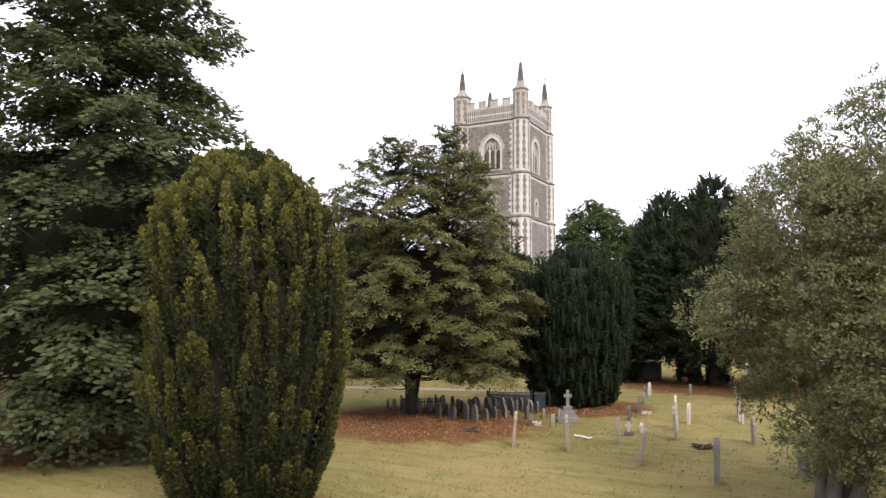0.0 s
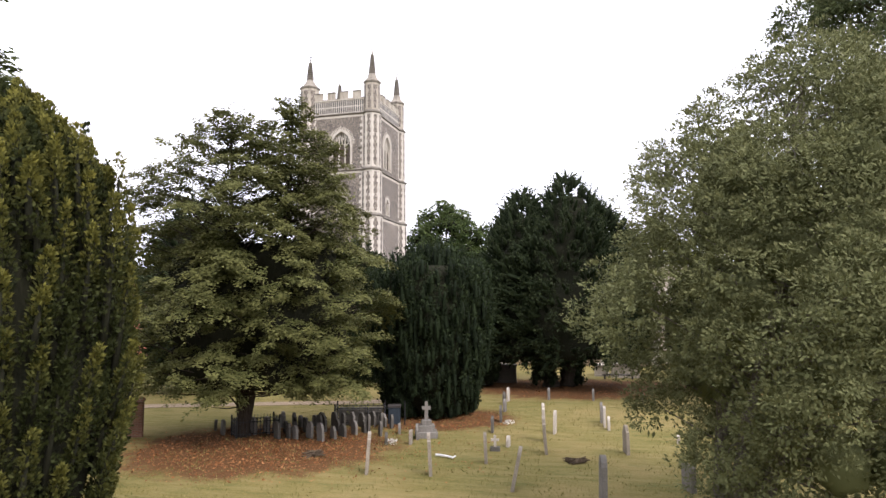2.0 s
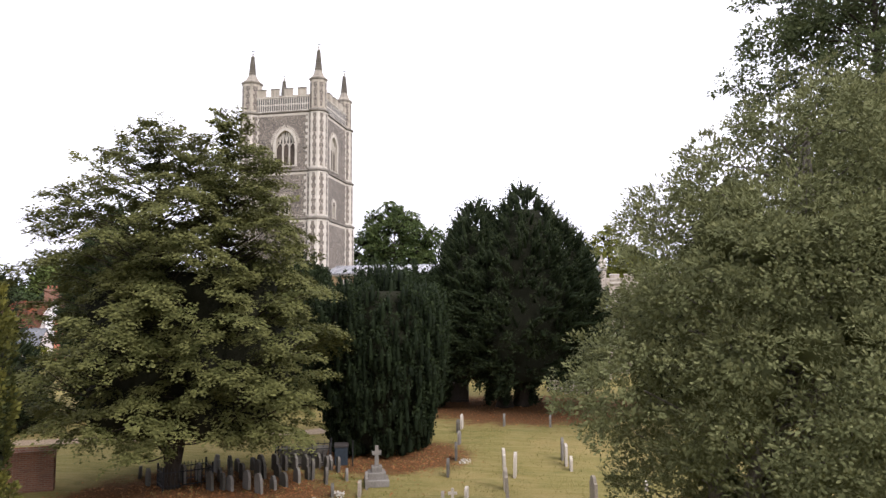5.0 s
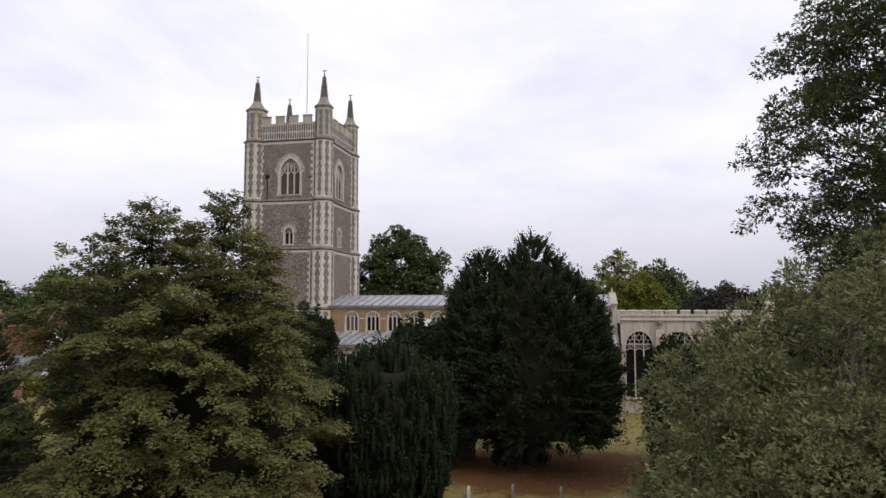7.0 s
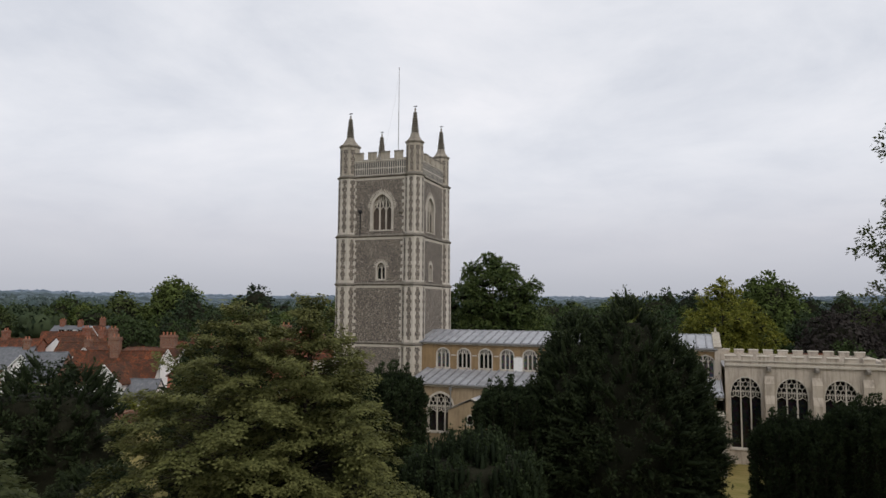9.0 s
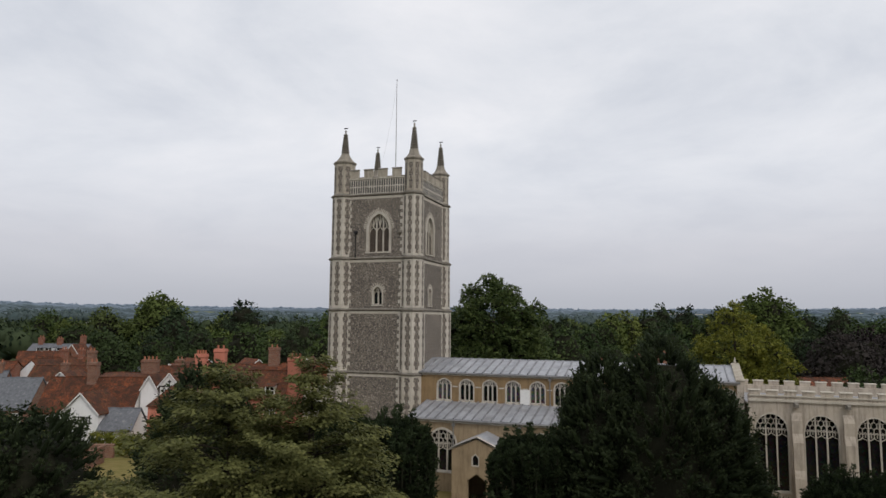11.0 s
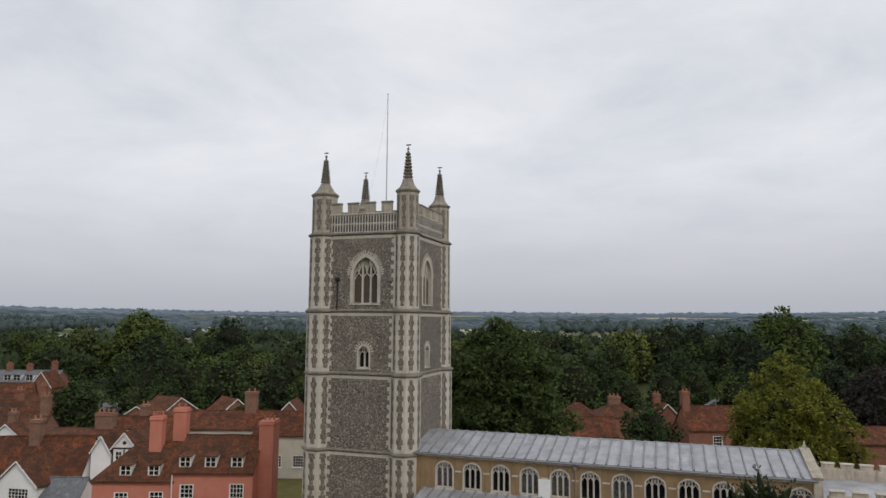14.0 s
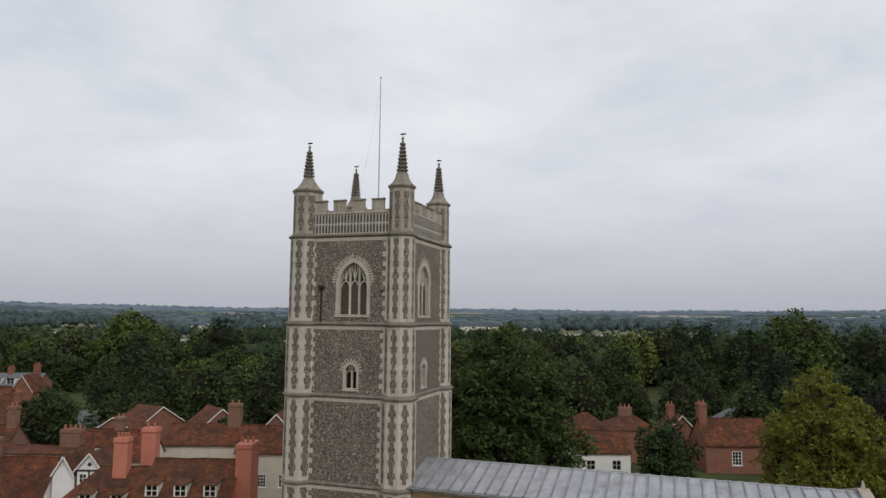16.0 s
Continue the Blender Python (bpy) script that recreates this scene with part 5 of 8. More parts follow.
def lobed_tree(seed, height, leaders, lobes, lobe, sprigs, per, sprig, leaf, ratio, material, trunk_r, stems=((0, 0),), flat=0.7, droop=0.25, core=0.7, first=0.16, spread=(0.66, 0.98), fork=0.2, under=-0.35, rise=0.4, fill=60, shade=None, under_leaf=2.0, facing=0.35, inside=0):
    """A broadleaved crown of boughs: every bough is a rounded or layered lobe of twigs with leafy ends, and dark gaps stay between the lobes.
    leaders: (x, y, profile) for every main stem, profile: (height, radius)."""
    lv, g = Leaves(seed), Geo()
    rng = lv.r
    golden = math.pi * (3 - math.sqrt(5))
    weights = np.array([sum((r0 + r1 + 0.6) * (z1 - z0) for (z0, r0), (z1, r1) in zip(pr, pr[1:])) for _, _, pr in leaders])
    counts = np.maximum((weights / weights.sum() * lobes).astype(int), 3)
    cs, out, boughs = [], [], []
    for (lx, ly, pr), count in zip(leaders, counts):
        zs = np.linspace(pr[0][0], pr[-1][0], 160)
        w = np.array([envelope(pr, z) + 0.25 for z in zs])
        z_all = np.interp((np.arange(count) + 0.5) / count, np.cumsum(w) / w.sum(), zs)
        for k, z in enumerate(z_all):
            a = k * golden + rng.normal() * 0.2
            e = envelope(pr, z)
            r = e * rng.uniform(*spread) * (1 + 0.22 * noise.noise(Vector((math.cos(a) * 1.5, math.sin(a) * 1.5, z * 0.3 + seed))))
            size = lobe * rng.uniform(0.65, 1.3) * min(1.0, 0.55 + 0.55 * e / max(q[1] for q in pr))
            c = Vector((lx + math.cos(a) * max(r - size * 0.55, 0), ly + math.sin(a) * max(r - size * 0.55, 0), z))
            boughs.append((c, a, size, lx, ly))
            n = max(4, int(sprigs * (size / lobe) ** 1.6))
            o = np.array([math.cos(a), math.sin(a), 0.0])
            d = unit(rng.normal(size=(n * 3, 3)) + o * 0.75 + np.array([0, 0, 0.45]))
            d = d[d[:, 2] > under][:n]
            p = np.array(c) + d * size * np.array([1, 1, flat]) * rng.uniform(0.5, 1.1, (len(d), 1))
            p[:, 2] -= droop * size * ((d * o).sum(1).clip(0, 1)) ** 2
            cs.append(p)
            out.append(d)
            # Dark lumps behind the lobes stand in for shade in the gaps.
            if core:
                lumpy(lv.inner, (c.x, c.y, c.z - 0.1 * size), (size * core, size * core, size * core * flat), seed + k, 8, 5, 0.5)
    if shade:
        for lx, ly, pr in leaders:
            lv.heart([p for p in pr if p[0] <= shade[1]], shade[0], seed, (lx, ly), 0.5)
    if inside:
        lx, ly, pr = leaders[0]
        z = rng.uniform(pr[0][0] + 0.8, pr[-1][0] - 2.0, inside)
        e = np.array([envelope(pr, q) for q in z]) * 0.62 * np.sqrt(rng.uniform(0, 1, inside))
        a = rng.uniform(0, math.tau, inside)
        lv.balls(np.stack([lx + np.cos(a) * e, ly + np.sin(a) * e, z], 1), np.full((inside, 3), lobe), 150, leaf * 1.7, leaf * 1.7 * ratio, 0.3, 0.42)
    if fill:
        b = np.array([tuple(q[0]) for q in boughs])
        z = np.array([q[2] for q in boughs])
        lv.clumps(b - np.array([0, 0, 0.08]), np.stack([z * 0.82, z * 0.82, z * 0.82 * flat], 1), fill, leaf * under_leaf, leaf * under_leaf * ratio, 0.6, 0.25, (0.25, 1.0))
    cs, out = np.concatenate(cs), np.concatenate(out)
    keep = cs[:, 2] > 0.25
    cs, out = cs[keep], out[keep]
    lv.sprigs(cs, out, sprig * rng.uniform(0.65, 1.3, len(cs)), per, leaf, leaf * ratio, 0.6, droop, 0.3, facing)
    for j, (sx, sy) in enumerate(stems):
        lx, ly, pr = leaders[j % len(leaders)]
        top = Vector((lx, ly, min(height * 0.9, pr[-1][0] - 0.5)))
        g.tube([(sx * 0.4, sy * 0.4, -0.1), (sx * 0.45, sy * 0.45, 0.35), (sx * 0.8 + lx * 0.25, sy * 0.8 + ly * 0.25, height * 0.24), (sx * 0.6 + lx * 0.7, sy * 0.6 + ly * 0.7, height * 0.5), tuple(top)], [trunk_r * 1.45, trunk_r, trunk_r * 0.8, trunk_r * 0.5, 0.02], 9)
    for c, a, size, lx, ly in boughs[::2] if len(boughs) > 220 else boughs:
        f = min(max((c.z - rise * math.hypot(c.x - lx, c.y - ly)) / height, first), 0.85)
        q = min(f / 0.5, 1)
        limb(g, (lx * q * 0.8, ly * q * 0.8, f * height), c, max(0.03, trunk_r * fork * (1 - f * 0.6)), 0.015, rng, 0.05 * size)
    return g, lv.mesh("crown", material)


def plumed_yew(seed, leaders, density, plume, per, needle, material, fat=0.34, hull=0.84):
    """The crown of a spreading yew: ascending feathery shoots over several leaders, round a dense hull coloured as
    shade.
    """
    lv = Leaves(seed)
    rng = lv.r
    for lx, ly, pr in leaders:
        lv.heart([p for p in pr if p[0] < pr[-1][0] * 0.985], hull, seed + lx, (lx, ly), 0.3)
        zs = np.linspace(pr[0][0], pr[-1][0], 160)
        w = np.array([envelope(pr, z) + 0.35 for z in zs])
        n = int(w.mean() * (zs[-1] - zs[0]) * math.tau * density)
        z = np.interp((np.arange(n) + rng.uniform(0, 1, n)) / n, np.cumsum(w) / w.sum(), zs)
        a = np.arange(n) * 2.399963 + rng.normal(scale=0.3, size=n)
        env = np.interp(z, [p[0] for p in pr], [p[1] for p in pr])
        lump = np.array([noise.noise(Vector((math.cos(t) * 2.2, math.sin(t) * 2.2, q * 0.45 + seed))) for t, q in zip(a, z)])
        rr = env * (rng.uniform(0.78, 0.98, n) + 0.16 * lump)
        o = np.stack([np.cos(a), np.sin(a), np.zeros(n)], 1)
        feet = o * rr[:, None] + np.stack([np.full(n, lx), np.full(n, ly), z], 1)
        up = 1.5 * (z / pr[-1][0]) ** 1.6 - 0.1
        axes = o * rng.uniform(0.35, 0.95, (n, 1)) + np.array([0, 0, 1.0]) * up[:, None] + rng.normal(scale=0.16, size=(n, 3))
        lens = plume * rng.uniform(0.6, 1.35, n) * (0.75 + 0.25 * env / env.max())
        lv.spindles(feet, axes, lens * 0.9, fat * 0.5 * rng.uniform(0.7, 1.2, n), 0.2)
        lv.plumes(feet, axes, lens, np.repeat(fat * rng.uniform(0.75, 1.25, n), per), per, needle, needle * 0.42)
    return lv.mesh("crown", material)


def tufted_yew(seed, profile, columns, gap, long, fat, per, blades, needle, material, peak=(0.0, 0.0), crest=0.3):
    """The crown of an Irish yew: upright ribs of tapering spires, one above the other, with dark furrows between the ribs; each spire is knobbly with tufts."""
    lv = Leaves(seed)
    rng = lv.r
    hmax = profile[-1][0]
    zp, rp = [p[0] for p in profile], [p[1] for p in profile]
    lv.heart(profile[:-4], 0.74, seed, (0, 0), 0.06)
    lv.heart(profile[-6:-1], 0.6, seed, peak, 0.06)
    feet, tops, lens, rads, glow = [], [], [], [], []
    for k in range(columns):
        rib = rng.uniform(0.93, 1.04)
        z = rng.uniform(0.05, gap)
        while z < hmax - 0.15:
            ln = long * rng.uniform(0.65, 1.4) * (0.6 if z < 1.5 else 1.0)
            ln *= 0.5 if z > hmax * 0.76 else 1.0
            foot = max(z - ln * 0.25, 0.08)
            tip = min(foot + ln, hmax + 0.1 * rng.uniform(-1, 1))
            a = math.tau * (k + rng.normal() * 0.13) / columns
            depth = rib * (rng.uniform(0.9, 1.02) if rng.uniform() < 0.75 else rng.uniform(0.82, 0.9))
            for pos, zz, set_in in ((feet, foot, 0.9), (tops, tip, 1.045)):
                rr = np.interp(foot + (zz - foot) * 0.5 if zz > hmax * 0.7 else zz, zp, rp) * depth * set_in
                sh = min(max((zz / hmax - 0.6) / 0.4, 0), 1)
                pos.append((math.cos(a) * rr + peak[0] * sh, math.sin(a) * rr + peak[1] * sh, zz))
            lens.append(ln)
            rads.append(fat * rng.uniform(0.75, 1.25))
            glow.append(rng.uniform(0.6, 1.0) * (depth > 0.88))
            z += gap * rng.uniform(0.6, 1.4) * (0.45 if z > hmax * 0.72 else 1.0)
    for k in range(26):
        a, q = k * 2.4, math.sqrt((k + 0.5) / 26)
        rr = rp[-4] * 0.92 * q
        zz = np.interp(rr, rp[:-6:-1], zp[:-6:-1])
        feet.append((math.cos(a) * rr + peak[0], math.sin(a) * rr + peak[1], zz - 0.9))
        tops.append((math.cos(a) * rr + peak[0], math.sin(a) * rr + peak[1], zz + rng.uniform(-0.1, crest)))
        lens.append(1.1)
        rads.append(fat * (1.0 if crest < 0.5 else 0.8))
        glow.append(1.0)
    feet, tops, lens, rads, glow = (np.array(q) for q in (feet, tops, lens, rads, glow))
    # Near-black rods in the spires paint in the depth of the furrows.
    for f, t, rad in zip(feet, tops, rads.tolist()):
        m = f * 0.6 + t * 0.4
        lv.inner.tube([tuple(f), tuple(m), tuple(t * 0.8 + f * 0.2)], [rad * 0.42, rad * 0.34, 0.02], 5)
    for lo, hi in ((0, 0.5), (0.5, 0.8), (0.8, 2)):
        ok = (glow >= lo) & (glow < hi)
        if ok.any():
            ln = np.linalg.norm(tops[ok] - feet[ok], axis=1)
            lv.tufts(feet[ok], tops[ok] - feet[ok], ln, rads[ok], per, blades, needle, needle * 0.52, needle, float(glow[ok].mean()))
    return lv.mesh("crown", material)


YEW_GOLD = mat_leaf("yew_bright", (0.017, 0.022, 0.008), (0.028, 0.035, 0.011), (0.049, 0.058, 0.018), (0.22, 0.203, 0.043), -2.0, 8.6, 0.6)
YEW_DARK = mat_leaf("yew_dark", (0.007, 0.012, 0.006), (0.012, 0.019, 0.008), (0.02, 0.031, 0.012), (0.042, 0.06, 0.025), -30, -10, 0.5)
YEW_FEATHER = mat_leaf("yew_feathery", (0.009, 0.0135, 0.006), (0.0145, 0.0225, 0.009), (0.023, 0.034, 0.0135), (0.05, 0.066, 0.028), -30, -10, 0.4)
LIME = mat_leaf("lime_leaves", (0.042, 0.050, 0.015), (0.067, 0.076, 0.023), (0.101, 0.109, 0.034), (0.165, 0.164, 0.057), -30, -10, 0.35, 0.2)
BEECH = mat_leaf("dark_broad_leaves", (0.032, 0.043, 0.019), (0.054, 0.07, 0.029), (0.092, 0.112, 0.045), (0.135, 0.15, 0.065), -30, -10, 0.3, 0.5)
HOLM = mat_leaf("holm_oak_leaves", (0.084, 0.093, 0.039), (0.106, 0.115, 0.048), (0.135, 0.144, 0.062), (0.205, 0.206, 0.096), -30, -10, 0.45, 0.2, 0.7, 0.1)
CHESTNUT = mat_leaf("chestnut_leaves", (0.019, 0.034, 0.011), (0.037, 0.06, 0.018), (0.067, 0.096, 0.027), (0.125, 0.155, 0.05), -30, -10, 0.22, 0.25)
YELLOWING = mat_leaf("yellow_green_leaves", (0.05, 0.06, 0.012), (0.13, 0.142, 0.025), (0.26, 0.255, 0.042), None, 0, 1, 0.3, 0.3)
HEDGE = mat_leaf("hedge_leaves", (0.05, 0.06, 0.012), (0.11, 0.12, 0.02), (0.19, 0.185, 0.03), None, 0, 1, 0.5, 0.25)

# the tall bright Irish yew close to the start of the flight
prof = [(0.05, 1.25), (0.6, 1.65), (1.2, 1.97), (2.0, 2.22), (3.1, 2.41), (4.3, 2.49), (5.8, 2.49), (6.9, 2.42), (7.5, 2.25), (8.0, 1.88), (8.6, 1.32), (9.15, 0.75), (9.5, 0.25)]
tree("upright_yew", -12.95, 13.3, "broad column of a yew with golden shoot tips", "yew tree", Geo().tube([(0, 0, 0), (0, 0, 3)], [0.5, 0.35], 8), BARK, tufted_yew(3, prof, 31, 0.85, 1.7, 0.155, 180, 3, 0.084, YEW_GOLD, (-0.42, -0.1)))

# the dark dome-shaped yew in mid churchyard
prof = [(0.12, 1.9), (0.9, 2.45), (3.0, 3.05), (6.0, 3.25), (7.6, 3.0), (8.4, 2.3), (8.9, 1.0)]
tree("upright_yew", -12.85, 39.9, "dark dome-shaped yew clipped close to the ground", "yew tree", Geo().tube([(0, 0, 0), (0, 0, 3)], [0.5, 0.35], 8), BARK, fastigiate_yew(5, prof, 3.4, 56, 1.1, 0.22, 0.13, YEW_DARK))

# upright yews nearer the church
col = [(0.1, 1.8), (2.0, 2.3), (5.5, 2.55), (7.8, 2.4), (8.8, 1.9), (9.3, 1.2), (9.6, 0.5)]
crown_col = tufted_yew(8, col, 30, 1.1, 2.1, 0.2, 70, 2, 0.19, YEW_DARK, (0.0, 0.0), 1.3)
for cx, cy, s, turn in ((-26.7, 53.0, 1.04, 0), (-23.4, 53.2, 1.05, 200), (-14.4, 54.5, 0.98, 120), (2.9, 54.6, 0.86, 70), (7.0, 56.0, 0.94, 160), (11.0, 57.5, 0.96, 250), (15.4, 59.0, 0.95, 20), (20.0, 60.5, 0.95, 110)):
    t = thing("upright_yew", pose(cx, cy, 0, 0, 0, turn), "dark columnar yew with a spiky top", "yew tree", "columnar yews before the church")
    t.scale = (s * 1.12, s * 1.12, s)
    part("trunk", Geo().tube([(0, 0, 0), (0, 0, 3)], [0.45, 0.3], 8), BARK, t)
    part("crown", crown_col, None, t)

# the spreading two-stemmed yew
lead = [(0.9, 0, [(1.9, 4.4), (4, 5.4), (7, 5.4), (9.6, 4.5), (12.0, 3.1), (13.8, 1.7), (14.9, 0.8), (15.5, 0.2)]),
        (-2.6, -0.5, [(1.9, 3.0), (5, 3.2), (9, 2.8), (11.6, 1.9), (13.3, 1.0), (14.5, 0.2)]),
        (-3.6, 0.5, [(5, 1.6), (9.5, 1.5), (12.2, 0.8), (13.4, 0.15)]),
        (3.3, 0.3, [(2.2, 2.6), (6, 3.0), (9.5, 2.4), (11.8, 1.4), (13.1, 0.2)])]
g = Geo()
for sx, sy, tx, ty in ((-0.6, -0.35, -2.3, -0.3), (0.55, 0.3, 0.9, 0.1)):
    g.tube([(sx, sy, 0), (sx * 1.05, sy * 1.05, 0.4), (sx * 1.8, sy * 1.6, 3.0), (tx, ty, 11)], [0.72, 0.55, 0.42, 0.1], 9)
tree("spreading_yew", -7.7, 56.1, "large dark two-stemmed yew with feathery boughs", "yew tree", g, BARK, plumed_yew(11, lead, 3.2, 1.3, 30, 0.2, YEW_FEATHER, 0.34, 0.72))
for sx, sy in ((-8.75, 55.2), (-6.8, 56.9)):
    lv = Leaves(int(abs(sx * 10)))
    k = 46
    a, z = lv.r.uniform(0, math.tau, k), lv.r.uniform(0.25, 2.4, k)
    lv.balls(np.stack([np.cos(a) * 0.62, np.sin(a) * 0.62, z], 1), np.full((k, 3), 0.42), 60, 0.2, 0.08, 0.2, 0.6)
    solid("ivy", lv.mesh("ivy", YEW_FEATHER), None, "dark leafy growth round a yew stem", "ivy", m=pose(sx, sy, 0))

# the broadleaved tree whose boughs sweep almost to the grass
lead = [(-1.2, 0.3, [(2.0, 4.6), (3.2, 5.2), (5.5, 5.6), (8.5, 5.3), (11.0, 4.5), (12.3, 3.8), (13.1, 2.7), (14.0, 1.7), (14.7, 0.9), (15.1, 0.35)]),
        (1.7, 0.9, [(2.0, 4.1), (3.4, 4.7), (6, 4.9), (9, 4.4), (11, 3.6), (12.3, 2.8), (13.5, 1.8), (14.6, 0.9), (15.5, 0.25)])]
g, c = tiered_tree(21, 16.0, lead, 560, 1.75, 15, 32, 0.14, 0.56, LIME, 0.28, 0.6, 0.42, 9.5)
tree("hornbeam_tree", -19.05, 31.5, "broad pale-green tree with layered sweeping boughs", "tree", g, BARK, c)

# the grey-green evergreen oak beside the flight's start
lead = [(1.9, -0.4, [(0.8, 2.6), (1.7, 3.6), (2.9, 4.3), (4.6, 5.2), (7.4, 4.8), (9.4, 3.5), (11.0, 2.0), (11.8, 0.8)])]
g, c = lobed_tree(31, 12.4, lead, 100, 1.4, 88, 30, 0.27, 0.094, 0.46, HOLM, 0.2, ((-0.9, 0.3), (0.6, 0.7), (0.9, -0.8), (-0.3, -0.9)), 0.8, 0.1, 0.0, 0.14, (0.62, 1.02), 0.22, -0.6, 0.4, 80, None, 1.9, 1.2, 70)
tree("evergreen_oak", 0.3, 22.9, "dense grey-green evergreen oak on several stems", "tree", g, BARK_GREY, c)

# the tall open tree behind the oak
lead = [(0, 0, [(9.0, 2.5), (10.5, 4.6), (14.0, 6.4), (19.0, 7.0), (24.0, 5.8), (28.0, 2.8), (30, 0.6)])]
g, c = lobed_tree(41, 30.0, lead, 120, 1.8, 42, 24, 0.46, 0.19, 0.6, BEECH, 0.5, ((0, 0),), 0.55, 0.4, 0.0, 0.22, (0.45, 1.1), 0.22, -0.4, 0.4, 50, None, 1.5, 0.7)
tree("tall_broadleaf_tree", 12.0, 43.0, "tall dark broadleaved tree with an open ragged crown", "tree", g, BARK, c)

# the big dark broadleaf beside the churchyard wall
lead = [(2.2, 1.2, [(0.9, 5.2), (3.2, 6.5), (6.0, 7.1), (9.5, 7.2), (12.0, 6.6), (13.6, 4.9), (15.5, 5.4), (19.0, 4.6), (22.0, 3.0), (23.5, 0.8)])]
g, c = tiered_tree(51, 23.5, lead, 290, 3.1, 18, 25, 0.27, 0.58, BEECH, 0.6, 0.6, 0.45, 12.0, inner=0.28)
tree("broadleaf_tree", -27.6, 16.6, "large dark broadleaved tree with low sweeping branches", "tree", g, BARK, c)

# the chestnut behind the tower, and the yellowing tree beyond the chancel
lead = [(0, 0, [(2.0, 5.6), (6.0, 7.6), (11.0, 8.0), (15.0, 7.4), (19.3, 5.2), (21.7, 2.6), (22.7, 0.7)])]
g, c = lobed_tree(61, 21.5, lead, 110, 1.95, 26, 14, 0.66, 0.45, 0.58, CHESTNUT, 0.6, ((0, 0),), 0.6, 0.35, 0.45, 0.16, (0.6, 1.0), 0.2, -0.4, 0.4, 40, None, 1.6, 0.9)
tree("horse_chestnut", -30.2, 106.0, "large rounded deep-green chestnut behind the church", "tree", g, BARK, c)
lead = [(-0.8, 0, [(2.0, 4.6), (6.0, 6.2), (10.0, 6.4), (13.5, 5.2), (16.5, 3.2), (18.6, 1.4), (19.6, 0.4)]), (2.6, 0.5, [(3.0, 3.6), (8.0, 4.4), (12.0, 3.4), (15.0, 1.4), (16.2, 0.3)])]
g, c = lobed_tree(71, 19.8, lead, 110, 1.55, 22, 14, 0.58, 0.36, 0.6, YELLOWING, 0.5, ((0, 0),), 0.6, 0.25, 0.35, 0.16, (0.6, 1.05), 0.2, -0.4, 0.4, 30, None, 1.6, 0.9)
tree("yellowing_tree", 2.3, 112.0, "yellow-green broadleaved tree beyond the chancel", "tree", g, BARK, c)

# dark conifers and shrubs on the village side
prof = [(0.5, 3.6), (2.5, 4.8), (6.0, 4.8), (9.0, 3.4), (10.8, 1.2)]
g, c = clumpy_tree(81, 10.8, prof, 120, 0.9, 44, 0.28, 0.4, YEW_FEATHER, 0.4, ((0.1, 0.1),), 0.4, 0.6, 220, 0.8, 1.4)
tree("spreading_yew", -46.5, 46.0, "dark flat-topped yew with layered branches", "yew tree", g, BARK, c)
for cx, cy, sx, sz, text in ((-58.3, 77.5, 0.4, 0.42, "low dark yew in the garden of the pink house"), (-35.0, 58.0, 0.7, 0.7, "dark yew behind the broad pale-green tree"), (-36.5, 40.5, 0.62, 0.5, "low dark yew behind the broad pale-green tree")):
    t = tree("spreading_yew", cx, cy, text, "yew tree", Geo().tube([(0, 0, 0), (0, 0, 3)], [0.4, 0.3], 8), BARK, c)
    t.scale = (sx, sx, sz)


dome = plumed_yew(91, [(0, 0, [(0.8, 2.4), (4, 3.4), (7.5, 3.5), (10.6, 2.7), (12.7, 1.4), (13.7, 0.3)])], 2.6, 1.0, 26, 0.24, YEW_FEATHER)
tree("spreading_yew", -33.1, 47.2, "dark rounded yew behind the broad pale-green tree", "yew tree", Geo().tube([(0, 0, 0), (0, 0, 3)], [0.4, 0.3], 8), BARK, dome)


# ---- ground ----
def ground_height(x, y):
    d = math.hypot(x + 10, y - 60)
    f = min(max((d - 700) / 2800, 0), 1)
    return f * f * (3 - 2 * f) * (55 + 16 * noise.noise(Vector((x * 0.0007, y * 0.0007, 3.1)))) + (1.5 * noise.noise(Vector((x * 0.004, y * 0.004, 0))) if d > 260 else 0)


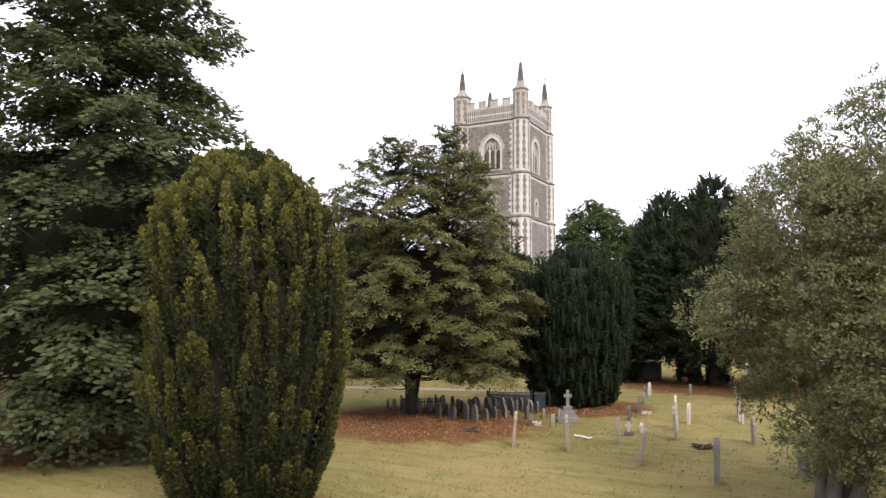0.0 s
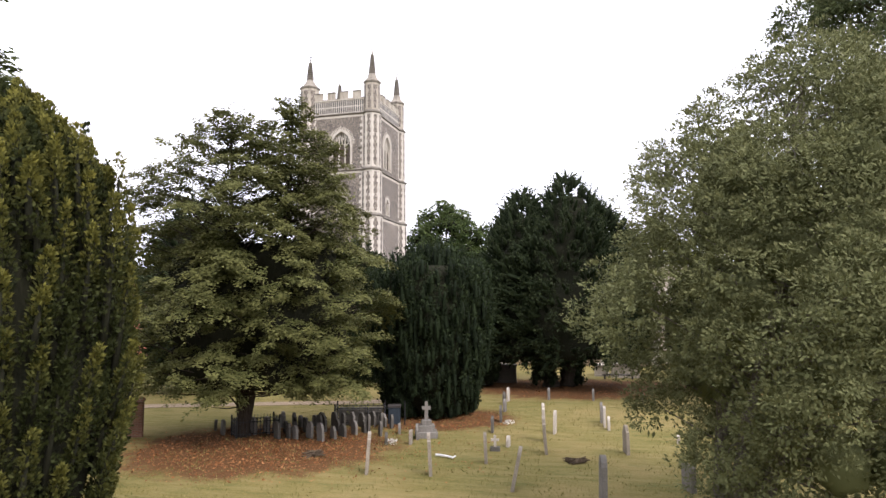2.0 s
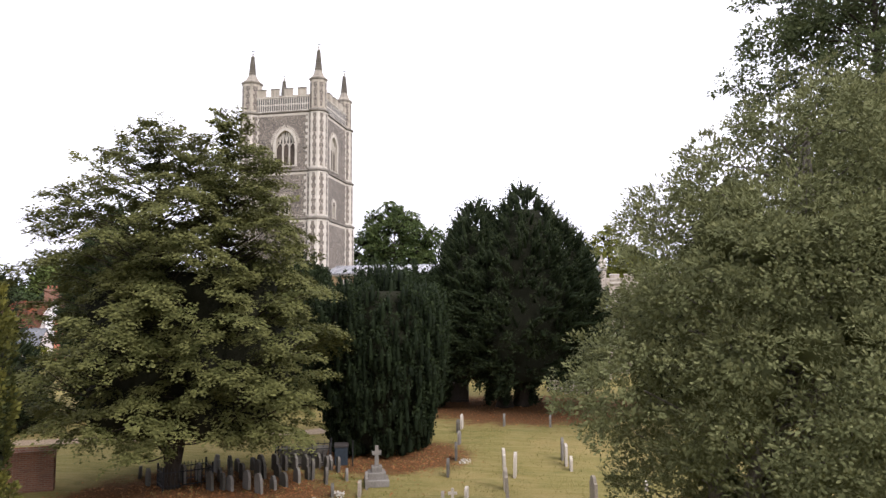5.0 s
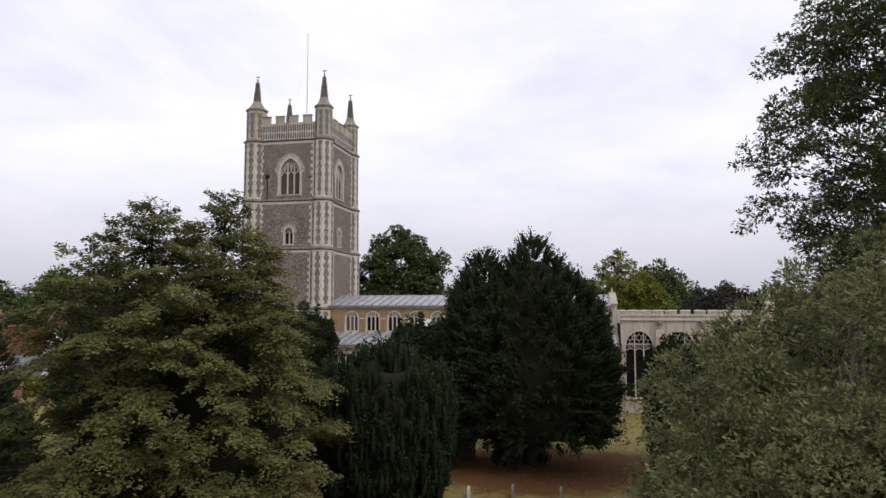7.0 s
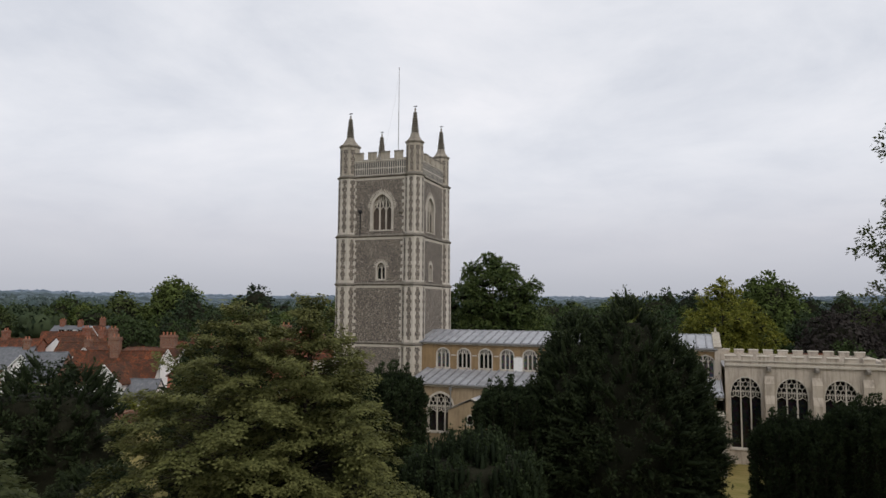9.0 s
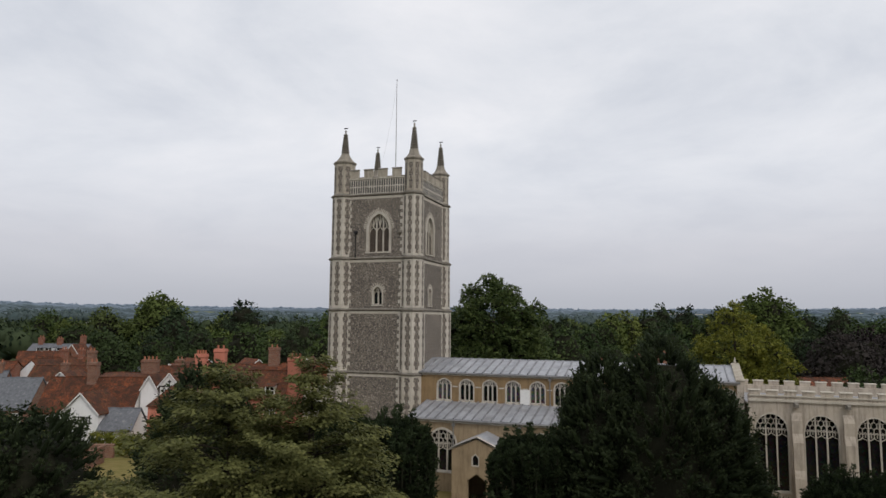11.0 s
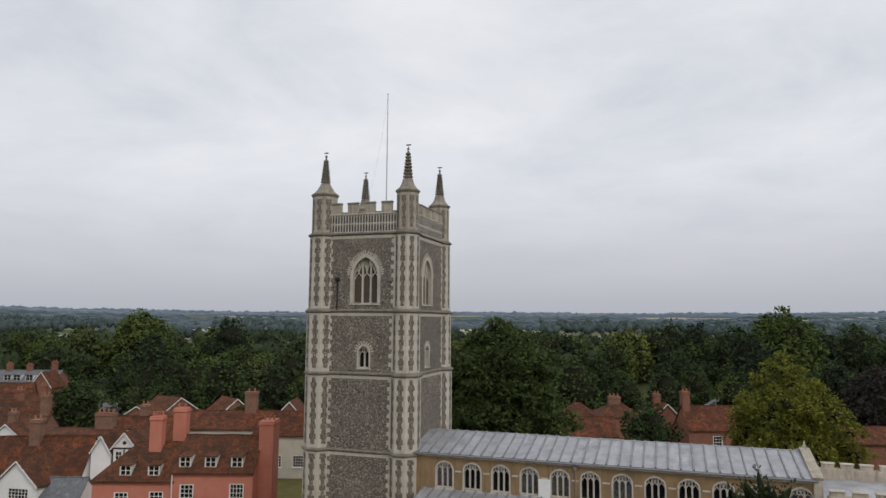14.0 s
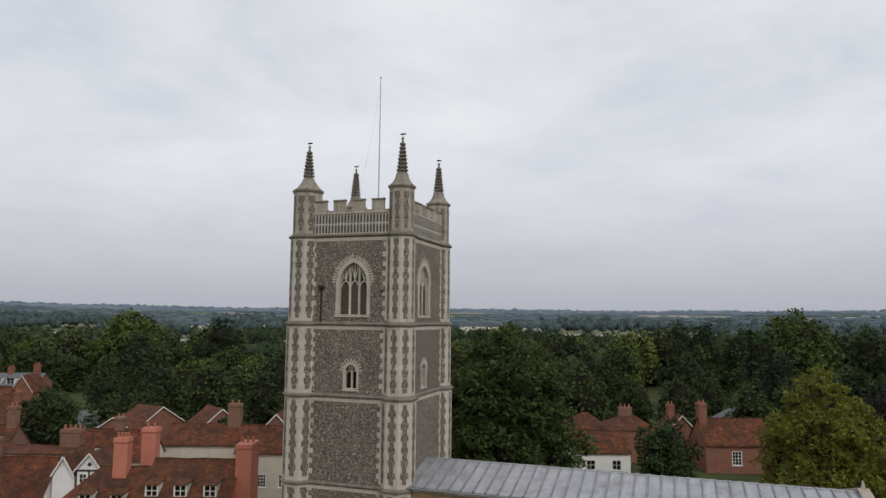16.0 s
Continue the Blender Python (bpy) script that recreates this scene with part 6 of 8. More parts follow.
def mat_ground():
    """Mown grass with dry and trodden patches, leaf litter round the trees, darkened for their shade, and fields far
    out.
    """
    m = Nodes("churchyard_grass", 0.95, 0, 0.1)
    fine = m.ramp(m.noise(7, 8, 0.75), [(0.3, (0.072, 0.077, 0.019)), (0.5, (0.148, 0.132, 0.038)), (0.72, (0.25, 0.203, 0.07))])
    dry = m.ramp(m.noise(19, 6, 0.75), [(0.3, (0.16, 0.122, 0.043)), (0.7, (0.335, 0.25, 0.104))])
    c = m.mix(m.ramp(m.noise(0.16, 6, 0.65), [(0.42, (0, 0, 0)), (0.60, (0.7, 0.7, 0.7))]), fine, dry)
    c = m.mix(m.ramp(m.noise(0.55, 5, 0.65), [(0.56, (0, 0, 0)), (0.70, (0.55, 0.55, 0.55))]), c, (0.12, 0.12, 0.03))
    c = m.mix(m.ramp(m.noise(1.4, 5, 0.7, m.scaled((0.3, 1.6, 1))), [(0.40, (0, 0, 0)), (0.62, (0.6, 0.6, 0.6))]), c, (0.26, 0.21, 0.09))
    c = m.mix(m.ramp(m.noise(0.9, 6, 0.75, m.scaled((0.45, 1.3, 1))), [(0.52, (0, 0, 0)), (0.66, (0.6, 0.6, 0.6))]), c, (0.095, 0.105, 0.028))
    # Brown litter, its tone lowered to carry some of the tree shade.
    litter = m.ramp(m.noise(11, 6, 0.8), [(0.3, (0.045, 0.024, 0.011)), (0.5, (0.115, 0.05, 0.021)), (0.7, (0.21, 0.1, 0.042))])
    edge = m.math("MULTIPLY", m.math("ADD", m.noise(0.8, 6, 0.7), -0.5), 0.9)
    near = None
    for x, y, r in ((-17.0, 29.6, 6.0), (-12.2, 38.8, 4.4), (-7.0, 55.0, 7.8), (-29.0, 19.0, 8.0), (-12.9, 13.3, 3.2), (-2.0, 57.5, 4.6)):
        d = m.n.new("ShaderNodeVectorMath")
        d.operation = "DISTANCE"
        m.l.new(m.co, d.inputs[0])
        d.inputs[1].default_value = (x, y, 0)
        q = m.math("SUBTRACT", 1.0, m.math("DIVIDE", d.outputs["Value"], r))
        near = q if near is None else m.math("MAXIMUM", near, q)
    c = m.mix(m.ramp(m.math("ADD", near, edge), [(0.0, (0, 0, 0)), (0.22, (0.92, 0.92, 0.92))]), c, litter)
    d = m.n.new("ShaderNodeVectorMath")
    d.operation = "DISTANCE"
    m.l.new(m.co, d.inputs[0])
    d.inputs[1].default_value = (-10, 60, 0)
    field = m.voronoi(0.0055, "F1", "Color")
    sep = m.n.new("ShaderNodeSeparateColor")
    m.l.new(field, sep.inputs[0])
    fields = m.ramp(sep.outputs[0], [(0.0, (0.055, 0.085, 0.03)), (0.42, (0.08, 0.105, 0.05)), (0.56, (0.12, 0.13, 0.075)), (0.64, (0.33, 0.30, 0.245)), (1.0, (0.38, 0.34, 0.29))])
    mr = m.n.new("ShaderNodeMapRange")
    mr.inputs["From Min"].default_value, mr.inputs["From Max"].default_value = 380, 520
    m.l.new(d.outputs["Value"], mr.inputs["Value"])
    mz = m.n.new("ShaderNodeMapRange")
    mz.inputs["From Min"].default_value, mz.inputs["From Max"].default_value = 62, 84
    m.l.new(d.outputs["Value"], mz.inputs["Value"])
    c = m.mix(mz.outputs["Result"], c, m.ramp(m.noise(0.3, 5), [(0.35, (0.035, 0.048, 0.018)), (0.65, (0.075, 0.085, 0.034))]))
    c = m.mix(mr.outputs["Result"], c, fields)
    return m.color(c).bump(m.noise(30, 4), 0.7, 0.05).mat


GRASS = mat_ground()
g = Geo()
rings = [0, 6, 12, 20, 30, 42, 56, 75, 100, 140, 200, 280, 400, 560, 760, 1000, 1300, 1700, 2200, 2800, 3500, 4300]
seg = 96
pts = []
for r in rings:
    for k in range(seg):
        x, y = -10 + r * math.cos(k * math.tau / seg), 60 + r * math.sin(k * math.tau / seg)
        pts.append((x, y, ground_height(x, y)))
fs = [(a * seg + k, a * seg + (k + 1) % seg, (a + 1) * seg + (k + 1) % seg, (a + 1) * seg + k) for a in range(len(rings) - 1) for k in range(seg)]
g.add(pts, fs)
solid("ground", g, GRASS, "mown churchyard grass with dry patches and far fields", "ground", "structure")

# fallen leaves and grass tufts
FALLEN = mat_leaf("fallen_leaves", (0.10, 0.04, 0.016), (0.23, 0.093, 0.034), (0.4, 0.2, 0.085), None, 0, 1, 0.4, 0.1, 0.8, 0.15)
TUFT = mat_leaf("grass_blades", (0.09, 0.10, 0.025), (0.19, 0.17, 0.055), (0.36, 0.30, 0.13), None, 0, 1, 0.3, 0.2, 0.8, 0.1)
lv = Leaves(101)
spots = [(-17.0, 29.6, 6.0, 5200), (-12.2, 38.2, 4.4, 2200), (-7.0, 55.0, 7.6, 2600), (-29.0, 19.0, 8.0, 3600), (-12.9, 13.3, 3.4, 1200), (-12.5, 30, 6, 500)]
for x, y, r, n in spots:
    a, q = lv.r.uniform(0, math.tau, n), r * np.sqrt(lv.r.uniform(0, 1, n)) * lv.r.uniform(0.6, 1.12, n)
    p = np.stack([x + np.cos(a) * q, y + np.sin(a) * q, lv.r.uniform(0.01, 0.04, n)], 1)
    u = lv.r.normal(size=(n, 3)) * np.array([1, 1, 0.25])
    f = lv.r.uniform(0.6, 1.3, n)
    lv.blade(p, u, np.array([0, 0, 1.0]) + lv.r.normal(scale=0.4, size=(n, 3)), 0.10 * f, 0.07 * f)
solid("fallen_leaves", lv.mesh("fallen_leaves", FALLEN), None, "scattered orange-brown fallen leaves on the grass", "leaves", "stuff")
lv = Leaves(102)
n = 26000
p = np.stack([lv.r.uniform(-20, 2, n), 13 + 34 * lv.r.uniform(0, 1, n) ** 1.5, np.zeros(n)], 1)
keep = np.array([noise.noise(Vector((x * 0.7, y * 0.7, 5))) > -0.15 for x, y, z in p])
p = p[keep]
n = len(p)
u = np.array([0, 0, 1.0]) + lv.r.normal(scale=0.5, size=(n, 3))
f = lv.r.uniform(0.5, 1.3, n)
lv.blade(p, u, lv.r.normal(size=(n, 3)), 0.085 * f, 0.03 * f)
solid("grass_tufts", lv.mesh("grass_tufts", TUFT), None, "short dry grass blades over the lawn", "grass", "stuff")


# ---- woods beyond the village ----
def mat_wood(name, mid):
    """Leaves of far crowns: leaf to leaf and bough to bough tones, and a tone of its own for every tree."""
    m = Nodes(name, 0.85, 0, 0.1)
    c = m.ramp(m.island(), [(0.0, tuple(v * 0.74 for v in mid)), (0.5, mid), (1.0, tuple(v * 1.3 for v in mid))])
    c = m.mix(m.ramp(m.noise(0.3, 4, 0.6), [(0.40, (0, 0, 0)), (0.66, (0.5, 0.5, 0.5))]), c, tuple(v * 1.4 for v in mid))
    c = m.mix(1.0, c, m.ramp(m.obrandom(), [(0.0, (0.42, 0.5, 0.6)), (0.25, (0.85, 0.9, 0.9)), (0.45, (0.6, 0.62, 0.7)), (0.65, (1.12, 1.12, 0.92)), (0.8, (0.8, 0.9, 0.9)), (1.0, (1.3, 1.22, 0.95))]), "MULTIPLY")
    return m.color(c).mat


WOOD = [mat_wood("wood_green", (0.053, 0.075, 0.025)), mat_wood("wood_dark", (0.036, 0.051, 0.025)), mat_wood("wood_light", (0.078, 0.097, 0.031)), mat_wood("copper_wood", (0.043, 0.033, 0.030))]


def wood_crown(seed, h, w, lobes, sprigs, leaf, material):
    """The crown of a tree seen across the roofs."""
    pr = [(h * 0.08, w * 0.62), (h * 0.3, w * 0.95), (h * 0.55, w * 0.98), (h * 0.78, w * 0.7), (h * 0.92, w * 0.35), (h, w * 0.08)]
    return lobed_tree(seed, h, [(0, 0, pr)], lobes, w * 0.32, sprigs, 6, leaf * 1.5, leaf, 0.75, material, 0.3, ((0, 0),), 0.75, 0.25, 0.0, 0.2, (0.5, 1.08), 0.2, -0.5, 0.4, 8, (0.62, h * 0.95), 1.6, 1.3)[1]


wood_kinds = []
for k, (h, w) in enumerate(((15, 6.0), (18, 7.0), (12, 5.5), (20, 6.0), (14, 7.5))):
    for mi in (0, 1, 2):
        if (k + mi) % 2 == 0 or mi == 0:
            wood_kinds.append((h, w, wood_crown(200 + k * 7 + mi, h, w, 36, 11, 0.85, WOOD[mi])))
wood_trunk = Geo().tube([(0, 0, -0.5), (0, 0, 5)], [0.45, 0.3], 6).mesh("trunk")
wood_trunk.materials.append(BARK)


def wood_tree(x, y, h, w, crown, s, turn, text="round-headed broadleaved tree in the valley woods"):
    t = thing("broadleaf_tree", pose(x, y, ground_height(x, y), 0, 0, turn), text, "tree", "trees beyond the village")
    t.scale = (s, s, s)
    part("trunk", wood_trunk, None, t)
    part("crown", crown, None, t)


rng = np.random.default_rng(7)
ROOFS_KEEP_CLEAR = [(-84, 96, 40), (-60, 105, 34), (-112, 112, 26), (-22, 146, 15), (-4, 156, 13), (18, 144, 10), (-178, 168, 22), (-164, 152, 16), (-150, 140, 13), (-16, 160, 12), (0, 190, 7), (9.5, 383, 12), (25, 160, 14), (30, 180, 9)]
placed = 0
tries = 0
EYE_LATE = (-10.0, 24.0)
while placed < 165 and tries < 20000:
    tries += 1
    az = radians(rng.uniform(-66, 27))
    d = 110 + 220 * rng.uniform(0, 1) ** 1.1
    x, y = EYE_LATE[0] + math.sin(az) * d, EYE_LATE[1] + math.cos(az) * d
    if any(math.hypot(x - a, y - b) < r for a, b, r in ROOFS_KEEP_CLEAR) or (-50 < x < 30 and 70 < y < 118) or d < 138 + 14 * math.cos(az * 5):
        continue
    h, w, crown = wood_kinds[int(rng.integers(len(wood_kinds)))]
    s = rng.uniform(0.75, 1.25) * (0.68 if d < 190 else 0.85 if d < 240 else 1.05)
    wood_tree(x, y, h, w, crown, s, rng.uniform(0, 360))
    placed += 1
# landmarks among them
big = wood_crown(301, 25, 11, 80, 22, 1.0, WOOD[2])
wood_tree(-190.0, 222.0, 25, 11, big, 1.0, 0, "large pale-green tree that stands above the valley woods")
copper = wood_crown(302, 17, 9, 60, 20, 0.8, WOOD[3])
wood_tree(25.5, 167.0, 17, 9, copper, 0.82, 0, "dark copper-leaved tree in the valley woods")
wood_tree(34.0, 186.0, 17, 9, copper, 0.85, 90, "dark copper-leaved tree in the valley woods")
poplar = wood_crown(303, 26, 12, 80, 22, 1.0, WOOD[0])
wood_tree(22.0, 262.0, 26, 12, poplar, 1.0, 0, "broad tall tree that stands above the valley woods")
near_kind = wood_crown(304, 11, 4.4, 44, 18, 0.5, WOOD[0])
for x, y, s, text in ((-14.0, 131.0, 0.95, "green tree between the roofs"), (-108.5, 118.0, 1.1, "green tree between the roofs"), (-80.0, 128.0, 0.8, "dark green tree behind the roofs"), (-60.0, 134.0, 1.2, "green tree behind the roofs"), (-45.0, 122.0, 1.15, "green tree behind the tower"), (20.0, 128.0, 0.9, "green tree beyond the chancel"), (-98.0, 76.0, 0.5, "garden shrub by the white cottage"), (-76.0, 69.5, 0.5, "green garden shrub behind the brick wall"), (-82.0, 73.0, 0.45, "green garden shrub behind the brick wall"), (-50.0, 130.0, 1.3, "green tree behind the tower"), (26.0, 104.0, 1.0, "green tree beyond the chancel")):
    wood_tree(x, y, 11, 4.4, near_kind, s, (x * 37) % 360, text)

for k, (x, y) in enumerate(((-128, 152), (-114, 150), (-101, 149), (-88, 148), (-76, 144), (-64, 147), (-120, 165), (-94, 162), (-70, 160), (-54, 152), (-140, 170), (-38, 150), (-30, 172), (-12, 176), (8, 172), (44, 162), (42, 142), (10, 200), (-5, 205))):
    h, w, crown = wood_kinds[(k * 5 + 2) % len(wood_kinds)]
    wood_tree(x, y, h, w, crown, 0.62 + 0.22 * ((k * 7) % 5) / 4, k * 51 % 360)

# the far woods, hedgerow trees and valley sides, with haze painted into the farther leaf colours
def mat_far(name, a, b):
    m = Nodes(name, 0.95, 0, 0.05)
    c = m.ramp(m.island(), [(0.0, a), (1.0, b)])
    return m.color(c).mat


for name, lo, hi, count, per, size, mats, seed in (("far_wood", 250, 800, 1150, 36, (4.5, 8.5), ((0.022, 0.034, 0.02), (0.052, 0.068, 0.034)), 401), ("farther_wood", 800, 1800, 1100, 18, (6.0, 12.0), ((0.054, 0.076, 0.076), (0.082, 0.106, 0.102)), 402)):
    lv = Leaves(seed)
    cs, rs = [], []
    while len(cs) < count:
        az = radians(lv.r.uniform(-68, 28))
        d = lo + (hi - lo) * lv.r.uniform(0, 1)
        x, y = EYE_LATE[0] + math.sin(az) * d, EYE_LATE[1] + math.cos(az) * d
        if noise.noise(Vector((x * 0.0035, y * 0.0035, 9.0))) < (-0.3 if lo < 700 else 0.1) or any(math.hypot(x - a, y - b) < r for a, b, r in ROOFS_KEEP_CLEAR):
            continue
        w = lv.r.uniform(*size)
        cs.append((x, y, ground_height(x, y) + w * lv.r.uniform(0.6, 1.0)))
        rs.append((w, w, w * lv.r.uniform(0.8, 1.15)))
    lv.balls(cs, rs, per, size[0] * 0.42, size[0] * 0.33, 0.8, 0.66, 0.3)
    solid(name, lv.mesh(name, mat_far(name + "_leaves", *mats)), None, "woods and hedgerow trees across the valley, farther ones tinted for haze", "woodland", "stuff")
# belts of trees along the valley sides, line behind line to the skyline; haze is painted in as blue-grey
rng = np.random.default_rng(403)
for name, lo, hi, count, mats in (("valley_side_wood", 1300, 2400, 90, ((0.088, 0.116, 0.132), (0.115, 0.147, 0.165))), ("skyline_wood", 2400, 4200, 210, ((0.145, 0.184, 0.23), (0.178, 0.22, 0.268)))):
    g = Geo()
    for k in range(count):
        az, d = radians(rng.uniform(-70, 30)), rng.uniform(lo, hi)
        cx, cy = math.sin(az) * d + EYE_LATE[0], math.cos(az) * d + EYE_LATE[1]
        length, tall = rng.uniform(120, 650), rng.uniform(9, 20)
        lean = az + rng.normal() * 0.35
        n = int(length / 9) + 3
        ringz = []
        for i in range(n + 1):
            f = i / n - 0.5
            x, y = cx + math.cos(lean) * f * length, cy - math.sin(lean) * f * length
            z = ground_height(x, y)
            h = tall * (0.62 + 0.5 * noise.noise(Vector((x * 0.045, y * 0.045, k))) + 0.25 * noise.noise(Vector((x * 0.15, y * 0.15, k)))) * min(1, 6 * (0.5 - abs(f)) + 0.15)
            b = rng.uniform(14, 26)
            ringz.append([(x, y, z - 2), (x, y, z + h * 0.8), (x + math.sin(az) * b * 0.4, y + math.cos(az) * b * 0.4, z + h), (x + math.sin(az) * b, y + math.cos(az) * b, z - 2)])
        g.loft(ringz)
    solid(name, g, mat_far(name + "_leaves", *mats), "tree belts on the far valley side, painted blue-green for haze", "woodland", "stuff")


# ---- the village ----
def sash(parent, m, u, z, w, h, nx, nz, proud=0.0, deep=0.12):
    """A white glazing-bar window set in an opening: frame, bars, sill and glass."""
    win = part("window", Geo().strip([(u - w / 2, z), (u - w / 2, z + h), (u + w / 2, z + h), (u + w / 2, z), (u - w / 2, z)], 0.13, -0.02 - proud, deep, m), WHITE_PAINT, parent, "white-painted sash window")
    g = Geo()
    for k in range(1, nx):
        x = u - w / 2 + w * k / nx
        g.box(x - 0.025, x + 0.025, deep - 0.07, deep - 0.02, z, z + h, m)
    for k in range(1, nz):
        q = z + h * k / nz
        g.box(u - w / 2, u + w / 2, deep - 0.075, deep - 0.025, q - 0.025, q + 0.025, m)
    part("glazing_bars", g, WHITE_PAINT, win)
    part("glass", Geo().box(u - w / 2, u + w / 2, deep - 0.015, deep, z, z + h, m), GLASS, win, "dark window glass")
    part("sill", Geo().box(u - w / 2 - 0.12, u + w / 2 + 0.12, -0.12 - proud, 0.05, z - 0.13, z - 0.03, m), WHITE_PAINT, win)
    return win


def chimney(parent, u, v, w, d, z0, z1, material, pots=2):
    """A brick stack with a corbelled cap and clay pots."""
    st = part("chimney", Geo().box(u - w / 2, u + w / 2, v - d / 2, v + d / 2, z0, z1), material, parent, "tall chimney stack")
    part("chimney_cap", Geo().loft([[(u - w / 2 - o, v - d / 2 - o, z), (u + w / 2 + o, v - d / 2 - o, z), (u + w / 2 + o, v + d / 2 + o, z), (u - w / 2 - o, v + d / 2 + o, z)] for o, z in ((0.01, z1 - 0.5), (0.09, z1 - 0.38), (0.09, z1 - 0.22), (0.04, z1 - 0.2), (0.04, z1 + 0.02))]), material, st, "corbelled chimney cap")
    for k in range(pots):
        x = u + (k - (pots - 1) / 2) * w / max(pots, 1)
        part("chimney_pot", Geo().lathe(x, v, [(0.14, z1 - 0.02), (0.12, z1 + 0.4), (0.15, z1 + 0.45), (0.15, z1 + 0.5)], 8), TERRACOTTA, st, "clay chimney pot")


def house(x, y, rz, w, d, eave, ridge, wall, roof, label, kind="long", windows=(), chimneys=(), dormers=(), over=0.3, stack=BRICK_OLD, name="house", hip=0.0):
    """A house whose front lies on its local y = 0, seen from -y. kind: long (ridge along the front), gable (gable to the front), hip."""
    h = thing(name, pose(x, y, 0, 0, 0, rz), label, "house")
    a, b, t = -w / 2, w / 2, 0.35
    holes = [[(u - ww / 2, z), (u - ww / 2, z + hh), (u + ww / 2, z + hh), (u + ww / 2, z)] for u, z, ww, hh, nx, nz in windows]
    front = [(a, 0), (a, eave), (b, eave), (b, 0)]
    if kind == "gable":
        front = [(a, 0), (a, eave), (0, ridge - 0.1), (b, eave), (b, 0)]
    part("front_wall", Geo().panel(front, holes, t), wall, h)
    part("back_wall", Geo().panel(front, [], t, pose(0, d, 0, 0, 0, 180)), wall, h)
    side = [(0.0 + t, 0), (t, eave), (d - t, eave), (d - t, 0)]
    if kind == "long":
        side = [(t, 0), (t, eave + (ridge - eave) * t * 2 / d - 0.1), (d / 2, ridge - 0.1), (d - t, eave + (ridge - eave) * t * 2 / d - 0.1), (d - t, 0)]
    part("side_wall", Geo().panel(side, [], t, pose(b, 0, 0, 0, 0, 90)), wall, h)
    if hip:
        side = [(t, 0), (t, eave - 0.1), (d - t, eave - 0.1), (d - t, 0)]
    part("side_wall", Geo().panel([(-u, z) for u, z in side][::-1], [], t, pose(a, 0, 0, 0, 0, -90)), wall, h)
    for u, z, ww, hh, nx, nz in windows:
        sash(h, pose(0, 0, 0), u, z, ww, hh, nx, nz)
    k = (ridge - eave)
    if kind == "long":
        q = over * k / (d / 2)
        wob = [0.05 * math.sin(i * 1.7 + x) for i in range(9)]
        for s, (y0, y1) in enumerate(((-over, d / 2), (d + over, d / 2))):
            rings = []
            for i in range(9):
                u = a - 0.15 + (w + 0.3) * i / 8
                v = u + (hip * (1 - i / 8))
                rings.append([(u, y0, eave - q), (v, y1, ridge + wob[i] * 0.8), (v, y1, ridge + 0.14 + wob[i] * 0.8), (u, y0, eave - q + 0.16)])
            part("roof_slope", Geo().loft(rings), roof, h, "old tiled roof slope" if s == 0 else "")
        if hip:
            part("roof_slope", Geo().loft([[(a - 0.15, -over, eave - q), (a - 0.15, -over, eave - q + 0.16)], [(a - 0.15 + hip, d / 2, ridge), (a - 0.15 + hip, d / 2, ridge + 0.14)], [(a - 0.15, d + over, eave - q), (a - 0.15, d + over, eave - q + 0.16)]]).add([(a - 0.15, -over, eave - q + 0.16), (a - 0.15 + hip, d / 2, ridge + 0.14), (a - 0.15, d + over, eave - q + 0.16)], [(0, 1, 2)]), roof, h, "hipped end of the roof")
        part("ridge_tiles", Geo().tube([(a - 0.15 + hip * (1 - i / 8) + (w + 0.3) * i / 8, d / 2, ridge + 0.13 + wob[i] * 0.8) for i in range(9)], 0.1, 6), roof, h)
    elif kind == "gable":
        q = over * k / (w / 2)
        for s in (-1, 1):
            part("roof_slope", Geo().loft([[(s * (w / 2 + over), v, eave - q), (0, v, ridge), (0, v, ridge + 0.15), (s * (w / 2 + over), v, eave - q + 0.16)] for v in (-0.25, d + 0.1)]), roof, h, "old tiled roof slope" if s < 0 else "")
        for foot in (a - over, b + over):
            part("barge_board", Geo().strip([(foot, eave - q + 0.02), (0, ridge + 0.04)] if foot < 0 else [(0, ridge + 0.04), (foot, eave - q + 0.02)], 0.15, -0.31, -0.26), WHITE_PAINT, h, "white barge board")
    else:
        e = min(w, d) / 2
        rv = [(a - over, -over, eave), (b + over, -over, eave), (b + over, d + over, eave), (a - over, d + over, eave)]
        r0, r1 = ((a + e, d / 2, ridge), (b - e, d / 2, ridge)) if w >= d else ((0, e, ridge), (0, d - e, ridge))
        part("roof", Geo().add([*rv, r0, r1], [(0, 1, 5, 4), (1, 2, 5), (2, 3, 4, 5), (3, 0, 4), (3, 2, 1, 0)]), roof, h, "hipped tiled roof")
    for u, v, ww, dd, z0, z1, mat_, pots in chimneys:
        chimney(h, u, v, ww, dd, z0, z1, mat_, pots)
    for u, z, ww, hh in dormers:
        dy = (z - eave) / k * (d / 2)
        dm = part("dormer", Geo().panel([(u - ww / 2 - 0.12, z - 0.15), (u - ww / 2 - 0.12, z + hh + 0.1), (u + ww / 2 + 0.12, z + hh + 0.1), (u + ww / 2 + 0.12, z - 0.15)], [[(u - ww / 2, z), (u - ww / 2, z + hh), (u + ww / 2, z + hh), (u + ww / 2, z)]], 0.3, pose(0, dy - 0.25, 0)), WHITE_PAINT, h, "white roof dormer with a small window")
        run = hh / k * (d / 2)
        for s in (-1, 1):
            e = u + s * (ww / 2 + 0.08)
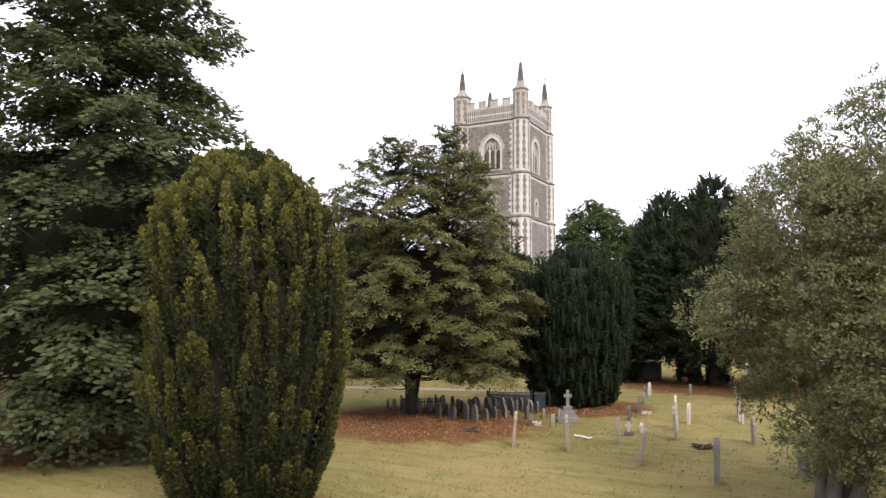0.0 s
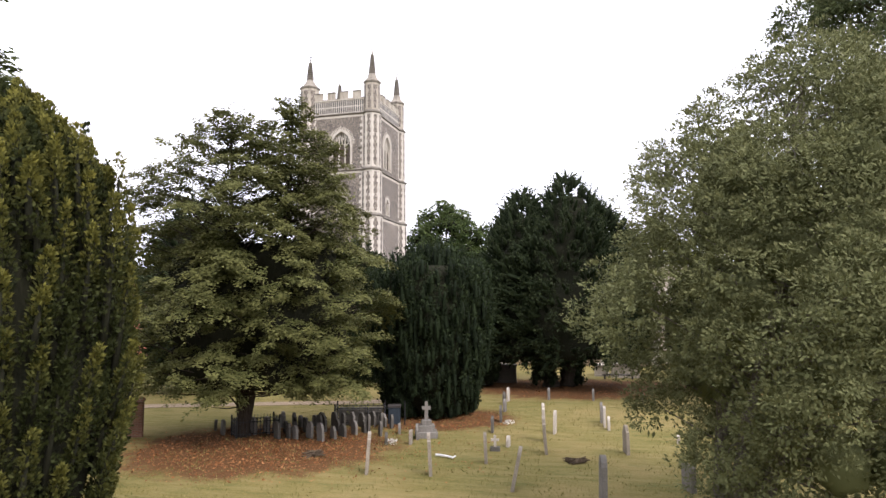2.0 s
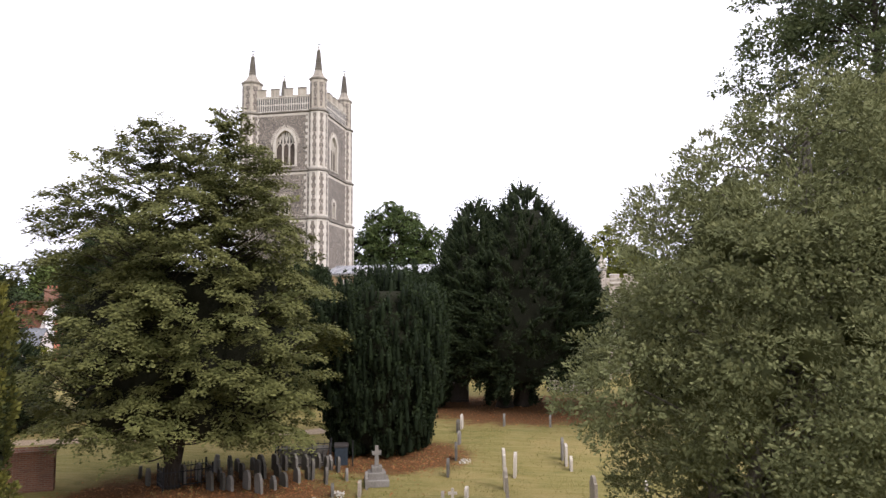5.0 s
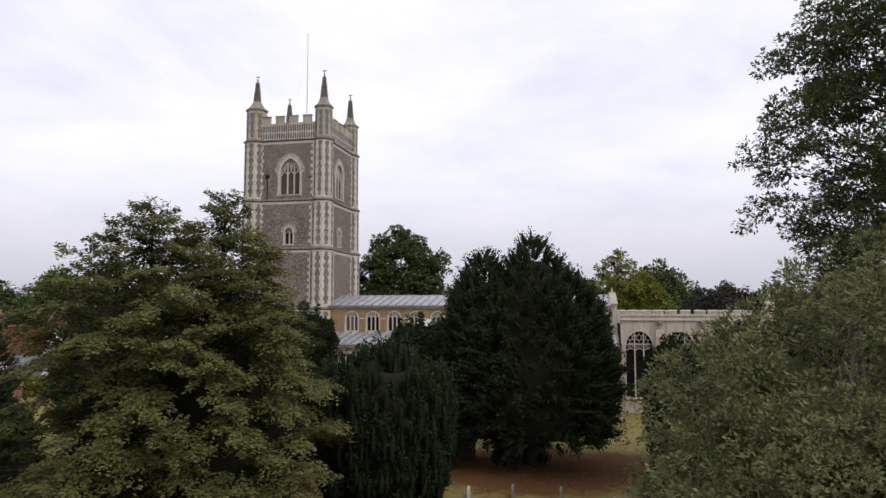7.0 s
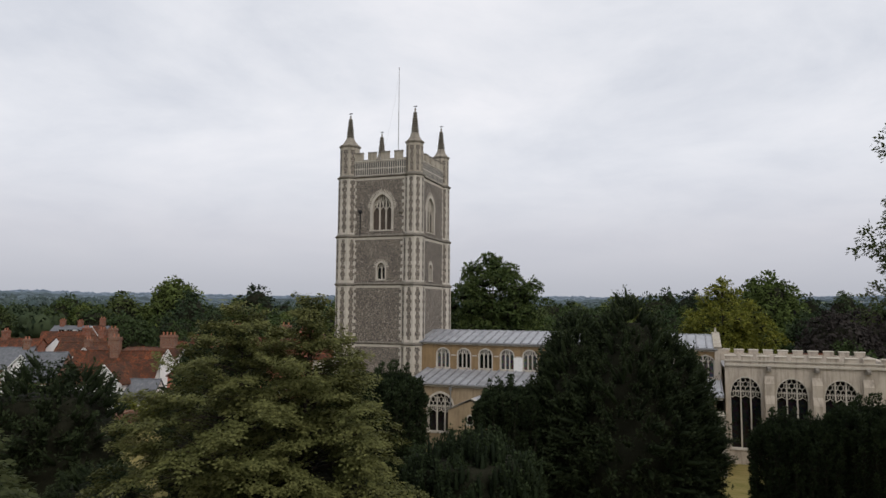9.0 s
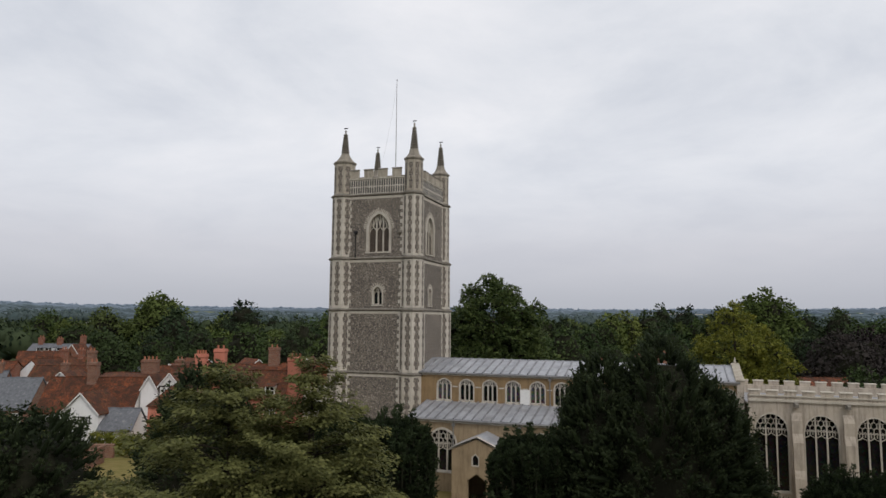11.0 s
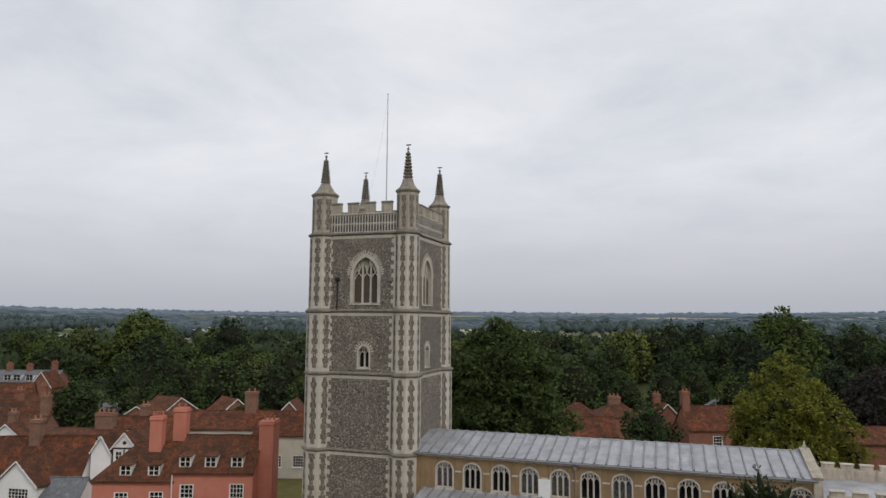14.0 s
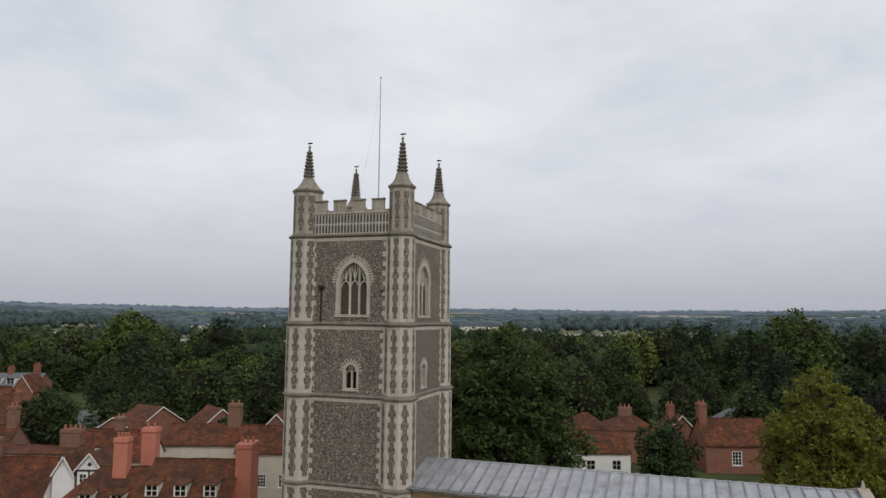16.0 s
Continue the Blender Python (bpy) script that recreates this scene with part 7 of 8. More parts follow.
            part("cheek", Geo().loft([[(e + o, dy - 0.2, z - 0.1), (e + o, dy - 0.2, z + hh + 0.08), (e + o, dy + run + 0.2, z + hh + 0.08)] for o in (-0.04, 0.04)]), WHITE_PAINT, dm)
        part("dormer_roof", Geo().loft([[(q, dy - 0.42, z + hh + 0.06), (q, dy + run + 0.5, z + hh + 0.28), (q, dy + run + 0.5, z + hh + 0.36), (q, dy - 0.42, z + hh + 0.15)] for q in (u - ww / 2 - 0.2, u + ww / 2 + 0.2)]), roof, dm)
        g = Geo()
        for i in range(1, 2):
            g.box(u - 0.04, u + 0.04, dy - 0.2, dy - 0.14, z, z + hh)
        g.box(u - ww / 2, u + ww / 2, dy - 0.19, dy - 0.15, z + hh * 0.5 - 0.03, z + hh * 0.5 + 0.03)
        part("glazing_bars", g, WHITE_PAINT, dm)
        part("glass", Geo().box(u - ww / 2, u + ww / 2, dy - 0.12, dy - 0.1, z, z + hh), GLASS, dm)
    return h


# the pink house: two joined ranges under mossy tiles
RZ = 18.8
h = house(-56.7, 86.7, RZ, 8.4, 8.0, 6.7, 9.75, PINK, TILE_BROWN, "salmon-pink rendered house with dormers and mossy tiles",
          windows=[(-2.7, 3.6, 1.35, 1.75, 3, 4), (2.55, 3.6, 1.4, 1.85, 4, 4), (-2.7, 0.75, 1.2, 1.7, 3, 4), (2.5, 0.75, 1.4, 1.7, 4, 4)],
          chimneys=[(4.95, 3.6, 1.55, 2.8, 0.0, 11.6, PINK, 3)],
          dormers=[(-3.1, 7.15, 1.0, 0.95), (-0.4, 7.15, 1.0, 0.95), (2.4, 7.15, 1.0, 0.95)])
bw = part("blind_window", Geo().strip(arch(0.0, 1.35, 3.65, 5.1, 5.35, 5), 0.09, -0.04, 0.02), PINK, h, "blind arched window recess")
part("sill", Geo().box(-0.8, 0.8, -0.1, 0.02, 3.5, 3.58), PINK, bw)
dr = part("door", Geo().box(-0.55, 0.55, -0.05, 0.05, 0.0, 2.1), DARK_WOOD, h, "dark garden door under a fanlight")
part("fanlight", Geo().strip([(-0.75, 2.15), (-0.75, 2.9), (0.75, 2.9), (0.75, 2.15), (-0.75, 2.15)], 0.1, -0.06, 0.04).strip([(0, 2.15), (0, 2.9)], 0.06, -0.05, 0.03).strip([(-0.75, 2.52), (0.75, 2.52)], 0.05, -0.05, 0.03), WHITE_PAINT, dr)
part("fanlight_glass", Geo().box(-0.75, 0.75, -0.03, 0.0, 2.15, 2.9), GLASS, dr)
part("downpipe", Geo().tube([(-4.25, -0.1, 6.6), (-4.25, -0.1, 0.1)], 0.06), WHITE_PAINT, h, "white downpipe")
part("cornice", Geo().box(-4.25, 4.25, -0.18, 0.05, 6.42, 6.6), PINK, h)
house(-64.8, 84.2, RZ, 8.6, 8.0, 5.75, 8.9, PINK, TILE_BROWN, "lower salmon-pink rendered wing with dormers and two tall stacks",
      windows=[(-1.2, 2.7, 1.4, 1.75, 3, 4), (2.5, 2.7, 1.4, 1.85, 3, 4), (2.5, 0.4, 1.5, 1.6, 4, 4)],
      chimneys=[(1.0, 3.4, 1.35, 1.1, 7.0, 11.95, PINK, 4), (2.6, 6.2, 1.45, 1.2, 7.0, 12.5, PINK, 2)],
      dormers=[(-1.0, 6.2, 1.0, 0.9), (2.0, 6.2, 1.0, 0.9)], hip=3.2)

# white cottages west of it
h = house(-84.4, 87.9, RZ, 13.4, 7.0, 3.5, 7.86, WHITE, TILE, "long white cottage under a steep red tiled roof", windows=[(-2.6, 2.4, 1.1, 0.8, 3, 2), (4.5, 1.6, 1.3, 1.1, 3, 2)], chimneys=[(-0.5, 3.2, 1.3, 1.1, 6.0, 10.1, BRICK_OLD, 2)])
# A dark panel takes the place of the shade inside the garage opening.
part("garage_opening", Geo().box(-6.3, -3.2, -0.07, 0.03, 0.05, 2.2), DARK_WOOD, h, "dark panel standing in for the shaded garage opening")
house(-81.2, 84.3, 7.0, 5.4, 5.0, 4.0, 6.5, WHITE, TILE_BROWN, "white gabled cottage wing with a brown tiled roof", "gable", windows=[(0.3, 2.4, 2.6, 1.15, 6, 3), (-1.2, 0.3, 1.2, 0.9, 3, 2)])
house(-76.2, 85.2, RZ, 4.4, 5.0, 1.95, 4.3, WHITE, SLATE, "low outbuilding with a patched grey slate roof", windows=[(-1.0, 0.7, 1.6, 0.9, 5, 2), (1.0, 0.7, 1.0, 0.9, 3, 2)])
house(-99.5, 88.5, RZ, 6.0, 7.0, 3.2, 7.2, BRICK_OLD, SLATE, "brick cottage with a grey slate roof", windows=[(1.5, 1.2, 1.2, 1.2, 3, 3)])
def timbers(h, w, eave, ridge):
    """Dark boards across and down a white gable front."""
    part("timber", Geo().box(-w / 2, w / 2, -0.06, 0.02, eave - 0.12, eave + 0.08), DARK_WOOD, h, "dark timber beam")
    for u in (-w / 2 + 0.1, 0.0, w / 2 - 0.1):
        part("timber", Geo().box(u - 0.08, u + 0.08, -0.05, 0.02, eave - 2.2, eave - 0.14), DARK_WOOD, h)


house(-77.2, 92.3, RZ, 2.4, 6.0, 6.4, 8.3, WHITE, TILE_BROWN, "plain white gable beside the long cottage", "gable", over=0.1)
h = house(-74.5, 93.2, RZ, 3.0, 6.0, 6.9, 8.7, WHITE, TILE_BROWN, "white gable with dark timbers and small windows", "gable", windows=[(-0.7, 5.5, 0.8, 1.0, 2, 2), (0.5, 5.5, 0.8, 1.0, 2, 2)], over=0.15)
timbers(h, 3.0, 6.9, 8.7)
part("boss", Geo().lathe(0, 0, [(0.28, 0.0), (0.26, 0.05), (0.05, 0.08)], 4, 0, pose(0, -0.02, 7.55, 90)), DARK_WOOD, h, "dark lozenge set in the gable")
house(-83.5, 95.6, RZ, 9.5, 4.0, 7.6, 8.1, WHITE, TILE_BROWN, "white parapet and low roofs behind the long cottage", chimneys=[(1.9, 2.0, 2.4, 1.1, 7.4, 10.2, BRICK_OLD, 4)])
house(-80.6, 102.4, RZ, 9.0, 6.0, 5.9, 8.7, CREAM, TILE, "red tiled house behind the white gables")
house(-108.0, 104.0, RZ, 11.0, 7.0, 4.4, 7.8, BRICK_OLD, TILE_BROWN, "brick house under a dark brown tiled roof", chimneys=[(4.6, 3.5, 1.3, 1.0, 7, 10.6, BRICK_OLD, 2)], windows=[(-2, 3.0, 1.2, 1.3, 3, 3), (2, 3.0, 1.2, 1.3, 3, 3)])
house(-115.4, 113.2, RZ + 70, 8.8, 7.0, 5.9, 8.6, WHITE, TILE_BROWN, "white gabled house under brown tiles", "long", chimneys=[(2.5, 3.5, 1.2, 1.0, 7, 10.3, BRICK, 2)])
house(-126.0, 104.0, RZ - 10, 10.0, 7.0, 5.0, 8.2, BRICK, TILE, "red brick house under an old tiled roof", chimneys=[(-3.5, 3.5, 1.2, 1.0, 7, 9.8, BRICK, 2)])
house(-132.0, 126.0, RZ, 12.0, 7.0, 4.6, 7.6, BRICK, TILE_BROWN, "brick house under brown tiles", chimneys=[(3.5, 3.5, 1.2, 1.0, 6, 9.4, BRICK, 2)])
house(-177.0, 165.6, RZ, 17.0, 8.0, 5.6, 8.3, BRICK, SLATE, "brick villa with a grey roof and white dormers", chimneys=[(-6.0, 4, 1.4, 1.0, 7, 10.3, BRICK, 2), (-0.5, 4, 1.4, 1.0, 7, 10.0, BRICK, 2), (6.3, 4, 1.4, 1.0, 7, 10.8, BRICK, 2)], dormers=[(-4.3, 6.0, 1.8, 1.3), (-1.8, 6.0, 1.8, 1.3), (1.6, 6.0, 1.8, 1.3)])
house(-167.5, 163.0, RZ, 5.5, 7.0, 4.8, 8.6, BRICK, TILE, "brick villa gable with white barge boards", "gable")
house(-75.2, 113.2, RZ, 10.7, 7.0, 6.3, 8.45, CREAM, TILE, "long red tiled range behind the pink house", chimneys=[(3.6, 3.5, 1.8, 1.2, 7.4, 11.5, BRICK_OLD, 2)])
house(-63.9, 112.8, RZ, 9.2, 7.0, 6.1, 8.95, CREAM, TILE, "cream rendered house under a red tiled roof", windows=[(-1.2, 1.6, 1.5, 1.6, 4, 4), (2.0, 1.6, 1.5, 1.6, 4, 4)])
house(-90.0, 110.0, RZ, 8.0, 6.5, 4.6, 7.4, BRICK_OLD, TILE, "brick cottage under a red tiled roof", chimneys=[(1.5, 3.2, 1.3, 1.0, 6, 9.2, BRICK_OLD, 2)])
house(-98.5, 121.5, RZ, 9.0, 6.5, 4.6, 7.6, BRICK, TILE, "brick house under an old red roof", "gable")
house(-120.4, 137.3, RZ, 8.1, 6.5, 3.1, 5.0, CREAM, SLATE, "low building with a pale slate roof and rooflights")
house(-70.0, 124.0, RZ, 7.0, 6.5, 5.6, 9.3, BRICK_OLD, TILE, "brick house with a steep red gable", "gable")
house(-150.0, 138.0, RZ + 20, 11.0, 7.0, 5.0, 8.0, BRICK, TILE, "brick house under a red roof")
house(-100.5, 98.5, RZ, 7.5, 6.5, 4.4, 7.6, WHITE, TILE_BROWN, "white cottage under a dark tiled roof", "gable", chimneys=[(-1.5, 4.0, 1.0, 1.0, 6, 8.9, BRICK_OLD, 2)])
house(-119.0, 97.0, RZ + 12, 9.5, 7.0, 3.6, 7.0, BRICK_OLD, SLATE, "brick cottage with a grey slate roof", chimneys=[(3.4, 3.5, 1.1, 0.9, 6, 8.6, BRICK_OLD, 2)])
house(-107.0, 92.0, RZ, 6.5, 6.5, 3.4, 6.6, WHITE, SLATE, "white gabled cottage with a slate roof", "gable", windows=[(0.4, 2.2, 1.4, 1.0, 3, 2)])
house(-98.0, 132.0, RZ + 60, 9.0, 6.5, 5.2, 8.0, BRICK, TILE_BROWN, "brick gabled house by the trees", "gable")
house(-86.0, 132.5, RZ + 40, 8.0, 6.5, 5.0, 8.2, BRICK, TILE, "brick house with a red gable by the trees", "gable")
# houses north and east of the church
house(-23.2, 139.6, RZ, 8.6, 6.5, 4.2, 6.75, WHITE, TILE, "white rendered house under a red tiled roof", windows=[(-1.7, 1.6, 1.3, 1.4, 2, 2), (2.2, 1.6, 1.3, 1.4, 2, 2)])
house(-19.3, 153.5, RZ, 8.3, 7.0, 5.6, 7.9, BRICK, TILE_BROWN, "brick house with a hipped brown roof", "hip", chimneys=[(-0.5, 3.5, 2.2, 1.0, 6.5, 9.0, BRICK_OLD, 3)])
house(-27.7, 162.3, RZ, 8.3, 7.0, 3.7, 6.6, CREAM, TILE_BROWN, "house with a hipped brown roof", "hip")
house(-3.0, 152.5, RZ, 10.6, 7.0, 4.5, 8.0, BRICK, TILE, "red brick house under an old tiled roof", windows=[(-0.4, 1.3, 1.5, 2.1, 3, 4)], chimneys=[(-4.6, 3.5, 1.3, 1.6, 6.5, 10.6, BRICK, 2)])
house(-11.5, 158.0, RZ, 6.0, 6.0, 4.8, 7.8, BRICK, TILE, "brick house with a red gabled roof", "gable", chimneys=[(-1.0, 3, 1.2, 1.0, 6.5, 9.4, BRICK, 2)])
house(0.0, 187.6, RZ, 6.2, 6.0, 3.4, 6.2, WHITE, SLATE, "white house with a grey hipped roof", "hip", chimneys=[(0.5, 3, 1.0, 0.8, 5.4, 7.4, BRICK_OLD, 2)])
house(8.0, 184.0, RZ, 7.5, 6.0, 2.6, 4.8, WHITE, SLATE, "white house with a grey roof", chimneys=[(2.5, 3, 1.2, 0.8, 4.2, 6.8, WHITE, 2)])
house(18.2, 141.0, RZ, 8.5, 6.5, 5.3, 7.2, BRICK, TILE, "brick house under a red roof beyond the chancel")
house(9.5, 380.9, RZ, 10.0, 8.0, 11.5, 15.0, CREAM, TILE, "distant cream house with a red roof among trees", windows=[(-2.5, 8.3, 1.6, 1.8, 2, 2), (2.5, 8.3, 1.6, 1.8, 2, 2)])

# garden hedges and walls by the pink house
def hedge(x0, y0, x1, y1, h, w, seed, label):
    lv = Leaves(seed)
    n = int(math.hypot(x1 - x0, y1 - y0) / 0.5)
    cs = [(w * 0.2 * lv.r.normal(), i * 0.5, z) for i in range(n) for z in np.arange(0.4, h, 0.55)]
    lv.balls(cs, [(w * 0.5, 0.5, 0.5)] * len(cs), 48, 0.2, 0.13, 0.5, 0.5, 0.5)
    hd = thing("hedge", pose(x0, y0, 0, 0, 0, math.degrees(math.atan2(y1 - y0, x1 - x0)) - 90), label, "hedge")
    part("foliage", lv.mesh("foliage", HEDGE), None, hd)


hedge(-54.5, 82.0, -48.0, 87.5, 2.6, 1.8, 511, "yellow-green clipped garden hedge beside the pink house")
hedge(-51.5, 88.0, -47.0, 96.0, 3.0, 1.8, 512, "dark green garden hedge beside the tower")
hedge(-62.0, 80.5, -55.5, 82.5, 2.2, 1.4, 513, "ragged shrubs along the garden of the pink house")
hedge(-75.0, 80.5, -66.0, 80.0, 2.6, 1.8, 514, "garden shrubs before the cottages")
hedge(-92.0, 74.0, -78.0, 77.0, 3.0, 2.2, 515, "overgrown garden hedge before the white cottages")
for x, y, rz, half, top, text in ((-66.6, 70.0, 111, 6.5, 1.9, "old red brick garden wall"), (-73.5, 77.2, 20, 4.0, 1.5, "low orange brick wall before the cottages")):
    gw = thing("garden_wall", pose(x, y, 0, 0, 0, rz), text, "wall")
    part("brickwork", Geo().box(-half, half, -0.17, 0.17, 0, top), BRICK_OLD, gw)
    part("coping", Geo().loft([[(u, -0.22, top), (u, 0.22, top), (u, 0.0, top + 0.15)] for u in (-half - 0.05, half + 0.05)]), BRICK_OLD, gw)


# ---- the churchyard: headstones, tombs, railings ----
GRAVE = [mat_stone("lichened_headstone", (0.35, 0.305, 0.25), (0.21, 0.185, 0.15), (0.10, 0.09, 0.072)),
         mat_stone("grey_headstone", (0.23, 0.215, 0.195), (0.145, 0.135, 0.12), (0.07, 0.065, 0.057)),
         # Dark weathered tone that also paints shade on stones under the trees.
         mat_stone("dark_shaded_headstone", (0.13, 0.12, 0.105), (0.085, 0.08, 0.07), (0.045, 0.042, 0.036)),
         mat_stone("pale_headstone", (0.52, 0.475, 0.415), (0.37, 0.335, 0.29), (0.2, 0.175, 0.145))]


def headstone(x, y, h, w, shape, mi, lean=0.0, nod=0.0, turn=0.0, t=0.11):
    """An upright slab that faces east: its width runs along y."""
    a = w / 2
    if shape == "round":
        out = arch(0, w, 0, h - a * 0.75, h, 7)
    elif shape == "point":
        out = arch(0, w, 0, h - a * 1.15, h, 6)
    elif shape == "shoulder":
        s = h - a * 0.62
        out = [(-a, 0), (-a, s - 0.05), (-a * 0.72, s), *[(q[0], q[1]) for q in arch(0, w * 0.66, s, s + 0.02, h, 6)], (a * 0.72, s), (a, s - 0.05), (a, 0)]
    else:
        out = [(-a, 0), (-a, h - 0.06), (-a + 0.06, h), (a - 0.06, h), (a, h - 0.06), (a, 0)]
    words = {0: "lichened sandstone", 1: "grey stone", 2: "weathered, shade-darkened stone", 3: "pale stone"}[mi]
    tilt = "leaning " if abs(lean) > 3 else ""
    ob = thing("headstone", pose(x, y, -0.06, nod, lean, 90 + turn), f"{tilt}{words} headstone with a {dict(round='rounded', point='pointed', shoulder='shouldered', flat='flat').get(shape)} top in grass", "headstone", "headstones in the churchyard")
    part("slab", Geo().panel(out, [], t, pose(0, -t / 2, 0)), GRAVE[mi], ob)
    return ob


def kerb(ob, w, length, mi):
    for u, v, a, b in ((0, length, w, 0.1), (-w / 2, length / 2, 0.1, length), (w / 2, length / 2, 0.1, length)):
        part("kerb", Geo().bevel_box(u - a / 2, u + a / 2, -v - b / 2, -v + b / 2, 0.02, 0.2, 0.015), GRAVE[mi], ob, "low stone kerb")


# standing along the mown strip
headstone(-11.03, 26.25, 1.45, 0.62, "shoulder", 0, 1.5, 4, 20)
headstone(-8.85, 26.61, 1.45, 0.66, "shoulder", 0, -0.5, -3, 17)
headstone(-7.43, 28.87, 1.15, 0.5, "point", 0, 0, -2, 12)
headstone(-5.85, 25.3, 1.4, 0.6, "round", 0, 1.0, 12, 8)
headstone(-5.91, 33.6, 1.65, 0.6, "shoulder", 3, 0, -2, 10)
headstone(-5.53, 31.11, 1.5, 0.7, "shoulder", 0, -3.5, -4, 9)
headstone(-3.05, 23.9, 1.52, 0.74, "round", 1, -1.0, 1, 8, 0.17)
headstone(-2.54, 31.8, 1.15, 0.7, "shoulder", 0, 2, 0, 14)
headstone(-3.84, 39.3, 1.08, 0.6, "round", 1, -2, 0, 6)
headstone(-3.64, 38.1, 1.0, 0.55, "flat", 3, -1, 0, 6)
headstone(-3.41, 37.2, 0.68, 0.5, "round", 3, 0, 0, 6)
headstone(-7.49, 47.9, 0.8, 0.5, "round", 1)
headstone(-4.75, 48.0, 0.78, 0.5, "round", 1)
headstone(-1.81, 46.5, 0.7, 0.6, "flat", 0)
headstone(-0.62, 26.5, 0.85, 0.7, "flat", 1, 1, 0, 20, 0.16)
headstone(-0.5, 34.4, 0.45, 0.4, "round", 3)
headstone(-8.52, 35.3, 0.80, 0.6, "round", 2, 0, 0, 8)
headstone(-8.73, 38.4, 0.88, 0.6, "round", 2, -1, 0, 8)
headstone(-9.87, 45.4, 0.78, 0.6, "round", 2)
headstone(-9.85, 46.6, 0.9, 0.55, "point", 3)
headstone(-9.2, 42.0, 0.75, 0.55, "round", 1)
headstone(-7.2, 32.1, 0.5, 0.4, "round", 3)
headstone(-11.34, 32.8, 0.72, 0.62, "shoulder", 1, 0, 0, 20)
headstone(-11.23, 31.6, 0.64, 0.45, "flat", 0, 3.5, 0, 12)
headstone(-12.24, 31.4, 0.56, 0.55, "round", 2, 0, 0, 22)
headstone(-12.54, 33.9, 0.54, 0.5, "round", 1, 0, 0, 22)
headstone(-5.72, 35.6, 1.1, 0.5, "round", 3, 0, 2)
# the crowded rows under the broad tree, mostly in dark stone that paints in its shade
random.seed(12)
for row, (x0, y0, x1, y1, n) in enumerate(((-20.2, 31.6, -15.6, 33.9, 12), (-18.6, 34.2, -14.0, 35.6, 11), (-15.2, 31.2, -14.2, 33.7, 5), (-17.4, 31.3, -16.0, 31.8, 4))):
    for k in range(n):
        f = (k + random.uniform(-0.2, 0.2)) / max(n - 1, 1)
        headstone(x0 + (x1 - x0) * f, y0 + (y1 - y0) * f + random.uniform(-0.15, 0.15), random.uniform(0.55, 0.85), random.uniform(0.38, 0.55), random.choice(("round", "shoulder", "point", "round")), random.choice((2, 2, 2, 1)) if row < 2 else random.choice((2, 1, 2)), random.uniform(-3, 3), random.uniform(-2, 2), 50 + random.uniform(-8, 8))
for x, y, h_ in ((-14.04, 35.4, 0.62), (-13.7, 34.6, 0.85), (-13.4, 35.2, 0.7), (-21.3, 32.7, 0.55), (-14.0, 33.75, 0.9), (-13.2, 33.2, 0.7)):
    headstone(x, y, h_, 0.5, "round", 2, 0, 2, 30)

# the stepped cross
cr = thing("cross_monument", pose(-11.1, 33.4, 0, 0, 0, 20), "grey stone cross on a stepped base", "monument")
cr.scale = (0.78, 0.78, 0.95)
part("base_step", Geo().bevel_box(-0.62, 0.62, -0.62, 0.62, 0, 0.28, 0.03), GRAVE[1], cr)
part("base_step", Geo().bevel_box(-0.46, 0.46, -0.46, 0.46, 0.28, 0.56, 0.03), GRAVE[1], cr)
part("base_step", Geo().bevel_box(-0.28, 0.28, -0.28, 0.28, 0.56, 0.78, 0.03), GRAVE[1], cr)
part("cross", Geo().loft([[(-s, -0.07, z), (s, -0.07, z), (s, 0.07, z), (-s, 0.07, z)] for s, z in ((0.11, 0.78), (0.085, 1.62))]).box(-0.24, 0.24, -0.066, 0.066, 1.24, 1.4), GRAVE[1], cr)
# a small white cross
sc = thing("small_cross", pose(-7.55, 31.1, 0, 0, 0, 10), "small white stone cross on a block", "monument")
part("block", Geo().bevel_box(-0.2, 0.2, -0.16, 0.16, 0, 0.16, 0.02), GRAVE[2], sc)
part("cross", Geo().box(-0.05, 0.05, -0.04, 0.04, 0.16, 0.6).box(-0.16, 0.16, -0.037, 0.037, 0.38, 0.47), GRAVE[3], sc)


def table_tomb(x, y, w, d, h, rz, mi, label):
    t = thing("chest_tomb", pose(x, y, 0, 0, 0, rz), label, "tomb")
    part("plinth", Geo().bevel_box(-w / 2 - 0.1, w / 2 + 0.1, -d / 2 - 0.1, d / 2 + 0.1, 0, 0.18, 0.03), GRAVE[mi], t)
    part("chest", Geo().box(-w / 2, w / 2, -d / 2, d / 2, 0.18, h - 0.14), GRAVE[mi], t)
    for sx in (-1, 1):
        for sy in (-1, 1):
            part("corner_pilaster", Geo().bevel_box(sx * w / 2 - 0.08, sx * w / 2 + 0.08, sy * d / 2 - 0.08, sy * d / 2 + 0.08, 0.18, h - 0.14, 0.02), GRAVE[mi], t)
    part("lid", Geo().bevel_box(-w / 2 - 0.14, w / 2 + 0.14, -d / 2 - 0.14, d / 2 + 0.14, h - 0.14, h, 0.03), GRAVE[mi], t)


table_tomb(-12.5, 58.2, 2.2, 1.1, 1.4, 10, 1, "large grey stone chest tomb beneath the yews")
table_tomb(-3.1, 64.6, 2.1, 1.0, 1.2, 5, 3, "pale stone chest tomb on the lawn")
table_tomb(-5.1, 66.0, 1.0, 1.8, 1.0, 0, 3, "pale stone chest tomb near the church")
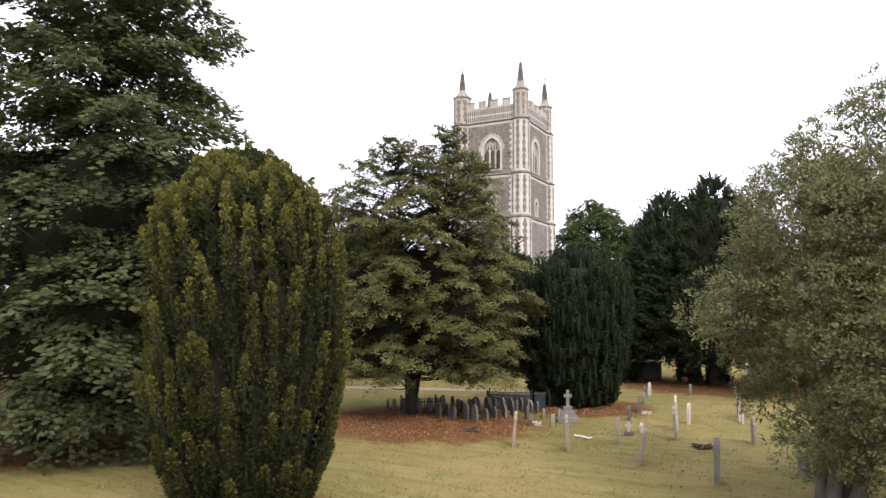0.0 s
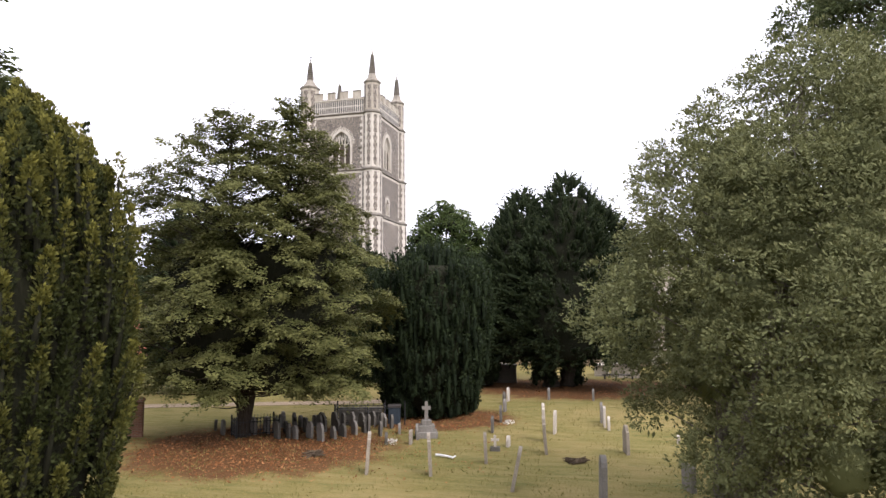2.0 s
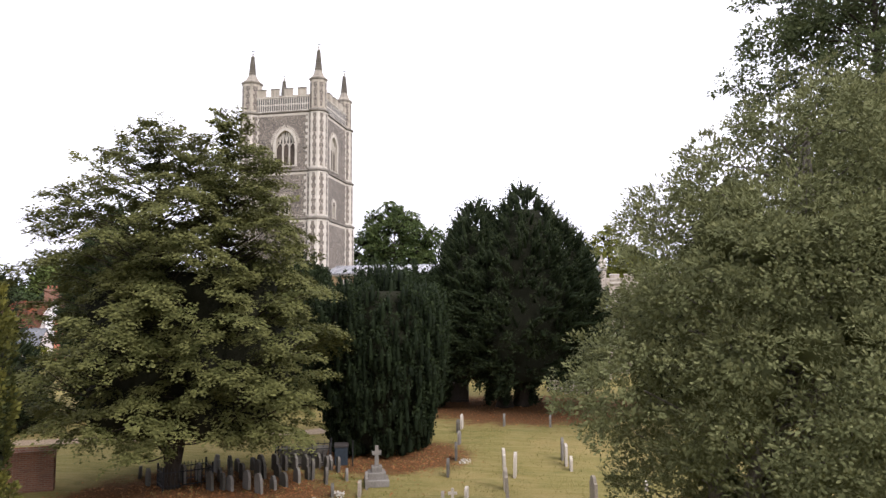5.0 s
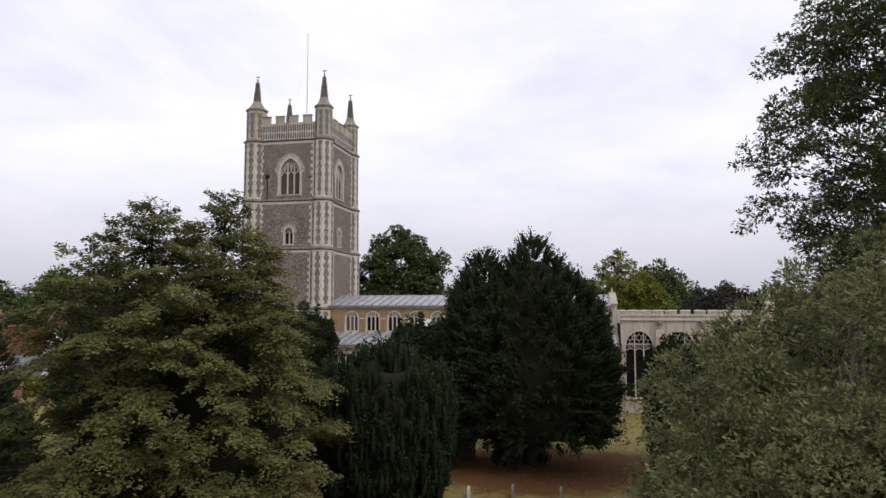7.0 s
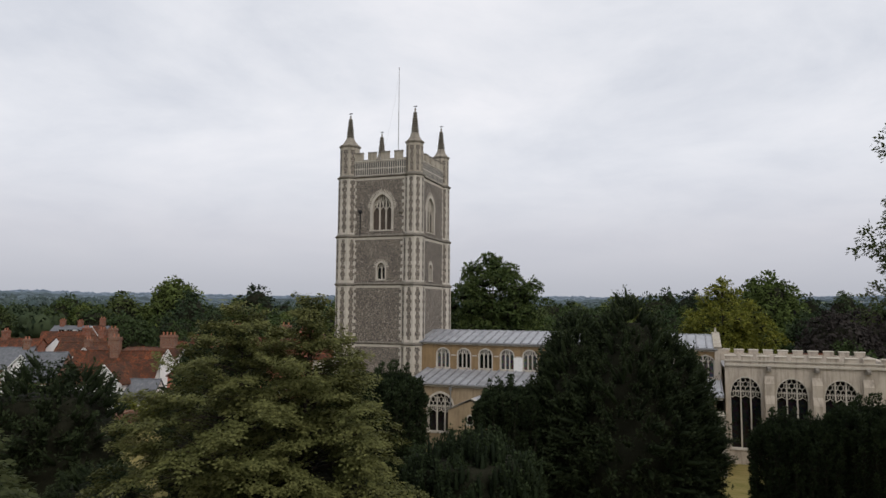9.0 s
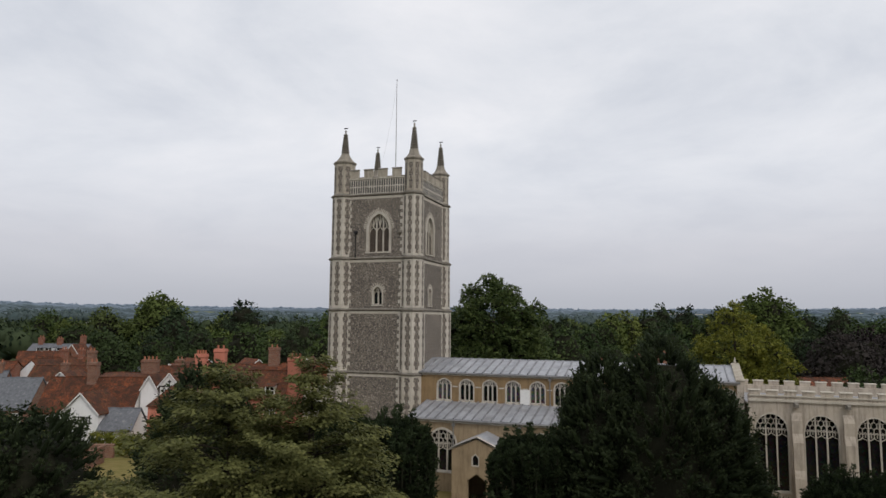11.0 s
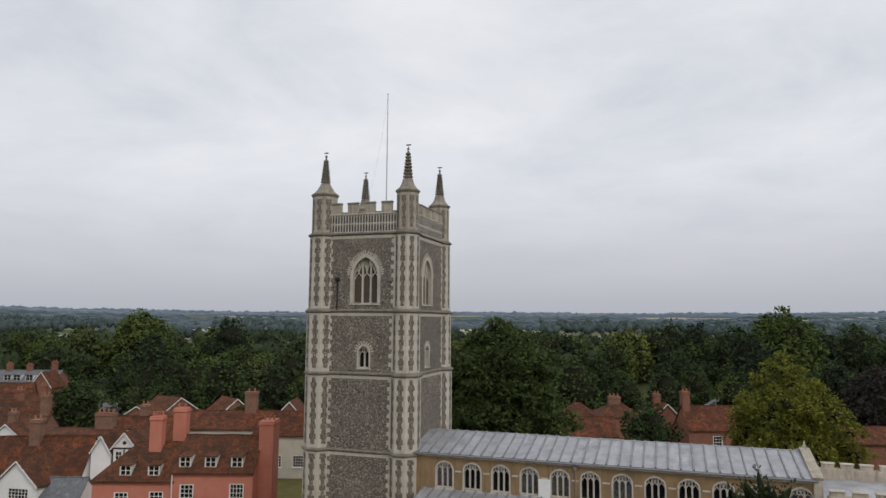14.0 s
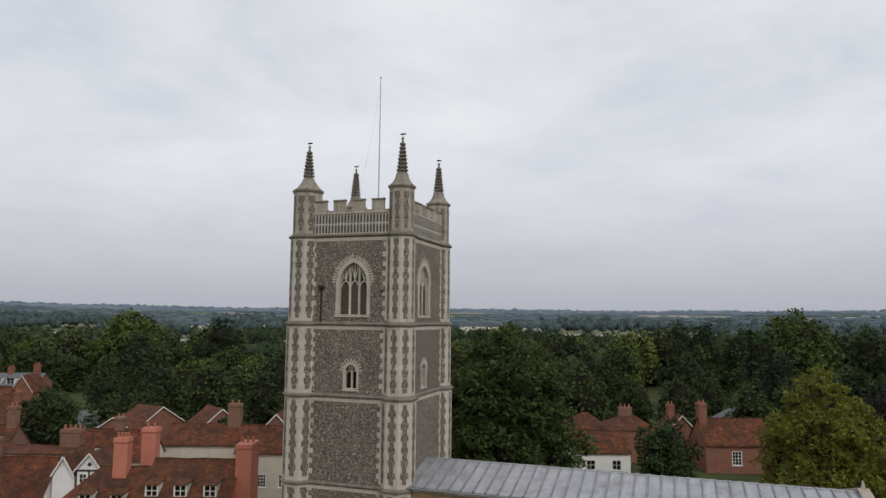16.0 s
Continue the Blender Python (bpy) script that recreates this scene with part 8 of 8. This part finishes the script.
bench = thing("bench", pose(-3.6, 62.6, 0, 0, 0, 5), "low dark wooden bench beside a tomb", "bench")
part("seat", Geo().box(-1.3, 1.3, -0.2, 0.2, 0.32, 0.4), DARK_WOOD, bench)
for u in (-1.1, 1.1):
    part("leg", Geo().box(u - 0.06, u + 0.06, -0.18, 0.18, 0, 0.32), DARK_WOOD, bench)


def railing(x, y, rz, w, d, h, label, gap=0.14):
    """An iron tomb enclosure: corner posts, top and bottom rails, uprights."""
    r = thing("iron_railing", pose(x, y, 0, 0, 0, rz), label, "railing")
    bar = Geo().tube([(0, 0, 0.05), (0, 0, h), (0, 0, h + 0.08)], [0.012, 0.012, 0.002], 5).mesh("upright")
    bar.materials.append(IRON)
    for (ax, ay), (bx, by) in (((-w / 2, -d / 2), (w / 2, -d / 2)), ((w / 2, -d / 2), (w / 2, d / 2)), ((w / 2, d / 2), (-w / 2, d / 2)), ((-w / 2, d / 2), (-w / 2, -d / 2))):
        for z in (0.16, h - 0.12):
            part("rail", Geo().tube([(ax, ay, z), (bx, by, z)], 0.022, 5), IRON, r)
        part("post", Geo().tube([(ax, ay, 0), (ax, ay, h + 0.12)], 0.04, 6), IRON, r)
        n = int(math.hypot(bx - ax, by - ay) / gap)
        for k in range(1, n):
            ob = new("upright", bar)
            ob.parent = r
            ob.matrix_basis = pose(ax + (bx - ax) * k / n, ay + (by - ay) * k / n, 0)


railing(-18.7, 31.9, 45, 1.9, 1.0, 0.8, "dark iron railing round a grave beneath the tree")
railing(-15.4, 36.2, 18, 2.4, 1.2, 0.92, "dark iron railing round a tomb beside the yew", 0.3)
table_tomb(-15.4, 36.2, 1.9, 0.8, 0.75, 18, 2, "dark weathered chest tomb inside iron railings")
bin_ = thing("litter_bin", pose(-13.75, 36.6, 0, 0, 0, 18), "blue-black litter bin beside the yew", "bin")
part("body", Geo().bevel_box(-0.3, 0.3, -0.3, 0.3, 0, 0.8, 0.04), mat_plain("blue_black_plastic", (0.02, 0.03, 0.04), 0.5), bin_)
part("lid", Geo().bevel_box(-0.33, 0.33, -0.33, 0.33, 0.8, 0.92, 0.04), DARK_WOOD, bin_)
for i, (x, y) in enumerate(((-13.1, 36.3), (-14.6, 35.2))):
    p = thing("iron_post", pose(x, y, 0), "thin dark iron post by the railings", "post")
    part("shaft", Geo().tube([(0, 0, 0), (0, 0, 1.15)], 0.03, 6), IRON, p)

# cuttings, a log heap, a fallen white stick, grave flowers
TWIG = mat_bark("dead_twigs", (0.05, 0.035, 0.022), (0.16, 0.12, 0.08))
for x, y, s, n, text in ((-4.26, 29.63, 0.42, 26, "small heap of logs and dead branches on the grass"), (-14.1, 28.4, 0.5, 40, "heap of twigs among fallen leaves")):
    g = Geo()
    random.seed(int(n))
    for k in range(n):
        a, q = random.uniform(0, math.tau), s * random.uniform(0, 0.7)
        c = Vector((math.cos(a) * q, math.sin(a) * q, 0.03 + 0.14 * random.random() * (1 - q / s)))
        b = random.uniform(0, math.tau)
        d = Vector((math.cos(b), math.sin(b), random.uniform(-0.25, 0.4))) * random.uniform(0.12, 0.4)
        g.tube([c - d, c + Vector((0, 0, 0.02)), c + d], [0.025, 0.035, 0.015], 5)
    solid("brushwood", g, TWIG, text, "brushwood", "stuff", m=pose(x, y, 0))
st = Geo().tube([(-0.35, 0.2, 0.06), (0.1, -0.05, 0.09), (0.42, -0.2, 0.07), (0.5, -0.1, 0.12)], [0.05, 0.045, 0.04, 0.03], 6)
solid("bleached_branch", st, WHITE_PAINT, "bleached white branch lying on the grass", "branch", m=pose(-9.16, 29.3, 0))
FLOWER = mat_leaf("white_flowers", (0.5, 0.47, 0.42), (0.7, 0.67, 0.6), (0.8, 0.78, 0.74), None, 0, 1, 1.0, 0.2)
for x, y in ((-12.0, 31.3), (-8.2, 37.6)):
    f = thing("grave_flowers", pose(x, y, 0), "bunch of white flowers laid at a grave", "flowers", "flowers on the graves")
    for k, c in enumerate(((0, 0, 0.12), (0.14, 0.05, 0.1), (-0.12, 0.06, 0.09))):
        lv = Leaves(int(abs(x * 31)) + k)
        lv.balls([c], [(0.12, 0.12, 0.1)], 30, 0.07, 0.05)
        part("bloom", lv.mesh("bloom", FLOWER), None, f)

# the old brick boundary wall beside the big broadleaf, with a door in it
wl_ = thing("churchyard_wall", pose(-34.0, 24.6, 0, 0, 0, 28), "old mottled brick churchyard wall with a boarded door", "wall")
part("brickwork", Geo().panel([(-9, 0), (-9, 1.55), (12, 1.55), (12, 0), (1.6, 0), (1.6, 1.35), (0.5, 1.35), (0.5, 0)], [], 0.35), BRICK_OLD, wl_)
part("coping", Geo().loft([[(u, -0.06, 1.55), (u, 0.41, 1.55), (u, 0.18, 1.72)] for u in (-9.05, 12.05)]), BRICK_OLD, wl_)
dr = part("door", Geo().box(0.5, 1.6, 0.12, 0.18, 0.02, 1.35), LOUVRE, wl_, "grey boarded door")
for k in range(5):
    part("board", Geo().box(0.52 + k * 0.215, 0.72 + k * 0.215, 0.1, 0.13, 0.03, 1.33), LOUVRE, dr)
for u in (0.42, 1.68):
    part("gate_pier", Geo().box(u - 0.12, u + 0.12, -0.05, 0.4, 0, 1.75), STONE, wl_, "pale stone door jamb")

# gravel path that skirts the yews
path = Geo()
line = [(-46, 33), (-34, 37.5), (-26, 41), (-18, 44), (-14, 50), (-14, 60), (-18, 68), (-23.4, 73)]
lo, hi = [], []
for k, (x, y) in enumerate(line):
    a, b = line[max(k - 1, 0)], line[min(k + 1, len(line) - 1)]
    q = math.hypot(b[0] - a[0], b[1] - a[1])
    nx, ny = -(b[1] - a[1]) / q * 0.8, (b[0] - a[0]) / q * 0.8
    lo.append((x - nx, y - ny))
    hi.append((x + nx, y + ny))
path.loft([[(l[0], l[1], -0.05), (r[0], r[1], -0.05), (r[0], r[1], 0.02), (l[0], l[1], 0.02)] for l, r in zip(lo, hi)])
solid("path", path, mat_plain("trodden_gravel", (0.27, 0.20, 0.13), 0.95, 0, 0.35, 9.0), "narrow trodden gravel path through the churchyard", "path", "structure")
